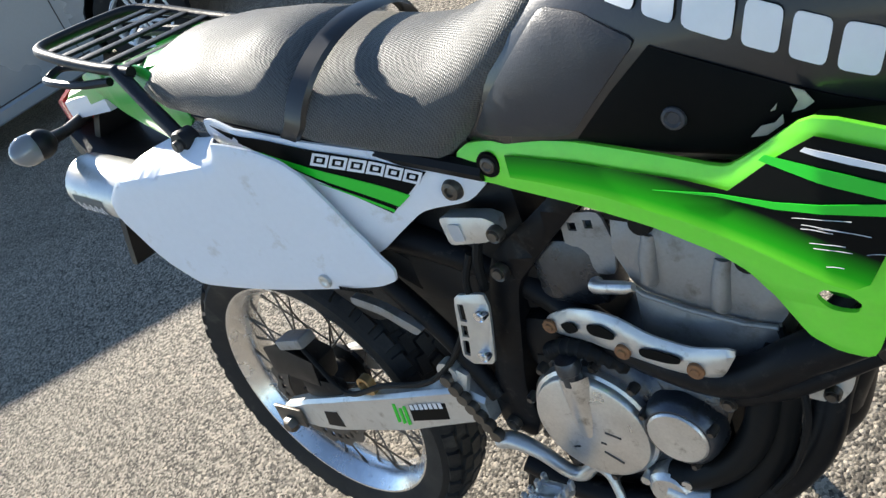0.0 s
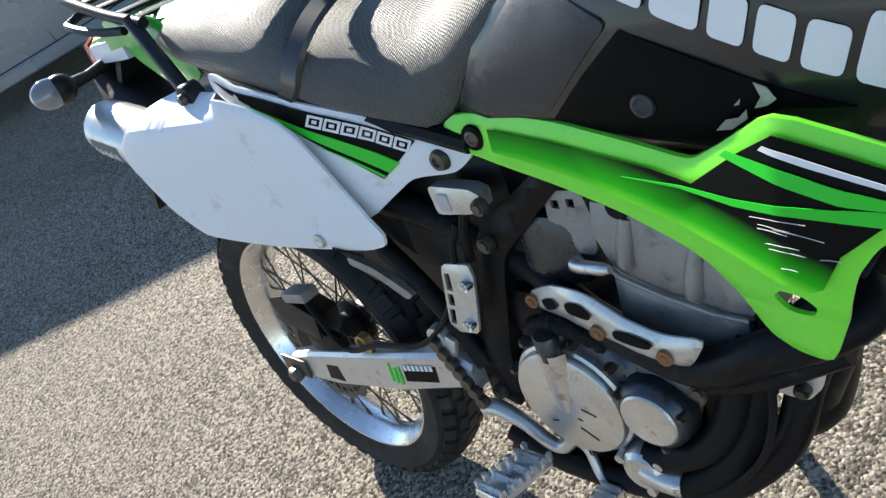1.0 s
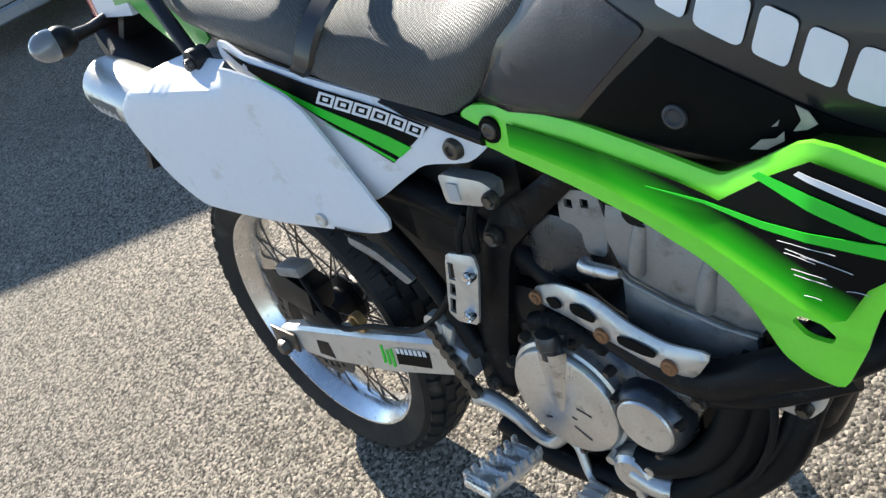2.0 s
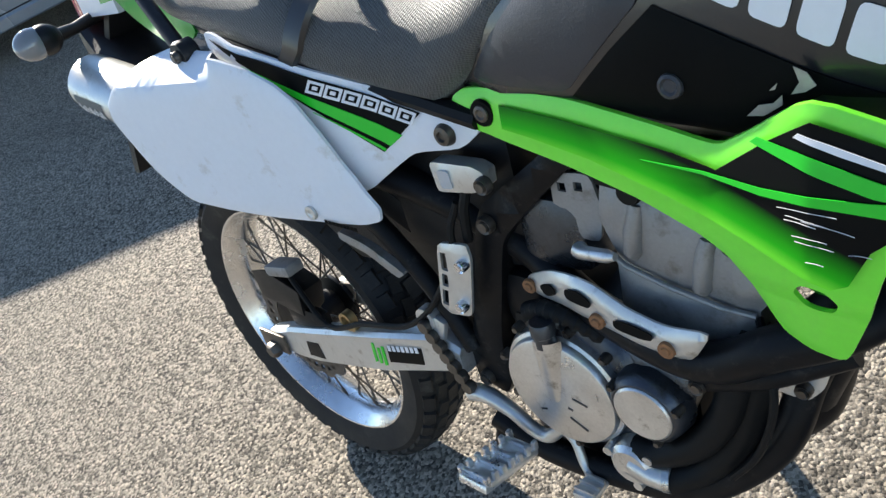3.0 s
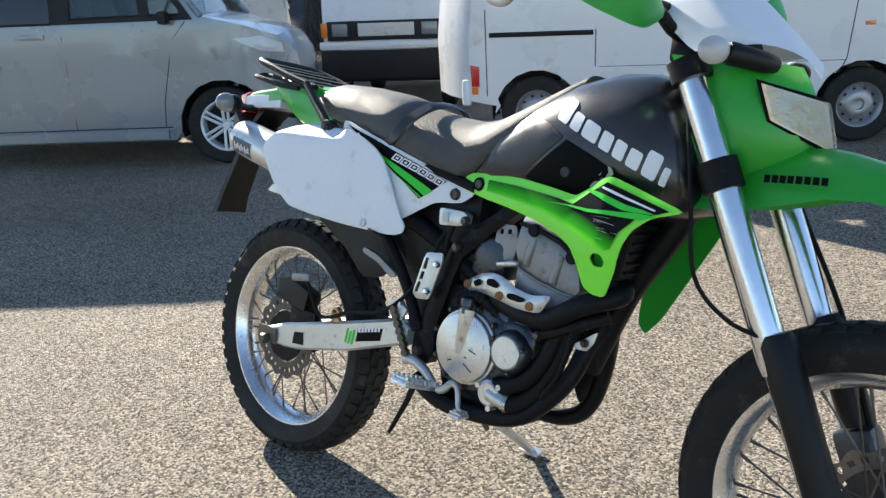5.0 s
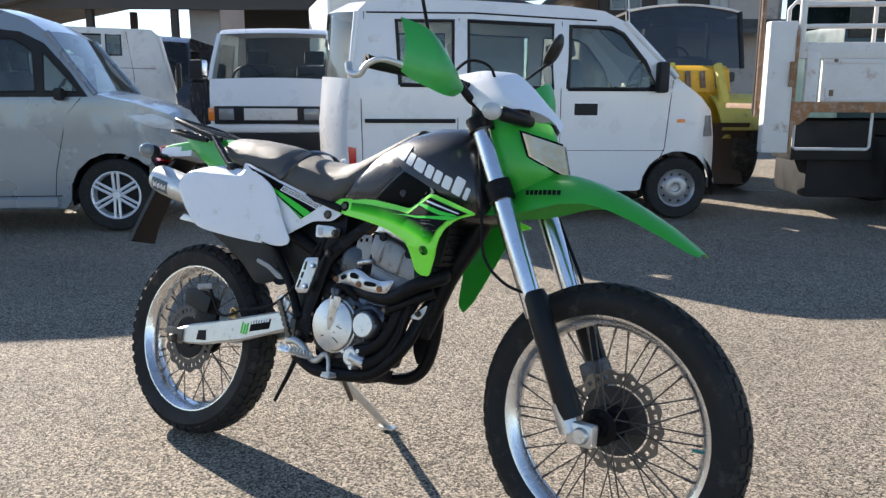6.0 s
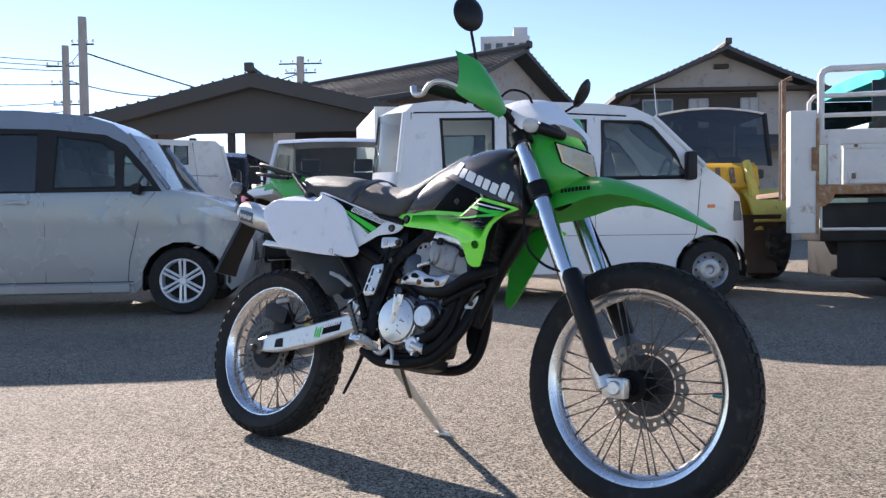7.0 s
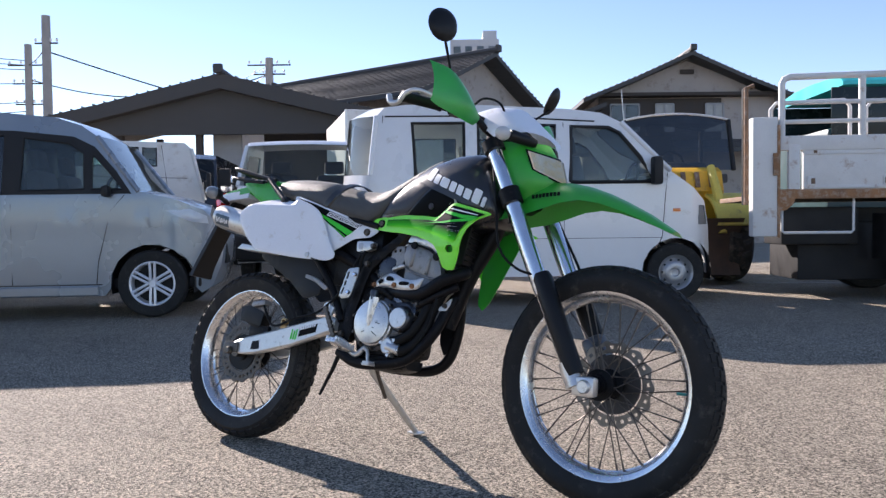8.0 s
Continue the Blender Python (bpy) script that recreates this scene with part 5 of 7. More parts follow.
box(bm, (1.37, 0.085, 0.44), (0.07, 0.055, 0.1), 0.014, Matrix.Rotation(radians(-25), 4, "Y"))
steered(part("front_caliper", bm, CASE, BIKE, "front brake caliper"), True)

# handlebar, grips, levers, guards
bar = [(0.875, -0.36, 1.165), (0.93, -0.24, 1.165), (0.985, -0.13, 1.16), (1.01, -0.07, 1.12), (1.01, 0.07, 1.12), (0.985, 0.13, 1.16), (0.93, 0.24, 1.165), (0.875, 0.36, 1.165)]
steered(part("handlebar", tube(bmesh.new(), bar, 0.0115, 12, 5), FRAME, BIKE, "black handlebar"))
bm = bmesh.new()
tube(bm, [(0.985, -0.115, 1.165), (0.985, 0.115, 1.165)], 0.009, 10)
box(bm, (1.01, 0, 1.1), (0.05, 0.1, 0.05), 0.01)
steered(part("bar_clamp", bm, FRAME, BIKE))
for side in (-1, 1):
    d = Vector((-0.055, side * 0.12, 0)).normalized()
    p0 = Vector((0.935, side * 0.235, 1.165))
    bm = tube(bmesh.new(), [p0, p0 + d * 0.01, p0 + d * 0.125, p0 + d * 0.135], [0.0185, 0.0165, 0.0165, 0.019], 16)
    steered(part("grip", bm, HOSE, BIKE, "black rubber grip"))
    q = [(0.968, 0.195, 1.16), (1.0, 0.23, 1.152), (1.0, 0.32, 1.15), (0.985, 0.405, 1.152), (0.955, 0.425, 1.14), (0.93, 0.427, 1.115), (0.9, 0.427, 1.12), (0.888, 0.424, 1.143)]
    bm = tube(bmesh.new(), [Vector((x, side * y, z)) for x, y, z in q], [0.01, 0.009, 0.0075, 0.007, 0.007, 0.008, 0.009, 0.0095], 10, 5)
    steered(part("lever", bm, SILVER, BIKE, "bare metal lever"))
    bm = bmesh.new()
    box(bm, (0.968, side * 0.19, 1.165), (0.05, 0.05, 0.045), 0.01)
    steered(part("switch_housing", bm, FRAME, BIKE))
    # hand guard: a bowed sheet round the grip
    rows = []
    for k in range(11):
        t = k / 10
        y = 0.15 + 0.21 * t
        x = 1.028 + 0.022 * math.sin(math.pi * min(t * 1.15, 1)) - 0.12 * max(0, t - 0.65) ** 1.5
        mid = 1.145 + 0.055 * t
        h = 0.014 + 0.058 * math.sin(math.pi * (0.06 + 0.6 * t))
        rows.append([Vector((x - (0.035 - 0.02 * t) * abs(v) ** 2 - 0.01 * v, side * y, mid + h * v)) for v in (-1, -0.75, -0.4, 0, 0.4, 0.75, 1)])
    bm = loft(bmesh.new(), rows, False, False)
    bmesh.ops.solidify(bm, geom=bm.faces, thickness=0.003)
    steered(part("hand_guard", bm, PALEGREEN, BIKE, "translucent green hand guard"))
    # mirror
    base = Vector((0.962, side * 0.19, 1.19))
    head = Vector((0.992, side * 0.332, 1.388)) if side < 0 else Vector((0.985, side * 0.34, 1.365))
    bm = tube(bmesh.new(), [base, base + Vector((0.0, side * 0.03, 0.05)), head - Vector((0, side * 0.015, 0.04)), head], 0.0045, 8)
    stem = steered(part("mirror", bm, FRAME, BIKE, "round black mirror on a thin stem"))
    turn = Matrix.Translation(head) @ Matrix.Rotation(radians(90 - (25 if side < 0 else -22)), 4, "Z") @ Matrix.Rotation(radians(-6 if side < 0 else 25), 4, "X")
    bm = lathe(bmesh.new(), [(0, -0.018), (0.03, -0.015), (0.045, -0.006), (0.05, 0.003), (0.048, 0.006)], (0, 0, 0), 32)
    bmesh.ops.transform(bm, matrix=turn @ Matrix.Diagonal((1.0, 1, 1.12, 1)), verts=bm.verts)
    part("mirror_shell", bm, BLACK, stem)
    bm = lathe(bmesh.new(), [(0, 0.006), (0.048, 0.006)], (0, 0, 0), 32)
    bmesh.ops.transform(bm, matrix=turn @ Matrix.Diagonal((1.0, 1, 1.12, 1)), verts=bm.verts)
    part("mirror_glass", bm, MIRROR, stem)

# front fender
rows = []
for x, z, w, drop in ((1.02, 0.83, 0.06, 0.03), (1.07, 0.885, 0.07, 0.06), (1.13, 0.93, 0.075, 0.1), (1.19, 0.948, 0.08, 0.11), (1.25, 0.953, 0.08, 0.1), (1.31, 0.946, 0.078, 0.075), (1.37, 0.931, 0.076, 0.055), (1.43, 0.908, 0.073, 0.043),
                      (1.49, 0.879, 0.068, 0.035), (1.56, 0.841, 0.06, 0.027), (1.613, 0.806, 0.05, 0.018), (1.638, 0.788, 0.035, 0.01)):
    rows.append([Vector((x - 0.12 * drop * abs(v) ** 3, w * v, z - drop * abs(v) ** 2.4)) for v in (-1, -0.93, -0.8, -0.6, -0.3, 0, 0.3, 0.6, 0.8, 0.93, 1)])
bm = loft(bmesh.new(), rows, False, False)
bmesh.ops.solidify(bm, geom=bm.faces, thickness=0.0035)
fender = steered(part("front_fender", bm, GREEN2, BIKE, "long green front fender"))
FSIDE = lerp_table([1.15, 1.25, 1.35], [-0.078, -0.083, -0.078])
for side in (-1, 1):
    for k in range(8):
        x = 1.205 + k * 0.0125
        z = 0.886 + 0.006 * math.sin((x - 1.2) * 12)
        sided("word_mark_block", plate(bmesh.new(), [(x, z), (x + 0.0095, z), (x + 0.0095, z + 0.012), (x, z + 0.012)], FSIDE, 0.0008), DECAL_BLACK, fender, side)

# headlight mask
MASKX = lambda v: 1.0 - 0.075 * abs(v) ** 1.6
rows = []
for z, xc, w in ((1.075, 1.205, 0.08), (1.05, 1.222, 0.087), (1.0, 1.246, 0.088), (0.955, 1.26, 0.084), (0.915, 1.245, 0.076), (0.89, 1.215, 0.068)):
    rows.append([Vector((xc - 0.085 * abs(v) ** 1.7 - (0.006 if abs(v) > 1 else 0), w * min(1, abs(v)) * (1 if v > 0 else -1), z + (0.01 if abs(v) > 1 else 0))) for v in (-1.6, -1, -0.8, -0.5, -0.2, 0, 0.2, 0.5, 0.8, 1, 1.6)])
bm = loft(bmesh.new(), rows, False, False)
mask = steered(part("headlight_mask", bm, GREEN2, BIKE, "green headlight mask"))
def lamp_sheet(deep, grow=0.0):
    """A wedge-shaped sheet that wraps the nose, its lower edge running down to the middle."""
    top0, top1, low0, low1 = Vector((1.248, 0, 1.02)), Vector((1.174, 1, 1.04)), Vector((1.272, 0, 0.943)), Vector((1.192, 1, 0.984))
    rows = []
    for i in range(7):
        t = -grow + (1 + 2 * grow) * i / 6
        row = []
        for k in range(-8, 9):
            v = k / 8 * (1 + grow * 0.5)
            p, q = top0.lerp(low0, t), top1.lerp(low1, t)
            f = abs(v) ** 1.25
            row.append(Vector((p.x + (q.x - p.x) * f - deep, v * (0.084 - 0.014 * t), p.z + (q.z - p.z) * f)))
        rows.append(row)
    return loft(bmesh.new(), rows, False, False)


part("lamp_rim", lamp_sheet(-0.0015, 0.09), DECAL_BLACK, mask, "dark rim round the headlight")
# the warm tint of this sheet is painted sunlight, the lamp is off
lamp = part("headlight", lamp_sheet(-0.003), AMBERGLOW, mask, "wedge-shaped headlight with amber sun reflections painted in")
part("lens", lamp_sheet(-0.009, -0.01), LENS, lamp, "clear headlight lens")
rows = []
for z, xc, w in ((1.21, 1.085, 0.05), (1.2, 1.105, 0.062), (1.17, 1.14, 0.075), (1.12, 1.19, 0.088), (1.08, 1.222, 0.094), (1.055, 1.236, 0.09)):
    rows.append([Vector((xc - 0.075 * min(1, abs(v)) ** 1.8 - 0.2 * max(0, abs(v) - 1), w * (min(1, abs(v)) + 0.06 * max(0, abs(v) - 1)) * (1 if v > 0 else -1), z + 0.045 * (2 * min(1, abs(v)) - min(1, abs(v)) ** 2) * float(np.interp(z, [1.055, 1.1, 1.21], [1, 0.35, 0])) - 0.024 * max(0, abs(v) - 1))) for v in (-1.5, -1.25, -1.05, -0.95, -0.8, -0.6, -0.4, -0.2, 0, 0.2, 0.4, 0.6, 0.8, 0.95, 1.05, 1.25, 1.5)])
bm = loft(bmesh.new(), rows, False, False)
bmesh.ops.solidify(bm, geom=bm.faces, thickness=0.003)
steered(part("number_plate", bm, WHITE, BIKE, "white front number shield"))
for side in (-1, 1):
    bm = tube(bmesh.new(), [(1.18, side * 0.05, 1.072), (1.172, side * 0.07, 1.073), (1.14, side * 0.125, 1.08), (1.136, side * 0.132, 1.081)], [0.013, 0.017, 0.019, 0.016], 16)
    stem = steered(part("turn_signal", bm, BLACK, BIKE, "black front turn signal with pale lens"))
    bm = bmesh.new()
    bmesh.ops.create_uvsphere(bm, u_segments=20, v_segments=12, radius=1)
    bmesh.ops.transform(bm, matrix=Matrix.Translation((1.124, side * 0.15, 1.082)) @ Matrix.Rotation(radians(side * 30), 4, "Z") @ Matrix.Diagonal((0.021, 0.026, 0.022, 1)), verts=bm.verts)
    part("lamp_shell", bm, PALE, stem, "pale grey lamp end")
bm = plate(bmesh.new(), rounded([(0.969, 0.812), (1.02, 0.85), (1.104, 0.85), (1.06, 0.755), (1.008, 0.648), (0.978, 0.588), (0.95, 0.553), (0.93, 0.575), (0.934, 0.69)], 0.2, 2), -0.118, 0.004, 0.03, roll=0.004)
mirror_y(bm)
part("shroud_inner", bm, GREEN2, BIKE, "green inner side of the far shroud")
bm = tube(bmesh.new(), [(1.06, -0.12, 1.02), (1.1, -0.13, 0.85), (1.13, -0.135, 0.72), (1.19, -0.125, 0.66), (1.26, -0.11, 0.64)], 0.004, 8, 5)
part("cable", bm, HOSE, BIKE)
bm = tube(bmesh.new(), [(1.02, 0.1, 1.12), (1.12, 0.13, 1.0), (1.2, 0.12, 0.85), (1.3, 0.11, 0.68), (1.38, 0.1, 0.5)], 0.0045, 8, 5)
part("brake_hose", bm, HOSE, BIKE)

bm = tube(bmesh.new(), [(0.97, -0.15, 1.17), (1.0, -0.12, 1.215), (1.04, -0.08, 1.21), (1.06, -0.06, 1.16)], 0.004, 8, 5)
part("cable", bm, HOSE, BIKE)
bm = bmesh.new()
box(bm, (1.07, 0, 1.11), (0.07, 0.13, 0.05), 0.012, Matrix.Rotation(radians(-25), 4, "Y"))
steered(part("meter_housing", bm, BLACK, BIKE, "black instrument housing behind the shield"))


# ---- vehicles ----
CAR_WHITE = material("white_car_paint", (0.72, 0.73, 0.74), 0.3, vary=0.05, scale=1.5, coat=0.5, dirt=(0.5, 0.47, 0.42), dirt_amount=0.05)
CAR_GREY = material("blue_grey_car_paint", (0.225, 0.26, 0.295), 0.28, 0.35, vary=0.08, scale=1.2, coat=0.6)
TRUCK_WHITE = material("weathered_white_paint", (0.62, 0.61, 0.59), 0.5, vary=0.12, scale=3, dirt=(0.42, 0.36, 0.3), dirt_amount=0.2)
RUSTY = material("rusty_steel_edge", (0.2, 0.125, 0.08), 0.8, 0.1, vary=0.4, scale=8, dirt=(0.36, 0.32, 0.29), dirt_amount=0.3)
TRIM = material("black_trim", (0.012, 0.012, 0.013), 0.6, vary=0.2, spec=0.35)
INTERIOR = material("dark_interior", (0.06, 0.06, 0.065), 0.8, vary=0.2)
CREAM = material("cream_seat_and_reflection", (0.5, 0.47, 0.4), 0.8, vary=0.1)
RUSTWHITE = material("rust_stained_white_paint", (0.64, 0.63, 0.61), 0.5, vary=0.12, scale=3, dirt=(0.3, 0.15, 0.07), dirt_amount=0.12)
ORANGE_RUST = material("orange_rust_band", (0.3, 0.15, 0.07), 0.85, 0.05, vary=0.45, scale=7, dirt=(0.5, 0.42, 0.34), dirt_amount=0.45)
YELLOW = material("worn_yellow_paint", (0.8, 0.44, 0.03), 0.5, vary=0.2, scale=4, dirt=(0.35, 0.2, 0.07), dirt_amount=0.2)
PALE_YELLOW = material("faded_yellow_paint", (0.62, 0.5, 0.09), 0.55, vary=0.2, scale=4, dirt=(0.25, 0.18, 0.07), dirt_amount=0.2)
ALLOY = material("silver_alloy_paint", (0.75, 0.75, 0.77), 0.35, 0.3, vary=0.06, scale=12)
STEELRIM = material("dull_steel_rim", (0.36, 0.36, 0.37), 0.4, 0.7, vary=0.12, scale=12)
TEAL = material("teal_roof_paint", (0.02, 0.48, 0.50), 0.4, vary=0.08, scale=2)
MUD = material("muddy_tyre", (0.05, 0.045, 0.04), 0.9, vary=0.4, scale=4, dirt=(0.16, 0.13, 0.1), dirt_amount=0.4)


def car_wheel(parent, x, y, r, rim_r, style, side, mat=STEELRIM):
    """rim (the part itself) > tyre."""
    w = 0.15 if r < 0.35 else 0.24
    bm = bmesh.new()
    s = side
    spokes = []
    if style == "alloy":
        lathe(bm, [(rim_r, s * 0.07), (rim_r - 0.006, s * 0.074), (rim_r - 0.018, s * 0.066), (rim_r - 0.022, s * 0.03), (rim_r - 0.03, -s * 0.05)], seg=40)
        lathe(bm, [(0, s * 0.062), (0.028, s * 0.062), (0.04, s * 0.05), (0.045, s * 0.02)], seg=20)
        for k in range(12):
            a = 2 * math.pi * (k // 2) / 6 + (-0.11 if k % 2 else 0.11) + math.pi / 2
            b = 2 * math.pi * (k // 2) / 6 + (-0.5 if k % 2 else 0.5) + math.pi / 2
            p = Vector((0.036 * math.cos(b), s * 0.05, 0.036 * math.sin(b)))
            q = Vector(((rim_r - 0.01) * math.cos(a), s * 0.062, (rim_r - 0.01) * math.sin(a)))
            spokes.append((p, q))
    else:
        lathe(bm, [(0, s * 0.03), (0.035, s * 0.035), (0.042, s * 0.05), (rim_r * 0.5, s * 0.055), (rim_r * 0.62, s * 0.045), (rim_r * 0.8, s * 0.02), (rim_r * 0.86, s * 0.035), (rim_r * 0.96, s * 0.065), (rim_r, s * 0.068), (rim_r, s * 0.05)], seg=40)
    rim = part("wheel", bm, mat, parent, "alloy wheel" if style == "alloy" else "plain steel wheel")
    rim.matrix_basis = Matrix.Translation((x, y, r))
    for p, q in spokes:
        part("wheel_spoke", tube(bmesh.new(), [p, q], [0.013, 0.0125], 8), mat, rim)
    bm = lathe(bmesh.new(), [(rim_r - 0.004, -w * 0.44), (rim_r + 0.03, -w * 0.5), (r - 0.02, -w * 0.49), (r - 0.004, -w * 0.4), (r, -w * 0.2), (r, w * 0.2), (r - 0.004, w * 0.4), (r - 0.02, w * 0.49), (rim_r + 0.03, w * 0.5), (rim_r - 0.004, w * 0.44)], seg=48)
    part("tyre", bm, RUBBER, rim)
    bm = lathe(bmesh.new(), [(0, -s * 0.02), (rim_r * 0.97, -s * 0.02)], seg=24)
    part("brake_backing", bm, TRIM, rim)
    if style == "steel":
        for k in range(10):
            a = 2 * math.pi * k / 10
            part("wheel_hole", lathe(bmesh.new(), [(0, 0), (0.012, 0), (0.013, -s * 0.004)], (rim_r * 0.71 * math.cos(a), s * 0.0365, rim_r * 0.71 * math.sin(a)), 8), TRIM, rim)
    return rim


def arch(x, r, z0, n=9):
    """The points of a wheel arch, from its rear foot to its front foot."""
    h = math.asin(min(1, max(-1, (z0 - r * 0.95) / r)))
    return [(x + r * math.cos(a), 0.95 * r * 0.88 + r * math.sin(a)) for a in (math.pi - h + (2 * h - math.pi) * i / n for i in range(n + 1))]


def shell(th, paint, line, half, windows, skin, label, grid=0.12, crown=0.03, tail=0.0, seal=0.011, dark=()):
    """A car body: two pressed sides with window holes and a skin over the top. skin: x, z, and whether glass begins there."""
    bm = bmesh.new()
    for side in (-1, 1):
        w = plate(bmesh.new(), line, lambda x, z: -half(x, z), 0.03, grid, windows)
        if side > 0:
            mirror_y(w)
        me = bpy.data.meshes.new("tmp")
        w.to_mesh(me)
        w.free()
        bm.from_mesh(me)
        bpy.data.meshes.remove(me)
    vs = (-1, -0.97, -0.9, -0.6, -0.2, 0.2, 0.6, 0.9, 0.97, 1)
    panes = []
    for (x0, z0, g), (x1, z1, _) in zip(skin, skin[1:]):
        rows = []
        n = 1 + int(math.hypot(x1 - x0, z1 - z0) / 0.25)
        for i in range(n + 1):
            x, z = x0 + (x1 - x0) * i / n, z0 + (z1 - z0) * i / n
            rows.append([Vector((x + (crown * 1.5 * (1 - v * v) if z < 1.0 and x > -1 else 0) - tail * (1 - v * v) * max(0, min(1, (-2.55 - x) / 0.2)), v * half(x, z), z + crown * (1 - v * v))) for v in vs])
        if g:
            panes.append(rows)
        else:
            loft(bm, rows, False, False)
    body = part("body", bm, paint, th, label, sharp=32)
    for rows in panes:
        q = [[p.lerp(rows[0][0].lerp(rows[-1][0], 0.5), 0.0) for p in row[1:-1]] for row in rows]
        part("windscreen", loft(bmesh.new(), q, False, False), CARGLASS, th, "clear windscreen").visible_shadow = False
        for k in (0, -1):
            part("pillar", tube(bmesh.new(), [row[k] for row in rows], 0.024, 8), paint, th)
    for i, h in enumerate(windows):
        for side in (-1, 1):
            w = plate(bmesh.new(), h, lambda x, z: -half(x, z) + 0.012, 0.004, grid)
            sided("window", w, PRIVACY if i in dark else CARGLASS, th, side, "dark rear side window" if i in dark else "tinted side window").visible_shadow = i in dark
            rim = [Vector((x, side * (half(x, z) - 0.004), z)) for x, z in h]
            part("window_seal", tube(bmesh.new(), [*rim, rim[0]], seal, 6), TRIM, th)
    return body


def car_seat(th, x, y, z, mat=INTERIOR):
    bm = bmesh.new()
    box(bm, (x, y, z), (0.48, 0.48, 0.16), 0.05)
    box(bm, (x - 0.25, y, z + 0.32), (0.14, 0.46, 0.56), 0.05, Matrix.Rotation(radians(-12), 4, "Y"))
    box(bm, (x - 0.31, y, z + 0.7), (0.09, 0.26, 0.17), 0.035, Matrix.Rotation(radians(-10), 4, "Y"))
    part("seat", bm, mat, th)


def dash(th, x, y, w, z, right=-0.36):
    bm = bmesh.new()
    box(bm, (x, 0, z), (0.3, w, 0.22), 0.05)
    part("dashboard", bm, INTERIOR, th)
    ring = [Vector((x - 0.27 + 0.05 * math.sin(a), right + 0.18 * math.cos(a), z + 0.1 + 0.17 * math.sin(a))) for a in (2 * math.pi * k / 20 for k in range(21))]
    bm = tube(bmesh.new(), ring, 0.014, 8)
    tube(bm, [(x - 0.27, right - 0.17, z + 0.1), (x - 0.27, right + 0.17, z + 0.1)], 0.016, 6)
    part("steering_wheel", bm, TRIM, th)


def seam(th, pts, half, r=0.004):
    """A dark shut line that runs along the body side."""
    for side in (-1, 1):
        part("door_seam", tube(bmesh.new(), [Vector((x, side * (half(x, z) - 0.001), z)) for x, z in pts], r, 6), TRIM, th)


def lamp_block(th, name, mat, line, half, thick=0.03, proud=0.006):
    for side in (-1, 1):
        sided(name, plate(bmesh.new(), line, lambda x, z: -half(x, z) - proud, thick, 0.06, roll=0.004), mat, th, side)


def place(x, y, yaw):
    return pose(x, y, rise(x, y), 0, 0, yaw)


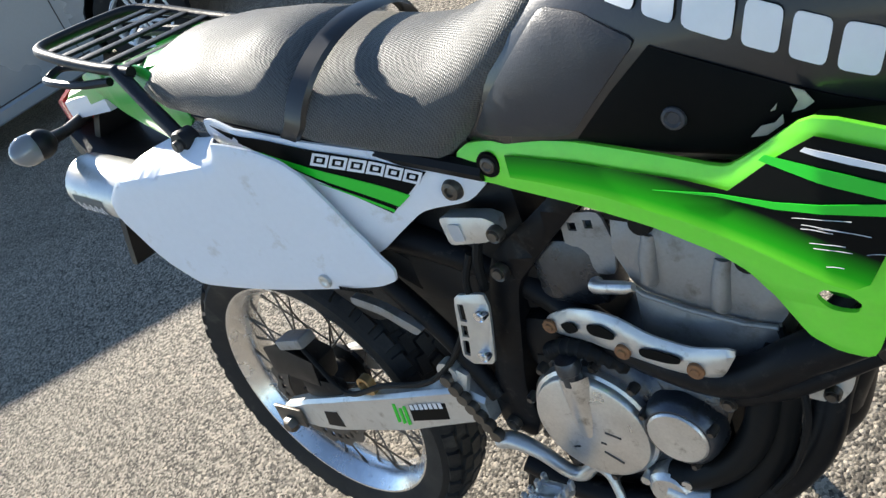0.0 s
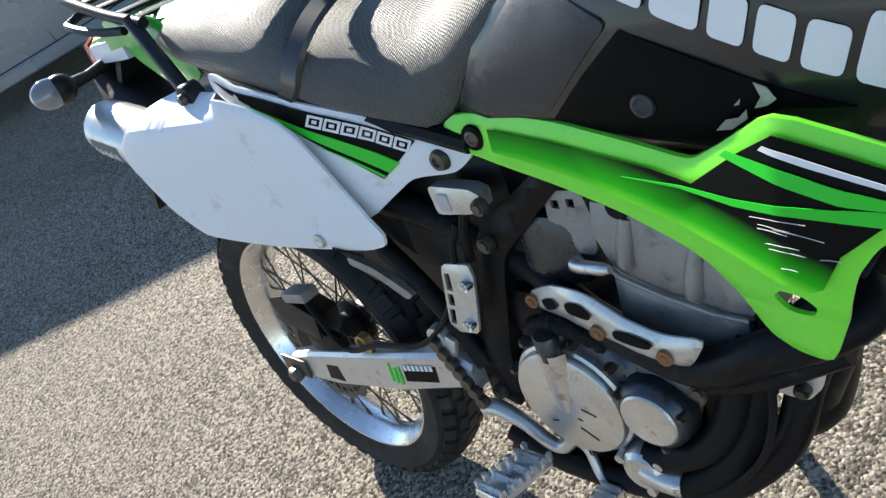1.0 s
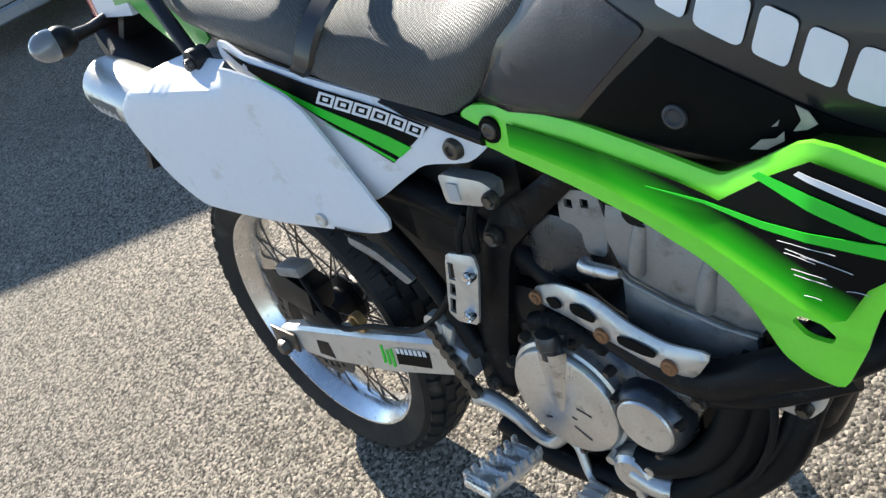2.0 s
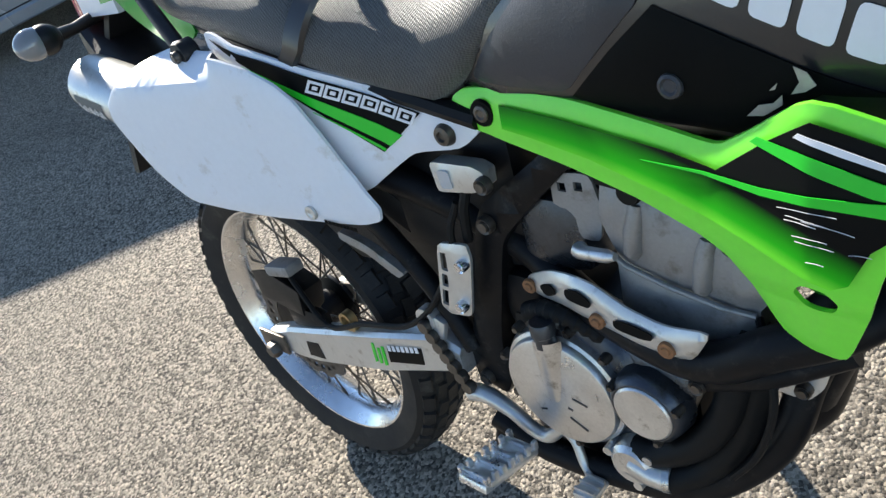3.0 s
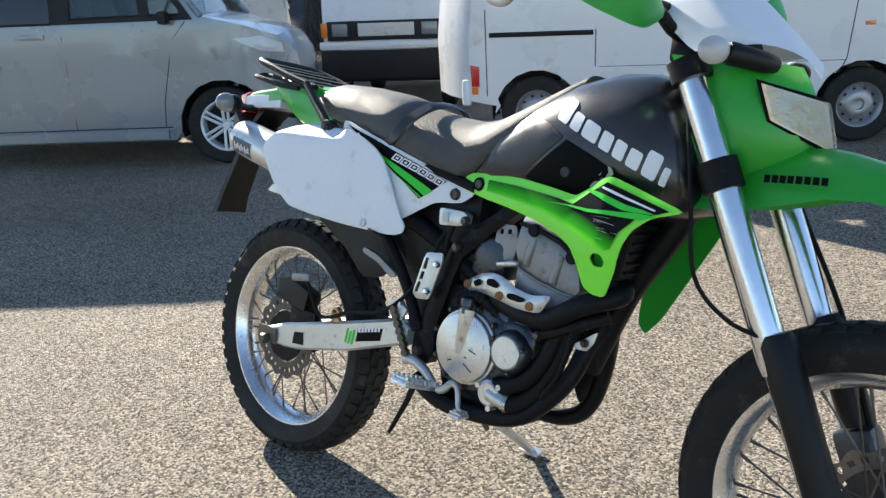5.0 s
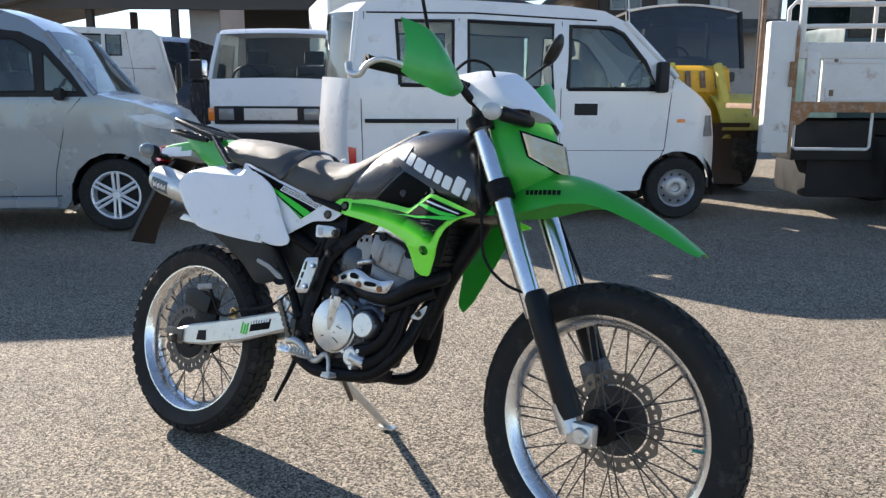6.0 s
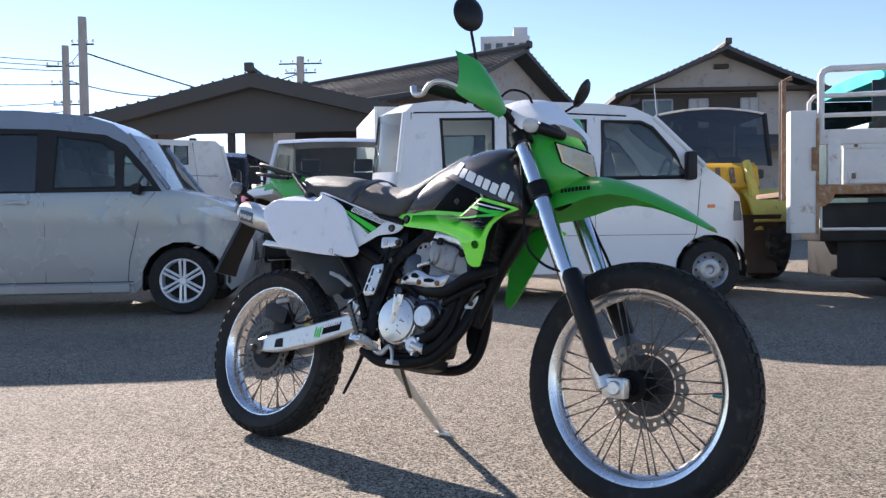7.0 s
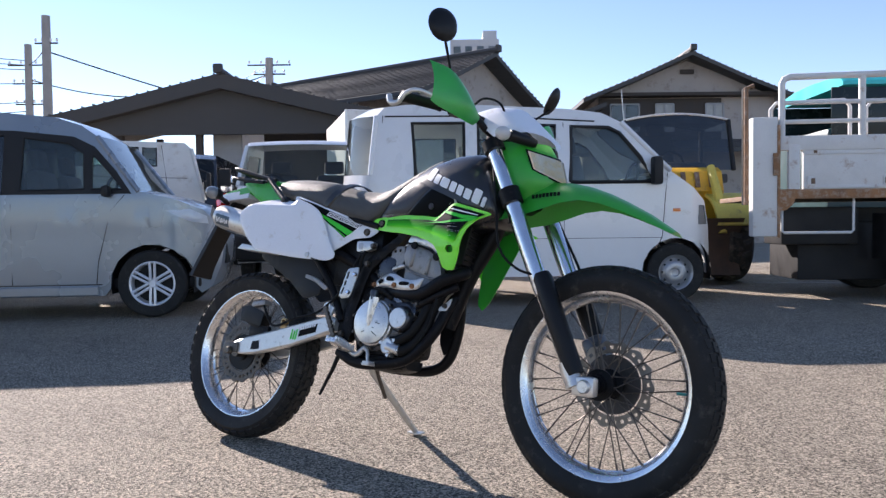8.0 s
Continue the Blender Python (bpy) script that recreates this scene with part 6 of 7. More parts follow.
def kei_van():
    th = thing("van", "small white delivery van parked with its side to the bike", "van", place(-0.364, 5.827, 36))

    def half(x, z):
        end = 0.24 * max(0, (x - 0.12) / 0.28) ** 2 + 0.05 * max(0, (-2.72 - x) / 0.15) ** 2
        return 0.737 - 0.10 * max(0, (z - 1.1) / 0.75) ** 1.5 - 0.02 * max(0, 0.5 - z) - end
    line = [(-2.87, 0.36), (-2.64, 0.32)] + arch(-2.36, 0.32, 0.3) + [(-2.0, 0.25), (-0.36, 0.25)] + arch(0.0, 0.325, 0.3) + [(0.355, 0.25), (0.385, 0.3), (0.395, 0.5), (0.375, 0.7), (0.3, 0.94), (0.17, 1.06), (-0.05, 1.22),
            (-0.28, 1.46), (-0.5, 1.68), (-0.68, 1.77), (-1.0, 1.81), (-1.8, 1.85), (-2.5, 1.855), (-2.7, 1.83), (-2.78, 1.75), (-2.84, 1.2), (-2.88, 0.8)]
    wins = [[(-0.99, 1.12), (-0.2, 1.12), (-0.33, 1.35), (-0.52, 1.58), (-0.62, 1.63), (-0.97, 1.645)], [(-1.84, 1.13), (-1.12, 1.13), (-1.12, 1.65), (-1.84, 1.68)], [(-2.42, 1.15), (-1.97, 1.14), (-1.97, 1.68), (-2.45, 1.68)]]
    skin = [(0.355, 0.25, 0), (0.385, 0.3, 0), (0.395, 0.5, 0), (0.375, 0.7, 0), (0.3, 0.94, 0), (0.17, 1.06, 0), (-0.05, 1.22, 1), (-0.5, 1.68, 0), (-0.68, 1.77, 0), (-1.0, 1.81, 0), (-1.8, 1.85, 0), (-2.5, 1.855, 0), (-2.7, 1.83, 0), (-2.78, 1.75, 1), (-2.84, 1.2, 0), (-2.88, 0.8, 0), (-2.87, 0.36, 0)]
    shell(th, CAR_WHITE, line, half, wins, skin, "white pressed steel body", tail=0.3, seal=0.02)
    for x in (0, -2.36):
        for side in (-1, 1):
            car_wheel(th, x, side * 0.66, 0.272, 0.165, "steel", side)
            bm = lathe(bmesh.new(), [(0.3, -0.3 * side), (0.345, -0.3 * side), (0.345, 0.0)], (x, side * 0.7, 0.29), 24, a0=-0.25, a1=math.pi + 0.25)
            part("wheel_well", bm, TRIM, th)
    bm = bmesh.new()
    box(bm, (-1.2, 0, 0.33), (3.0, 1.2, 0.1), 0.03)
    part("underbody", bm, TRIM, th)
    seam(th, [(-0.08, 1.2), (-0.1, 1.0), (-0.13, 0.62), (-0.18, 0.5)], half)
    seam(th, [(-1.045, 1.68), (-1.05, 1.1), (-1.05, 0.3)], half)
    seam(th, [(-1.92, 1.7), (-1.93, 0.85), (-1.93, 0.6)], half)
    seam(th, [(-2.72, 1.75), (-2.75, 1.0), (-2.74, 0.4)], half)
    seam(th, [(-2.7, 1.745), (-1.8, 1.745), (-0.75, 1.69)], half, 0.008)
    seam(th, [(-2.72, 0.85), (-1.95, 0.85)], half, 0.02)
    seam(th, [(-0.13, 0.6), (-1.9, 0.6)], half, 0.0025)
    lamp_block(th, "door_handle", TRIM, [(-0.93, 0.9), (-0.73, 0.9), (-0.73, 1.0), (-0.93, 1.0)], half)
    lamp_block(th, "side_marker", AMBER, [(-0.03, 0.84), (0.04, 0.84), (0.04, 0.87), (-0.03, 0.87)], half)
    lamp_block(th, "tail_lamp", RED, [(-2.86, 0.47), (-2.8, 0.47), (-2.8, 0.62), (-2.87, 0.63)], half)
    lamp_block(th, "reverse_lamp", AMBER, [(-2.86, 0.41), (-2.81, 0.41), (-2.81, 0.465), (-2.86, 0.465)], half)
    lamp_block(th, "headlamp", CLEAR, [(0.22, 0.72), (0.345, 0.72), (0.3, 0.9), (0.23, 0.9)], half)
    for side in (-1, 1):
        bm = bmesh.new()
        box(bm, (-0.2, side * 0.8, 1.22), (0.09, 0.14, 0.26), 0.03)
        tube(bm, [(-0.2, side * 0.68, 1.15), (-0.2, side * 0.78, 1.15)], 0.02, 8)
        part("wing_mirror", bm, TRIM, th, "black wing mirror")
    for y in (-0.36, 0.36):
        car_seat(th, -0.62, y, 0.78)
        car_seat(th, -1.6, y, 0.78, CREAM)
    dash(th, -0.05, 0, 1.25, 1.06)
    # added pale block: a bright reflection in the front window, given as cream colour
    part("dash_reflection", box(bmesh.new(), (-0.22, -0.2, 1.17), (0.2, 0.5, 0.04), 0.015), CREAM, th, "pale block standing for a reflection over the dashboard")
    bm = tube(bmesh.new(), [(-0.45, -0.6, 1.68), (-0.47, -0.58, 2.0)], 0.004, 6)
    part("aerial", bm, SILVER, th)
    bm = bmesh.new()
    box(bm, (-2.9, 0, 0.42), (0.08, 1.36, 0.2), 0.03)
    part("rear_bumper", bm, CAR_WHITE, th)
    return th


LAMPGLASS = material("pale_headlamp_glass", (0.52, 0.55, 0.58), 0.12, vary=0.15, scale=14, coat=0.8)


def tall_wagon():
    th = thing("car", "blue-grey tall wagon parked behind the bike", "car", place(-4.177, 2.846, 41))

    def half(x, z):
        end = 0.4 * max(0, (x - 0.06) / 0.52) ** 2.2 + 0.06 * max(0, (-2.9 - x) / 0.2) ** 2
        return 0.737 - 0.13 * max(0, (z - 1.05) / 0.7) ** 1.3 - 0.03 * max(0, 0.45 - z) - end + 0.008 * math.exp(-((z - 0.88) / 0.03) ** 2)
    line = [(-3.02, 0.4), (-2.8, 0.25)] + arch(-2.46, 0.34, 0.3) + [(-2.06, 0.2), (-0.4, 0.2)] + arch(0.0, 0.355, 0.3) + [(0.4, 0.2), (0.48, 0.25), (0.55, 0.45), (0.57, 0.62), (0.54, 0.82), (0.42, 0.96), (0.2, 1.05), (-0.1, 1.12),
            (-0.29, 1.38), (-0.46, 1.61), (-0.6, 1.71), (-0.83, 1.785), (-1.4, 1.835), (-2.5, 1.84), (-2.82, 1.77), (-2.95, 1.45), (-3.03, 1.0), (-3.05, 0.6)]
    wins = [[(-1.1, 1.13), (-0.56, 1.14), (-0.57, 1.46), (-0.7, 1.55), (-1.08, 1.6)], [(-0.5, 1.14), (-0.24, 1.14), (-0.33, 1.27), (-0.48, 1.44), (-0.5, 1.45)], [(-2.05, 1.1), (-1.24, 1.1), (-1.24, 1.62), (-2.05, 1.63)], [(-2.75, 1.12), (-2.15, 1.1), (-2.15, 1.63), (-2.7, 1.6)]]
    skin = [(0.4, 0.2, 0), (0.48, 0.25, 0), (0.55, 0.45, 0), (0.57, 0.62, 0), (0.54, 0.82, 0), (0.42, 0.96, 0), (0.2, 1.05, 0), (-0.1, 1.12, 1), (-0.46, 1.61, 0), (-0.6, 1.71, 0), (-0.83, 1.785, 0), (-1.4, 1.835, 0), (-2.5, 1.84, 0), (-2.82, 1.77, 1), (-2.95, 1.45, 0), (-3.03, 1.0, 0), (-3.05, 0.6, 0), (-3.02, 0.4, 0)]
    shell(th, CAR_GREY, line, half, wins, skin, "blue-grey metallic body", dark=(2, 3))
    band = [(-2.82, 1.085), (-0.16, 1.1), (-0.29, 1.3), (-0.48, 1.52), (-0.66, 1.61), (-1.15, 1.66), (-2.1, 1.68), (-2.74, 1.65)]
    for side in (-1, 1):
        sided("window_trim", plate(bmesh.new(), band, lambda x, z: -half(x, z) - 0.003, 0.004, 0.12, wins), TRIM, th, side, "black trim between the side windows")
    for x in (0, -2.46):
        for side in (-1, 1):
            car_wheel(th, x, side * 0.665, 0.3, 0.2, "alloy", side, ALLOY)
            bm = lathe(bmesh.new(), [(0.31, -0.3 * side), (0.36, -0.3 * side), (0.36, 0.0)], (x, side * 0.7, 0.3), 24, a0=-0.25, a1=math.pi + 0.25)
            part("wheel_well", bm, TRIM, th)
    bm = bmesh.new()
    box(bm, (-1.2, 0, 0.3), (3.2, 1.2, 0.1), 0.03)
    part("underbody", bm, TRIM, th)
    seam(th, [(-0.22, 1.09), (-0.34, 0.95), (-0.45, 0.5), (-0.47, 0.3)], half)
    seam(th, [(-1.17, 1.62), (-1.17, 1.0), (-1.17, 0.3)], half)
    seam(th, [(-2.1, 1.62), (-2.1, 1.0), (-2.12, 0.6)], half)
    seam(th, [(-0.42, 0.3), (-2.1, 0.3)], half, 0.005)
    lamp_block(th, "headlamp", LAMPGLASS, [(0.12, 0.95), (0.32, 0.85), (0.46, 0.83), (0.45, 0.9), (0.32, 0.965)], half)
    lamp_block(th, "door_handle", CAR_GREY, [(-1.52, 0.99), (-1.3, 0.99), (-1.3, 1.03), (-1.52, 1.03)], half, 0.03, 0.02)
    for side in (-1, 1):
        bm = bmesh.new()
        box(bm, (-0.36, side * 0.79, 1.12), (0.07, 0.12, 0.1), 0.03)
        part("wing_mirror", bm, TRIM, th, "dark wing mirror")
        bm = beam(bmesh.new(), [(-2.0, 0.2, 0.29), (-0.45, 0.2, 0.29)], -0.755, -0.7, 0.012)
        sided("sill_trim", bm, CAR_GREY, th, side)
    for y in (-0.36, 0.36):
        car_seat(th, -0.75, y, 0.72)
        car_seat(th, -1.75, y, 0.74)
    dash(th, -0.18, 0, 1.2, 1.0)
    bm = bmesh.new()
    box(bm, (0.56, 0, 0.55), (0.06, 0.6, 0.2), 0.02)
    part("grille", bm, TRIM, th)
    return th


def kei_truck():
    th = thing("light_truck", "small white flatbed truck facing the bike", "truck", place(-4.80, 5.31, -56))

    def half(x, z):
        return 0.715 - 0.06 * max(0, (z - 1.0) / 0.75) ** 1.5 - 0.05 * max(0, (x - 0.35) / 0.2) ** 2
    line = [(-0.75, 0.4), (-0.4, 0.3), (0.5, 0.3), (0.58, 0.5), (0.56, 0.72), (0.52, 1.0), (0.42, 1.25), (0.1, 1.77), (0.02, 1.82), (-0.16, 1.845), (-0.66, 1.845), (-0.74, 1.78), (-0.78, 1.25)]
    wins = [[(-0.6, 1.22), (0.24, 1.22), (0.08, 1.56), (0.02, 1.66), (-0.6, 1.68)]]
    skin = [(0.5, 0.3, 0), (0.58, 0.5, 0), (0.56, 0.72, 0), (0.52, 1.0, 0), (0.42, 1.25, 1), (0.1, 1.77, 0), (0.02, 1.82, 0), (-0.16, 1.845, 0), (-0.66, 1.845, 0), (-0.74, 1.78, 1), (-0.78, 1.25, 0), (-0.75, 0.4, 0)]
    shell(th, CAR_WHITE, line, half, wins, skin, "white cab", crown=0.02)
    bm = bmesh.new()
    box(bm, (0.565, 0, 0.85), (0.06, 1.24, 0.2), 0.01)
    part("grille", bm, TRIM, th, "black grille band")
    bm = bmesh.new()
    box(bm, (0.6, 0.02, 0.86), (0.02, 0.6, 0.13), 0.004)
    part("number_board", bm, TRUCK_WHITE, th, "plain white board over the grille")
    for side in (-1, 1):
        bm = bmesh.new()
        box(bm, (0.585, side * 0.48, 0.86), (0.05, 0.17, 0.13), 0.012)
        part("headlamp", bm, CLEAR, th)
        bm = bmesh.new()
        box(bm, (0.56, side * 0.65, 0.86), (0.07, 0.08, 0.15), 0.015)
        part("indicator", bm, AMBER, th, "orange indicator")
        car_wheel(th, 0.1, side * 0.62, 0.265, 0.16, "steel", side)
        car_wheel(th, -1.8, side * 0.62, 0.265, 0.16, "steel", side)
        bm = bmesh.new()
        box(bm, (0.38, side * 0.86, 1.36), (0.05, 0.15, 0.22), 0.025)
        tube(bm, [(0.36, side * 0.7, 1.27), (0.38, side * 0.85, 1.3)], 0.012, 8)
        part("wing_mirror", bm, TRIM, th)
        tube_bm = tube(bmesh.new(), [(0.435, side * 0.2, 1.275), (0.41, side * 0.2 + 0.3, 1.32)], 0.008, 6)
        part("wiper", tube_bm, TRIM, th)
        bm = bmesh.new()
        box(bm, (-1.75, side * 0.7, 0.8), (1.9, 0.03, 0.28), 0.008)
        part("bed_side", bm, CAR_WHITE, th)
    bm = bmesh.new()
    box(bm, (0.58, 0, 0.7), (0.1, 1.42, 0.09), 0.03)
    part("bumper", bm, CAR_WHITE, th)
    part("lower_bumper", box(bmesh.new(), (0.585, 0, 0.5), (0.09, 1.4, 0.3), 0.03), TRIM, th, "black lower bumper")
    bm = bmesh.new()
    box(bm, (0.54, 0, 0.42), (0.08, 1.34, 0.2), 0.02)
    box(bm, (-1.2, 0, 0.55), (3.0, 0.9, 0.16), 0.03)
    part("chassis", bm, TRIM, th)
    bm = bmesh.new()
    box(bm, (-1.75, 0, 0.68), (1.9, 1.4, 0.05), 0.008)
    part("bed_floor", bm, CAR_WHITE, th)
    car_seat(th, -0.3, -0.36, 0.84)
    car_seat(th, -0.3, 0.36, 0.84)
    dash(th, 0.26, 0, 1.25, 1.14)
    return th


def cab_truck():
    th = thing("truck", "old white cab-over truck parked behind the car", "truck", place(-6.56, 5.01, 52))

    def half(x, z):
        return 0.85 - 0.05 * max(0, (z - 1.1) / 0.9) ** 1.5
    line = [(-1.55, 0.5), (0.0, 0.45), (0.14, 0.6), (0.15, 1.1), (0.0, 1.76), (-0.08, 1.83), (-1.5, 1.85), (-1.56, 1.78)]
    wins = [[(-1.4, 1.53), (-0.63, 1.53), (-0.63, 1.76), (-1.4, 1.76)], [(-0.58, 1.53), (-0.42, 1.53), (-0.42, 1.76), (-0.58, 1.76)]]
    skin = [(0.0, 0.45, 0), (0.14, 0.6, 0), (0.15, 1.1, 1), (0.0, 1.76, 0), (-0.08, 1.83, 0), (-1.5, 1.85, 0), (-1.56, 1.78, 0), (-1.55, 0.5, 0)]
    shell(th, TRUCK_WHITE, line, half, wins, skin, "white cab", crown=0.02)
    for side in (-1, 1):
        car_wheel(th, -0.4, side * 0.75, 0.36, 0.22, "steel", side)
        car_wheel(th, -2.9, side * 0.75, 0.36, 0.22, "steel", side)
        bm = bmesh.new()
        box(bm, (0.2, side * 0.96, 1.3), (0.06, 0.16, 0.3), 0.04)
        tube(bm, [(0.08, side * 0.83, 1.5), (0.2, side * 0.95, 1.44)], 0.012, 8)
        part("wing_mirror", bm, TRIM, th)
        bm = bmesh.new()
        box(bm, (-3.1, side * 0.85, 1.1), (2.9, 0.04, 0.42), 0.01)
        part("bed_side", bm, TRUCK_WHITE, th)
    bm = bmesh.new()
    box(bm, (-3.1, 0, 0.85), (2.9, 1.7, 0.08), 0.01)
    box(bm, (-2.0, 0, 0.65), (4.4, 0.8, 0.2), 0.02)
    part("chassis", bm, TRIM, th)
    car_seat(th, -0.6, -0.4, 0.95)
    seam(th, [(-0.36, 1.8), (-0.3, 1.3), (-0.3, 0.55)], half, 0.004)
    seam(th, [(-1.5, 1.4), (-0.05, 1.38)], half, 0.004)
    return th


def dark_van():
    th = thing("black_van", "black van seen between two parked trucks", "van", place(-8.36, 6.08, -50))

    def half(x, z):
        return 0.72 - 0.08 * max(0, (z - 1.0) / 0.75) ** 1.5
    line = [(-3.0, 0.35), (0.4, 0.3), (0.5, 0.6), (0.42, 0.95), (0.2, 1.25), (-0.25, 1.86), (-0.5, 1.95), (-2.9, 1.97), (-3.02, 1.5)]
    skin = [(0.4, 0.3, 0), (0.5, 0.6, 0), (0.42, 0.95, 0), (0.2, 1.25, 1), (-0.25, 1.86, 0), (-0.5, 1.95, 0), (-2.9, 1.97, 0), (-3.02, 1.5, 0), (-3.0, 0.35, 0)]
    shell(th, material("black_car_paint", (0.02, 0.025, 0.035), 0.25, vary=0.1, coat=0.5), line, half, [[(-1.0, 1.25), (0.0, 1.25), (-0.3, 1.75), (-1.0, 1.77)]], skin, "black body")
    for side in (-1, 1):
        car_wheel(th, 0, side * 0.65, 0.28, 0.18, "steel", side)
        car_wheel(th, -2.4, side * 0.65, 0.28, 0.18, "steel", side)
        bm = bmesh.new()
        box(bm, (0.1, side * 0.86, 1.45), (0.1, 0.2, 0.3), 0.06)
        part("wing_mirror", bm, CHROME, th, "chrome wing mirror")
    return th


def box_truck():
    # local x runs away from the viewer along the cargo box
    th = thing("box_truck", "white box truck standing end-on behind the van", "truck", place(-6.37, 8.05, 138.7))
    part("cargo_box", box(bmesh.new(), (1.45, -0.85, 1.78), (2.9, 1.7, 1.86), 0.03), TRUCK_WHITE, th, "weathered white cargo box")
    part("chassis", box(bmesh.new(), (1.9, -0.85, 0.72), (3.8, 1.2, 0.22), 0.03), TRIM, th)
    part("cab", box(bmesh.new(), (3.55, -0.85, 1.25), (1.1, 1.6, 1.4), 0.1), CAR_WHITE, th)
    part("corner_trim", tube(bmesh.new(), [(0.0, 0.0, 0.86), (0.0, 0.0, 2.7)], 0.025, 8), SILVER, th)
    for y in (-1.6, -0.1):
        for x in (0.7, 3.4):
            car_wheel(th, x, y, 0.36, 0.22, "steel", 1 if y > -1 else -1)
    for y in (-0.55, -1.15):
        part("door_bar", tube(bmesh.new(), [(-0.015, y, 0.95), (-0.015, y, 2.65)], 0.012, 6), SILVER, th)
    return th


def flatbed():
    th = thing("flatbed_truck", "old white flatbed truck with rusty side boards and rails", "truck", place(0.7, 5.36, 29))
    bm = bmesh.new()
    box(bm, (0.11, 0, 1.14), (0.22, 0.12, 1.06), 0.012)
    part("end_post", bm, RUSTWHITE, th, "white painted steel end post")
    bm = bmesh.new()
    box(bm, (0.225, -0.062, 1.1), (0.025, 0.014, 1.0), 0.004)
    part("rust_edge", bm, ORANGE_RUST, th)
    bm = bmesh.new()
    box(bm, (0.2, -0.07, 1.25), (0.05, 0.03, 0.2), 0.008)
    part("latch", bm, ORANGE_RUST, th)
    for k in range(3):
        bm = bmesh.new()
        x0 = 0.31 + k * 1.62
        box(bm, (x0 + 0.06, -0.01, 1.21), (0.1, 0.05, 0.44), 0.006)
        part("board_post", bm, RUSTWHITE, th)
        bm = bmesh.new()
        box(bm, (x0 + 0.89, 0, 1.2), (1.5, 0.04, 0.36), 0.008)
        for zz in (1.05, 1.35):
            box(bm, (x0 + 0.89, -0.02, zz), (1.5, 0.02, 0.03), 0.004)
        for xx in (0.2, 0.85, 1.5):
            box(bm, (x0 + xx, -0.025, 1.1), (0.05, 0.02, 0.08), 0.004)
        part("side_board", bm, RUSTWHITE, th, "dented white side board with rust spots")
        bm = bmesh.new()
        for xx in (0.22, 0.85, 1.5):
            box(bm, (x0 + xx, -0.037, 1.1), (0.035, 0.008, 0.05), 0.003)
            box(bm, (x0 + xx + 0.02, -0.034, 1.36), (0.03, 0.008, 0.025), 0.003)
        part("hinge", bm, RUSTY, th, "rusty hinge")
    bm = bmesh.new()
    box(bm, (2.7, 0, 1.44), (4.9, 0.06, 0.13), 0.01)
    part("top_rail_board", bm, RUSTWHITE, th)
    bm = bmesh.new()
    box(bm, (2.7, -0.008, 0.985), (4.95, 0.08, 0.085), 0.008)
    part("bed_edge", bm, ORANGE_RUST, th, "rusty steel bed edge")
    bm = bmesh.new()
    box(bm, (2.7, 0.95, 0.98), (4.95, 1.85, 0.05), 0.008)
    part("bed_floor", bm, RUSTY, th)
    part("top_rail", tube(bmesh.new(), [(0.27, 0, 1.5), (0.27, 0, 1.97), (0.29, 0, 2.01), (0.34, 0, 2.03), (2.0, 0, 2.05), (4.9, 0, 2.06)], 0.03, 12), RUSTWHITE, th, "chipped white tubular top rail")
    for x in (0.96, 1.78, 2.6, 3.5, 4.4):
        part("rail_post", tube(bmesh.new(), [(x, 0, 1.5), (x, 0, 2.04)], 0.03, 12), RUSTWHITE, th)
    for z in (1.63, 1.8):
        part("rail", tube(bmesh.new(), [(0.27, 0, z), (4.9, 0, z + 0.02)], 0.02, 10), RUSTWHITE, th)
    for x0 in (0.4, 1.3, 2.2, 3.1):
        bm = tube(bmesh.new(), [(x0, 0.7, 1.0), (x0, 0.7, 1.84), (x0 + 0.05, 0.7, 1.9), (x0 + 0.7, 0.7, 1.92), (x0 + 0.75, 0.7, 1.86), (x0 + 0.75, 0.7, 1.0)], 0.02, 8)
        part("inner_rail", bm, RUSTWHITE, th, "rust-streaked inner hoop")
    part("corner_plate", plate(bmesh.new(), rounded([(0.23, 1.03), (0.4, 1.03), (0.36, 0.9), (0.29, 0.84), (0.23, 0.84)], 0.15, 2), -0.05, 0.02, 0.05, roll=0.003), ORANGE_RUST, th, "rusted corner plate")
    bm = tube(bmesh.new(), [(0.28, 0.02, 0.95), (0.28, 0.02, 0.66), (0.3, 0.02, 0.64), (0.88, 0.02, 0.64), (0.9, 0.02, 0.66), (0.9, 0.02, 0.97)], 0.013, 8)
    part("under_guard", bm, RUSTWHITE, th, "thin white tube guard")
    bm = bmesh.new()
    box(bm, (2.8, 0.95, 0.75), (4.5, 0.8, 0.24), 0.02)
    part("chassis", bm, TRIM, th)
    # the big low middle box is added as black shade under the bed
    for name, c, d in (("battery_box", (0.7, 0.5, 0.7), (0.7, 0.5, 0.35)), ("under_bed_shade", (1.1, 0.8, 0.46), (1.1, 0.8, 0.55)), ("fuel_tank", (3.0, 1.3, 0.55), (2.2, 0.9, 0.5))):
        part(name, box(bmesh.new(), c, d, 0.03), TRIM, th)
    for x in (1.2, 2.3, 3.6):
        bm = bmesh.new()
        box(bm, (x, 0.16, 0.6), (0.02, 0.3, 0.42), 0.006)
        part("mud_flap", bm, TRIM, th)
    for x in (1.75, 4.2):
        for y in (0.15, 1.75):
            car_wheel(th, x, y, 0.42, 0.24, "steel", -1 if y < 1 else 1, TRIM)
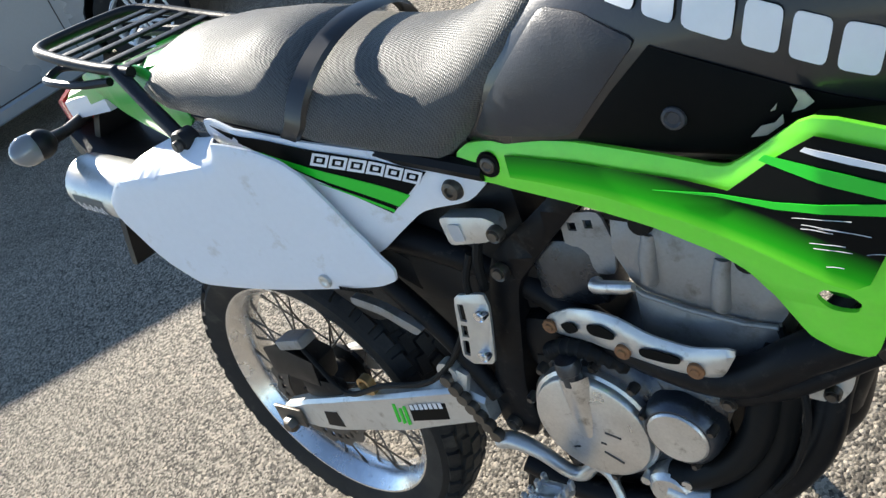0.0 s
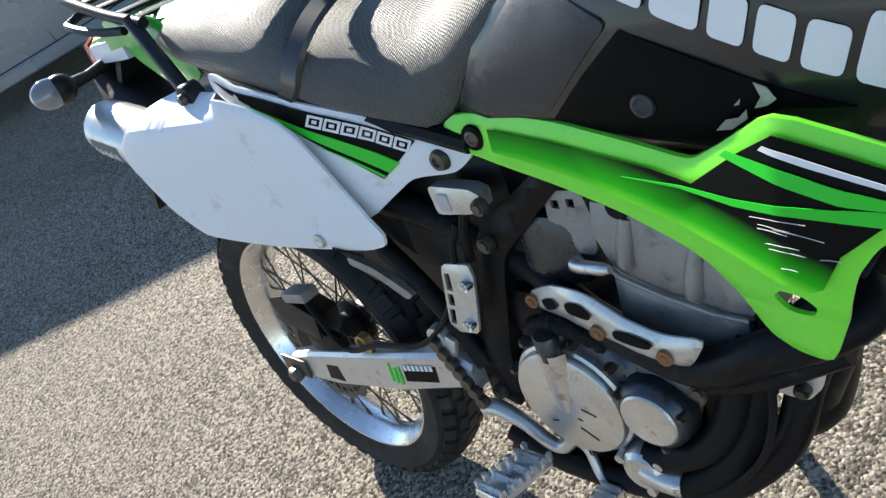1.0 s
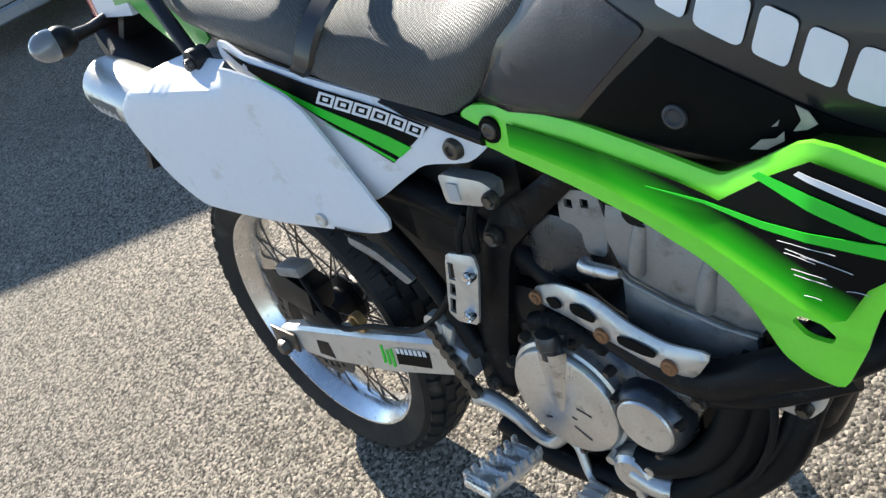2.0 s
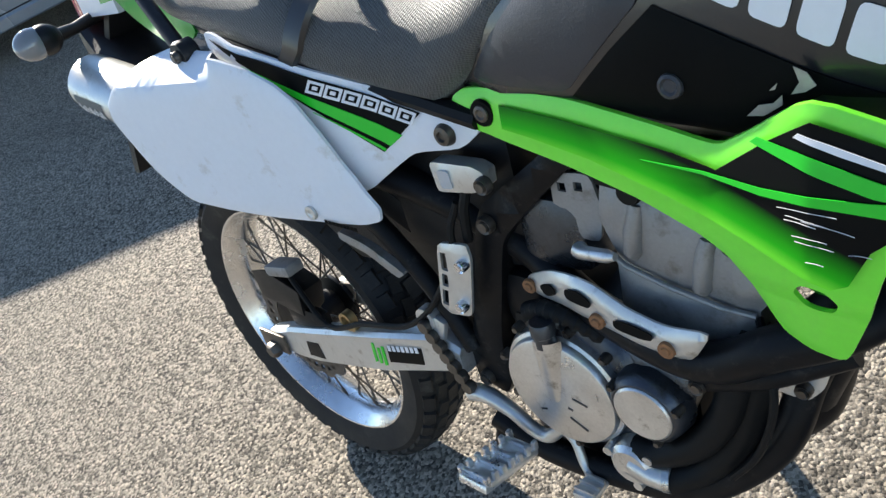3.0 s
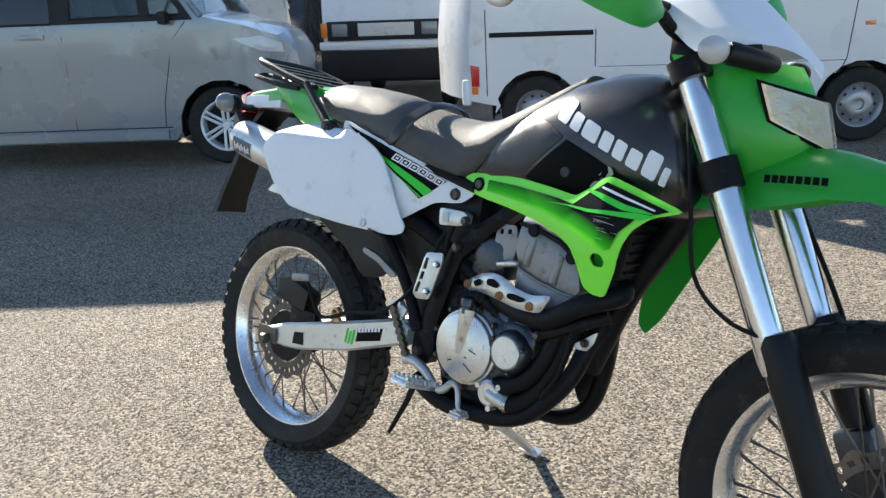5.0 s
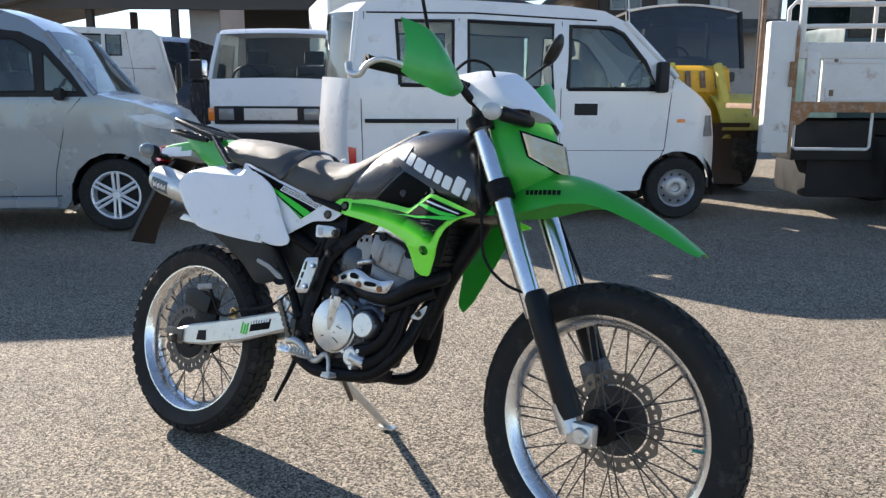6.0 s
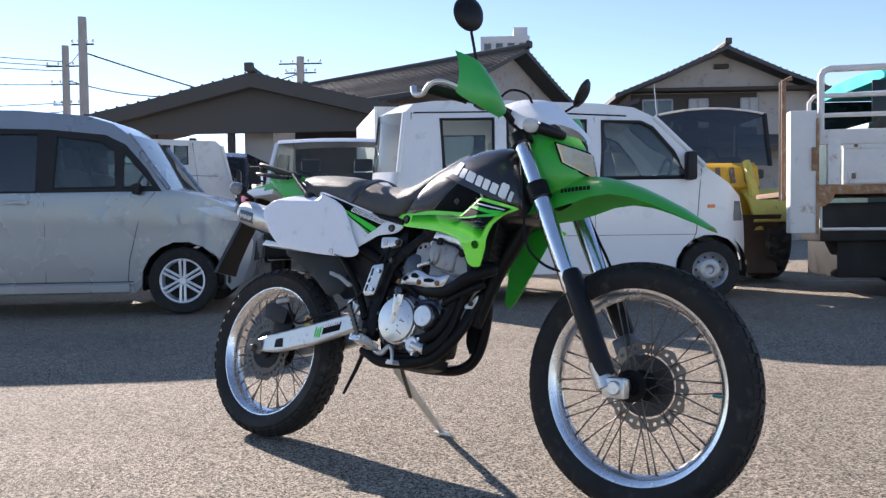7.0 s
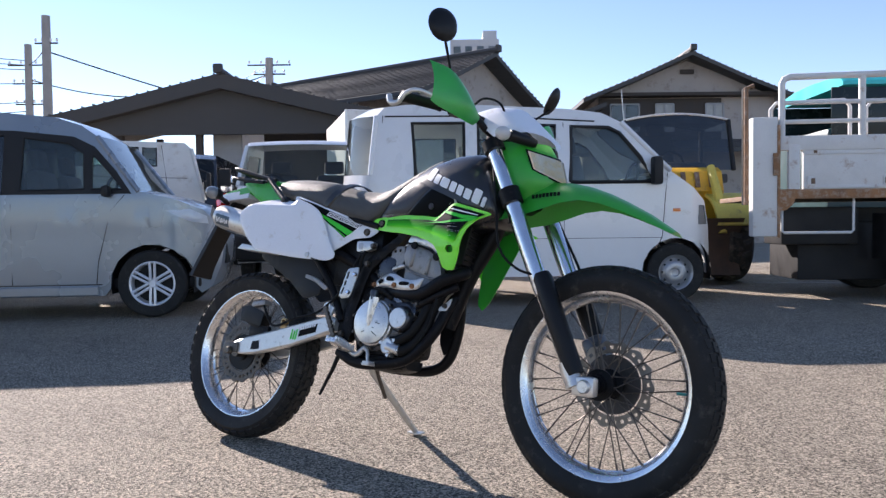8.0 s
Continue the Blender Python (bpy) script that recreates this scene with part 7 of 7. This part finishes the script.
    for y in (-0.14, -0.2):
        bm = tube(bmesh.new(), [(0.03, 0.1 - y, 0.9), (0.03, 0.1 - y, 1.98), (0.1, 0.1 - y, 2.0)], 0.022, 8)
        part("hose_post", bm, TRIM if y < -0.15 else RUSTY, th)
    return th


def loader():
    th = thing("wheel_loader", "worn yellow wheel loader with a glass cab", "loader", place(-0.88, 8.2, -55))
    fr = lambda a, b, r=0.03: tube(bmesh.new(), [a, b], r, 8)
    for y in (-0.68, 0.68):
        part("cab_post", fr((0.3, y, 1.4), (0.12, y, 2.06)), TRIM, th)
        part("cab_post", fr((-0.9, y, 1.2), (-0.9, y, 2.06)), TRIM, th)
    bm = bmesh.new()
    arch = lambda v: 2.04 + 0.08 * (1 - v * v)
    loft(bm, [[Vector((x, 0.68 * v, arch(v) + dz)) for v, dz in ((-1, 0), (-0.5, 0), (0, 0), (0.5, 0), (1, 0), (1, 0.03), (0.5, 0.03), (0, 0.03), (-0.5, 0.03), (-1, 0.03))] for x in (-0.95, 0.1)])
    part("cab_roof", bm, TRIM, th)
    part("roof_rim", tube(bmesh.new(), [Vector((0.13, 0.69 * v / 6, arch(v / 6) + 0.02)) for v in range(-6, 7)], 0.014, 8), TRUCK_WHITE, th, "white rim over the cab glass")
    rows = [[Vector((0.3 + 0.05 * (1 - v * v), 0.66 * v, 1.4)) for v in (-1, -0.5, 0, 0.5, 1)], [Vector((0.12 + 0.03 * (1 - v * v), 0.66 * v, arch(v))) for v in (-1, -0.5, 0, 0.5, 1)]]
    # near-opaque pane: the cab's dark reflections are put into the glass colour
    part("windscreen", loft(bmesh.new(), rows, False, False), PRIVACY, th, "cab glass darkened to stand for its dark reflections").visible_shadow = False
    bm = bmesh.new()
    box(bm, (-0.35, 0, 1.3), (1.1, 1.3, 0.12), 0.03)
    box(bm, (-0.92, 0, 1.42), (0.05, 1.3, 0.36), 0.02)
    part("cab_tub", bm, INTERIOR, th)
    car_seat(th, -0.5, 0, 1.35)
    dash(th, 0.12, 0, 0.7, 1.4, 0.0)
    bm = bmesh.new()
    box(bm, (-0.3, 0, 0.85), (1.9, 0.9, 0.6), 0.08)
    part("body", bm, YELLOW, th, "scuffed yellow body")
    bm = loft(bmesh.new(), [[Vector((x, y, z)) for x, z in ((0.1, 1.0), (0.62, 1.0), (0.7, 1.12), (0.62, 1.36), (0.5, 1.42), (0.1, 1.42))] for y in (-0.75, -0.7, 0.36, 0.4)])
    part("hood", bm, YELLOW, th, "scuffed orange-yellow hood under the cab glass")
    for k in range(6):
        bm = bmesh.new()
        box(bm, (0.672, -0.6 + 0.17 * k, 1.26), (0.02, 0.06, 0.2), 0.008, Matrix.Rotation(radians(-18), 4, "Y"))
        part("hood_slot", bm, RUSTY, th)
    for y in (-0.44, 0.44):
        bm = bmesh.new()
        rings = [[Vector((0.55 + 0.56 * math.cos(a) * k, yy, 0.5 + 0.56 * math.sin(a) * k)) for yy, k in ((y - 0.26, 1), (y + 0.26, 1), (y + 0.26, 1.07), (y - 0.26, 1.07))] for a in (radians(d) for d in range(20, 165, 12))]
        loft(bm, rings)
        part("fender", bm, PALE_YELLOW, th, "faded yellow fender")
        bm = tube(bmesh.new(), [(0.6, y * 0.62, 1.42), (0.85, y * 0.62, 1.05), (1.0, y * 0.62, 0.6)], [0.05, 0.06, 0.055], 8)
        part("lift_arm", bm, PALE_YELLOW, th, "yellow lift arm")
    for x in (0.55, -1.2):
        for y in (-0.5, 0.5):
            bm = tyre_mesh(bmesh.new(), 0.5, 0.26, 0.3, 0.03, (), True)
            lugs = tyre_mesh(bmesh.new(), 0.5, 0.26, 0.3, 0.03, [(0.06, 0.12, 0.06, 20, 0, 25), (-0.06, 0.12, 0.06, 20, 0.5, -25)], False)
            w = part("wheel", bm, MUD, th, "muddy lugged tyre")
            w.matrix_basis = Matrix.Translation((x, y, 0.5))
            tagged(part("tread", lugs, MUD, w, "heavy rubber lugs"), kind="stuff")
            part("rim", lathe(bmesh.new(), [(0, -0.1), (0.1, -0.1), (0.2, -0.05), (0.26, -0.1), (0.26, 0.1), (0.2, 0.05), (0.1, 0.1), (0, 0.1)], seg=28), PALE_YELLOW, w)
    bm = bmesh.new()
    rows = [[Vector((0.98 + dx, y, z)) for dx, z in ((0.28, 0.12), (0.05, 0.1), (-0.03, 0.3), (0.02, 0.6), (0.16, 0.78))] for y in (-0.7, 0.48)]
    loft(bm, rows, False, False)
    bmesh.ops.solidify(bm, geom=bm.faces, thickness=0.03)
    part("bucket", bm, material("dark_rusty_bucket", (0.09, 0.06, 0.045), 0.8, vary=0.4, scale=5), th, "dark rust brown bucket")
    return th


BUSGLASS = material("dark_bus_window", (0.012, 0.022, 0.024), 0.25, vary=0.2, spec=0.25)


def teal_bus():
    th = thing("bus", "bus with teal roof edge and dark windows", "bus", place(0.9, 10.4, 32))
    bm = bmesh.new()
    box(bm, (2.4, 0, 1.2), (6.2, 1.9, 1.5), 0.08)
    part("body", bm, material("dark_teal_body", (0.02, 0.06, 0.066), 0.4, vary=0.1), th)
    rings = []
    for x in (-0.5, -0.44, 5.4, 5.5):
        s = 0.97 if x in (-0.5, 5.5) else 1.0
        rings.append([Vector((x, y * s, 2.42 + z * s)) for y, z in ((-0.98, 0.08), (-0.98, 0.13), (-0.9, 0.19), (-0.6, 0.23), (0, 0.25), (0.6, 0.23), (0.9, 0.19), (0.98, 0.13), (0.98, 0.06))])
    part("roof", loft(bmesh.new(), rings), TEAL, th, "teal painted roof")
    for k in range(4):
        for side in (-1, 1):
            bm = bmesh.new()
            box(bm, (0.0 + k * 1.4, side * 0.955, 2.12), (1.3, 0.02, 0.7), 0.008)
            part("window", bm, BUSGLASS, th, "dark side window")
    for x in (0.4, 4.4):
        for side in (-1, 1):
            car_wheel(th, x, side * 0.85, 0.4, 0.24, "steel", side)
    return th


kei_van()
tall_wagon()
kei_truck()
cab_truck()
dark_van()
box_truck()
flatbed()
loader()
teal_bus()


# ---- buildings and poles ----
TILE = material("dark_roof_tiles", (0.055, 0.053, 0.053), 0.6, vary=0.25, scale=2, bump=0.01, fine=8)
BROWN = material("dark_brown_cladding", (0.062, 0.058, 0.056), 0.75, vary=0.25, scale=1.5)
PLASTER = material("pale_plaster", (0.40, 0.355, 0.325), 0.85, vary=0.12, scale=1.2, dirt=(0.2, 0.17, 0.15), dirt_amount=0.2)
SHUTTER = material("grey_shutter", (0.32, 0.32, 0.325), 0.6, vary=0.1)
TIMBER = material("dark_timber", (0.055, 0.043, 0.036), 0.8, vary=0.3, scale=3)
CURTAIN = material("drawn_curtain_behind_glass", (0.38, 0.37, 0.35), 0.4, vary=0.2, scale=5)
CONCRETE = material("pole_concrete", (0.30, 0.29, 0.28), 0.85, vary=0.15, scale=2)
WIRE = material("wire", (0.03, 0.03, 0.032), 0.6)
APART = material("far_apartment_wall", (0.45, 0.47, 0.5), 0.8, vary=0.06, scale=0.2)


def gable_roof(bm, length, width, eave, ridge, over=0.0, thick=0.14):
    """A two-sided roof: ridge along x from 0 to length."""
    w = width / 2 + over
    z0 = eave - over * (ridge - eave) / (width / 2)
    for s in (-1, 1):
        rows = [[Vector((x, 0, ridge)), Vector((x, s * w * 0.5, (ridge + z0) / 2 - 0.05)), Vector((x, s * w, z0)), Vector((x, s * w, z0 - thick)), Vector((x, s * w * 0.5, (ridge + z0) / 2 - 0.05 - thick)), Vector((x, 0, ridge - thick))] for x in (-0.4, length + 0.4)]
        loft(bm, rows)
    return bm


def tile_rows(parent, length, width, eave, ridge, over, n=18):
    """Raised courses of roof tiles on both slopes."""
    w = width / 2 + over
    z0 = eave - over * (ridge - eave) / (width / 2)
    for s in (-1, 1):
        for k in range(n):
            t = (k + 0.5) / n
            y, z = s * w * t, ridge + (z0 - ridge) * t - 0.05 * 4 * t * (1 - t) + 0.02
            part("tile_course", tube(bmesh.new(), [(-0.42, y, z), (length + 0.42, y, z)], 0.022, 6), TILE, parent)
    part("ridge_cap", tube(bmesh.new(), [(-0.5, 0, ridge + 0.06), (length + 0.5, 0, ridge + 0.04)], 0.1, 8), TILE, parent)
    for x in (-0.5, length + 0.5):
        bm = bmesh.new()
        box(bm, (x, 0, ridge + 0.1), (0.12, 0.24, 0.22), 0.05)
        part("ridge_end_tile", bm, TILE, parent)


def wall_box(bm, x0, x1, y0, y1, z0, z1):
    return box(bm, ((x0 + x1) / 2, (y0 + y1) / 2, (z0 + z1) / 2), (x1 - x0, y1 - y0, z1 - z0))


def gable_wall(bm, x, width, z0, eave, ridge, thick=0.12):
    rows = [[Vector((xx, -width / 2, z0)), Vector((xx, width / 2, z0)), Vector((xx, width / 2, eave)), Vector((xx, 0, ridge)), Vector((xx, -width / 2, eave))] for xx in (x, x + thick)]
    return loft(bm, rows)


def window_unit(parent, x, y, z, w, h, fill=None):
    bm = bmesh.new()
    box(bm, (x - 0.03, y, z + h / 2), (0.06, w, 0.05))
    box(bm, (x - 0.03, y, z - h / 2), (0.06, w, 0.05))
    for d in (-w / 2, 0, w / 2):
        box(bm, (x - 0.03, y + d, z), (0.06, 0.05, h))
    f = part("window_frame", bm, SHUTTER, parent)
    for d in (-w / 4, w / 4):
        bm = bmesh.new()
        box(bm, (x - 0.015, y + d, z), (0.02, w / 2 - 0.05, h - 0.05))
        part("pane", bm, fill or GLASS, f)


def carport():
    # local x runs away from the viewer, y to the viewer's left
    th = thing("carport", "long dark open carport with a low tiled roof", "building", pose(-12.75, 10.94, 0, 0, 0, 123.7))
    W = 10.6
    roof = part("roof", gable_roof(bmesh.new(), 3, W, 3.3, 4.5, 0.5, 0.35), BROWN, th, "low dark roof")
    tile_rows(roof, 3, W, 3.3, 4.5, 0.5, 22)
    part("gable_cladding", gable_wall(bmesh.new(), -0.1, W, 3.08, 3.3, 4.3), BROWN, th)
    for y in (-5.1, -2.6, 0.65, 2.6, 5.1):
        for x in (0.1, 2.8):
            bm = bmesh.new()
            box(bm, (x, y, 1.65), (0.16, 0.16, 3.3), 0.01)
            part("post", bm, TIMBER, th)
    bm = bmesh.new()
    box(bm, (0.6, 0.1, 1.8), (0.06, 0.72, 3.6), 0.01)
    part("wall_panel", bm, SHUTTER, th, "plain grey wall panel")
    bm = bmesh.new()
    box(bm, (2.7, -2.8, 1.9), (0.1, 4.9, 3.8), 0.01)
    box(bm, (2.7, 2.9, 0.9), (0.1, 4.4, 1.8), 0.01)
    box(bm, (1.45, -5.3, 1.6), (2.4, 0.1, 3.2), 0.01)
    part("back_wall", bm, BROWN, th)
    return th


def house_two():
    th = thing("tiled_house", "two-storey house with grey tiled roof and pale gable", "house", pose(-10.05, 18.9, 0, 0, 0, 178))
    roof = part("roof", gable_roof(bmesh.new(), 9, 6.4, 4.75, 6.1, 0.7), TILE, th, "dark grey tiled roof")
    tile_rows(roof, 9, 6.4, 4.75, 6.1, 0.7)
    bm = bmesh.new()
    gable_wall(bm, 0.2, 6.2, 0, 4.7, 5.95)
    gable_wall(bm, 8.7, 6.2, 0, 4.7, 5.95)
    wall_box(bm, 0.2, 8.8, -3.1, -2.98, 0, 4.7)
    wall_box(bm, 0.2, 8.8, 2.98, 3.1, 0, 4.7)
    part("wall", bm, PLASTER, th, "stained pale plaster wall")
    bm = bmesh.new()
    rows = [[Vector((x, y, z)) for y, z in ((-4.6, 3.3), (-3.0, 3.8), (-3.0, 3.65), (-4.6, 3.15))] for x in (-1.6, 4.0)]
    loft(bm, rows)
    rows = [[Vector((x, y, z)) for x, z in ((-1.7, 3.6), (0.2, 4.2), (0.2, 4.05), (-1.7, 3.45))] for y in (-3.4, 3.4)]
    loft(bm, rows)
    part("lean_to_roof", bm, TILE, th)
    return th


def house_one():
    # gable faces the lot; local x away from the viewer
    th = thing("timber_house", "old timber house with a wide tiled gable", "house", pose(-5.67, 25.4, 0, 0, 0, 124))
    roof = part("roof", gable_roof(bmesh.new(), 9, 6.4, 5.35, 6.7, 0.55), TILE, th, "dark tiled gable roof")
    tile_rows(roof, 9, 6.4, 5.35, 6.7, 0.55)
    part("wall", gable_wall(bmesh.new(), 0.3, 6.2, 0, 5.3, 6.5), PLASTER, th, "weathered plaster gable wall")
    bm = bmesh.new()
    wall_box(bm, 0.3, 8.8, -3.1, -2.98, 0, 5.3)
    wall_box(bm, 0.3, 8.8, 2.98, 3.1, 0, 5.3)
    part("side_wall", bm, PLASTER, th)
    bm = bmesh.new()
    box(bm, (0.1, 0, 5.28), (0.5, 6.4, 0.12), 0.02)
    part("eave_board", bm, TIMBER, th)
    bm = bmesh.new()
    box(bm, (0.24, 0.95, 4.3), (0.08, 4.3, 1.75), 0.01)
    part("timber_cladding", bm, TIMBER, th, "dark timber cladding")
    for y in (0.8, -0.95):
        window_unit(th, 0.2, y, 4.5, 0.62, 0.95, CURTAIN)
    window_unit(th, 0.2, 2.2, 4.5, 1.0, 0.95)
    bm = bmesh.new()
    box(bm, (0.22, 0, 6.1), (0.06, 0.5, 0.16), 0.02)
    part("gable_vent", bm, TIMBER, th)
    bm = bmesh.new()
    rows = [[Vector((x, y, z)) for y, z in ((5.0, 4.2), (3.0, 4.95), (3.0, 4.8), (5.0, 4.05))] for x in (-0.6, 5)]
    loft(bm, rows)
    rows = [[Vector((x, y, z)) for x, z in ((-1.4, 3.3), (0.3, 3.75), (0.3, 3.6), (-1.4, 3.15))] for y in (-3.3, 4.4)]
    loft(bm, rows)
    part("lower_roof", bm, TILE, th)
    bm = bmesh.new()
    wall_box(bm, 0.4, 4.8, 4.3, 4.45, 0, 4.1)
    part("annex_wall", bm, PLASTER, th)
    return th


def apartment():
    th = thing("apartment_block", "pale apartment block far behind the houses", "apartment building", pose(-34.2, 58.4, 0, 0, 0, 33))
    bm = bmesh.new()
    box(bm, (-0.3, 0, 8.4), (4.2, 6, 16.8))
    part("wall", bm, APART, th)
    bm = bmesh.new()
    box(bm, (1.1, 0, 17.2), (1.2, 3, 1.4))
    part("roof_house", bm, APART, th)
    for k in range(4):
        bm = bmesh.new()
        box(bm, (-1.8 + k * 1.0, -3.02, 15.7), (0.6, 0.05, 1.0))
        part("window", bm, GLASS, th)
    return th


def utility_pole(name, label, x, y, h, r, arms):
    th = thing(name, label, "pole", pose(x, y, 0, 0, 0, 33))
    part("shaft", tube(bmesh.new(), [(0, 0, 0), (0, 0, h)], [r * 1.25, r], 14), CONCRETE, th)
    for z, l in arms:
        bm = bmesh.new()
        box(bm, (0.0, 0.0, z), (l, 0.06, 0.06), 0.01)
        part("crossarm", bm, TIMBER, th)
        for s in (-1, -0.4, 0.4, 1):
            bm = lathe(bmesh.new(), [(0.02, -0.02), (0.05, 0.02), (0.05, 0.08), (0.02, 0.12)], (0, 0, 0), 10)
            bmesh.ops.transform(bm, matrix=Matrix.Translation((s * l * 0.46, 0, z + 0.08)) @ Matrix.Rotation(radians(90), 4, "X"), verts=bm.verts)
            part("insulator", bm, DECAL_WHITE, th)
    return th


def cable_span(a, b, sag, r=0.02):
    a, b = Vector(a), Vector(b)
    pts = [a.lerp(b, k / 14) - Vector((0, 0, sag * 4 * (k / 14) * (1 - k / 14))) for k in range(15)]
    return tagged(part("overhead_cable", tube(bmesh.new(), pts, r, 6), WIRE), "thin black overhead cable between poles", "cable", "overhead cables")


carport()
house_two()
house_one()
apartment()
utility_pole("utility_pole", "tall grey concrete pole beside the carport", -27.2, 14.7, 9.05, 0.16, [(8.0, 0.9)])
utility_pole("utility_pole", "concrete pole carrying many cables", -31.75, 16.45, 8.9, 0.15, [(8.0, 1.8), (7.2, 1.4), (6.3, 1.2)])
utility_pole("utility_pole", "pole with crossarms behind the roofs", -23.0, 22.3, 8.2, 0.17, [(7.9, 1.9), (7.5, 1.4)])
for z0, z1 in ((8.2, 9.6), (8.0, 9.2), (7.8, 8.7), (7.2, 7.3), (6.4, 5.6), (6.0, 5.0), (5.6, 4.4)):
    cable_span((-31.75, 16.45, z0), (-44, 4, z1 + 1.2), 0.5)
cable_span((-27.2, 14.7, 7.7), (-23.0, 22.3, 5.6), 0.1, 0.03)
cable_span((-31.75, 16.45, 7.4), (-23.0, 22.3, 7.5), 0.9, 0.028)
cable_span((-31.75, 16.45, 8.0), (-27.2, 14.7, 7.9), 0.1)
for z in (7.9, 7.5):
    cable_span((-23.0, 22.3, z), (-42, 30, z + 1.5), 0.6, 0.014)
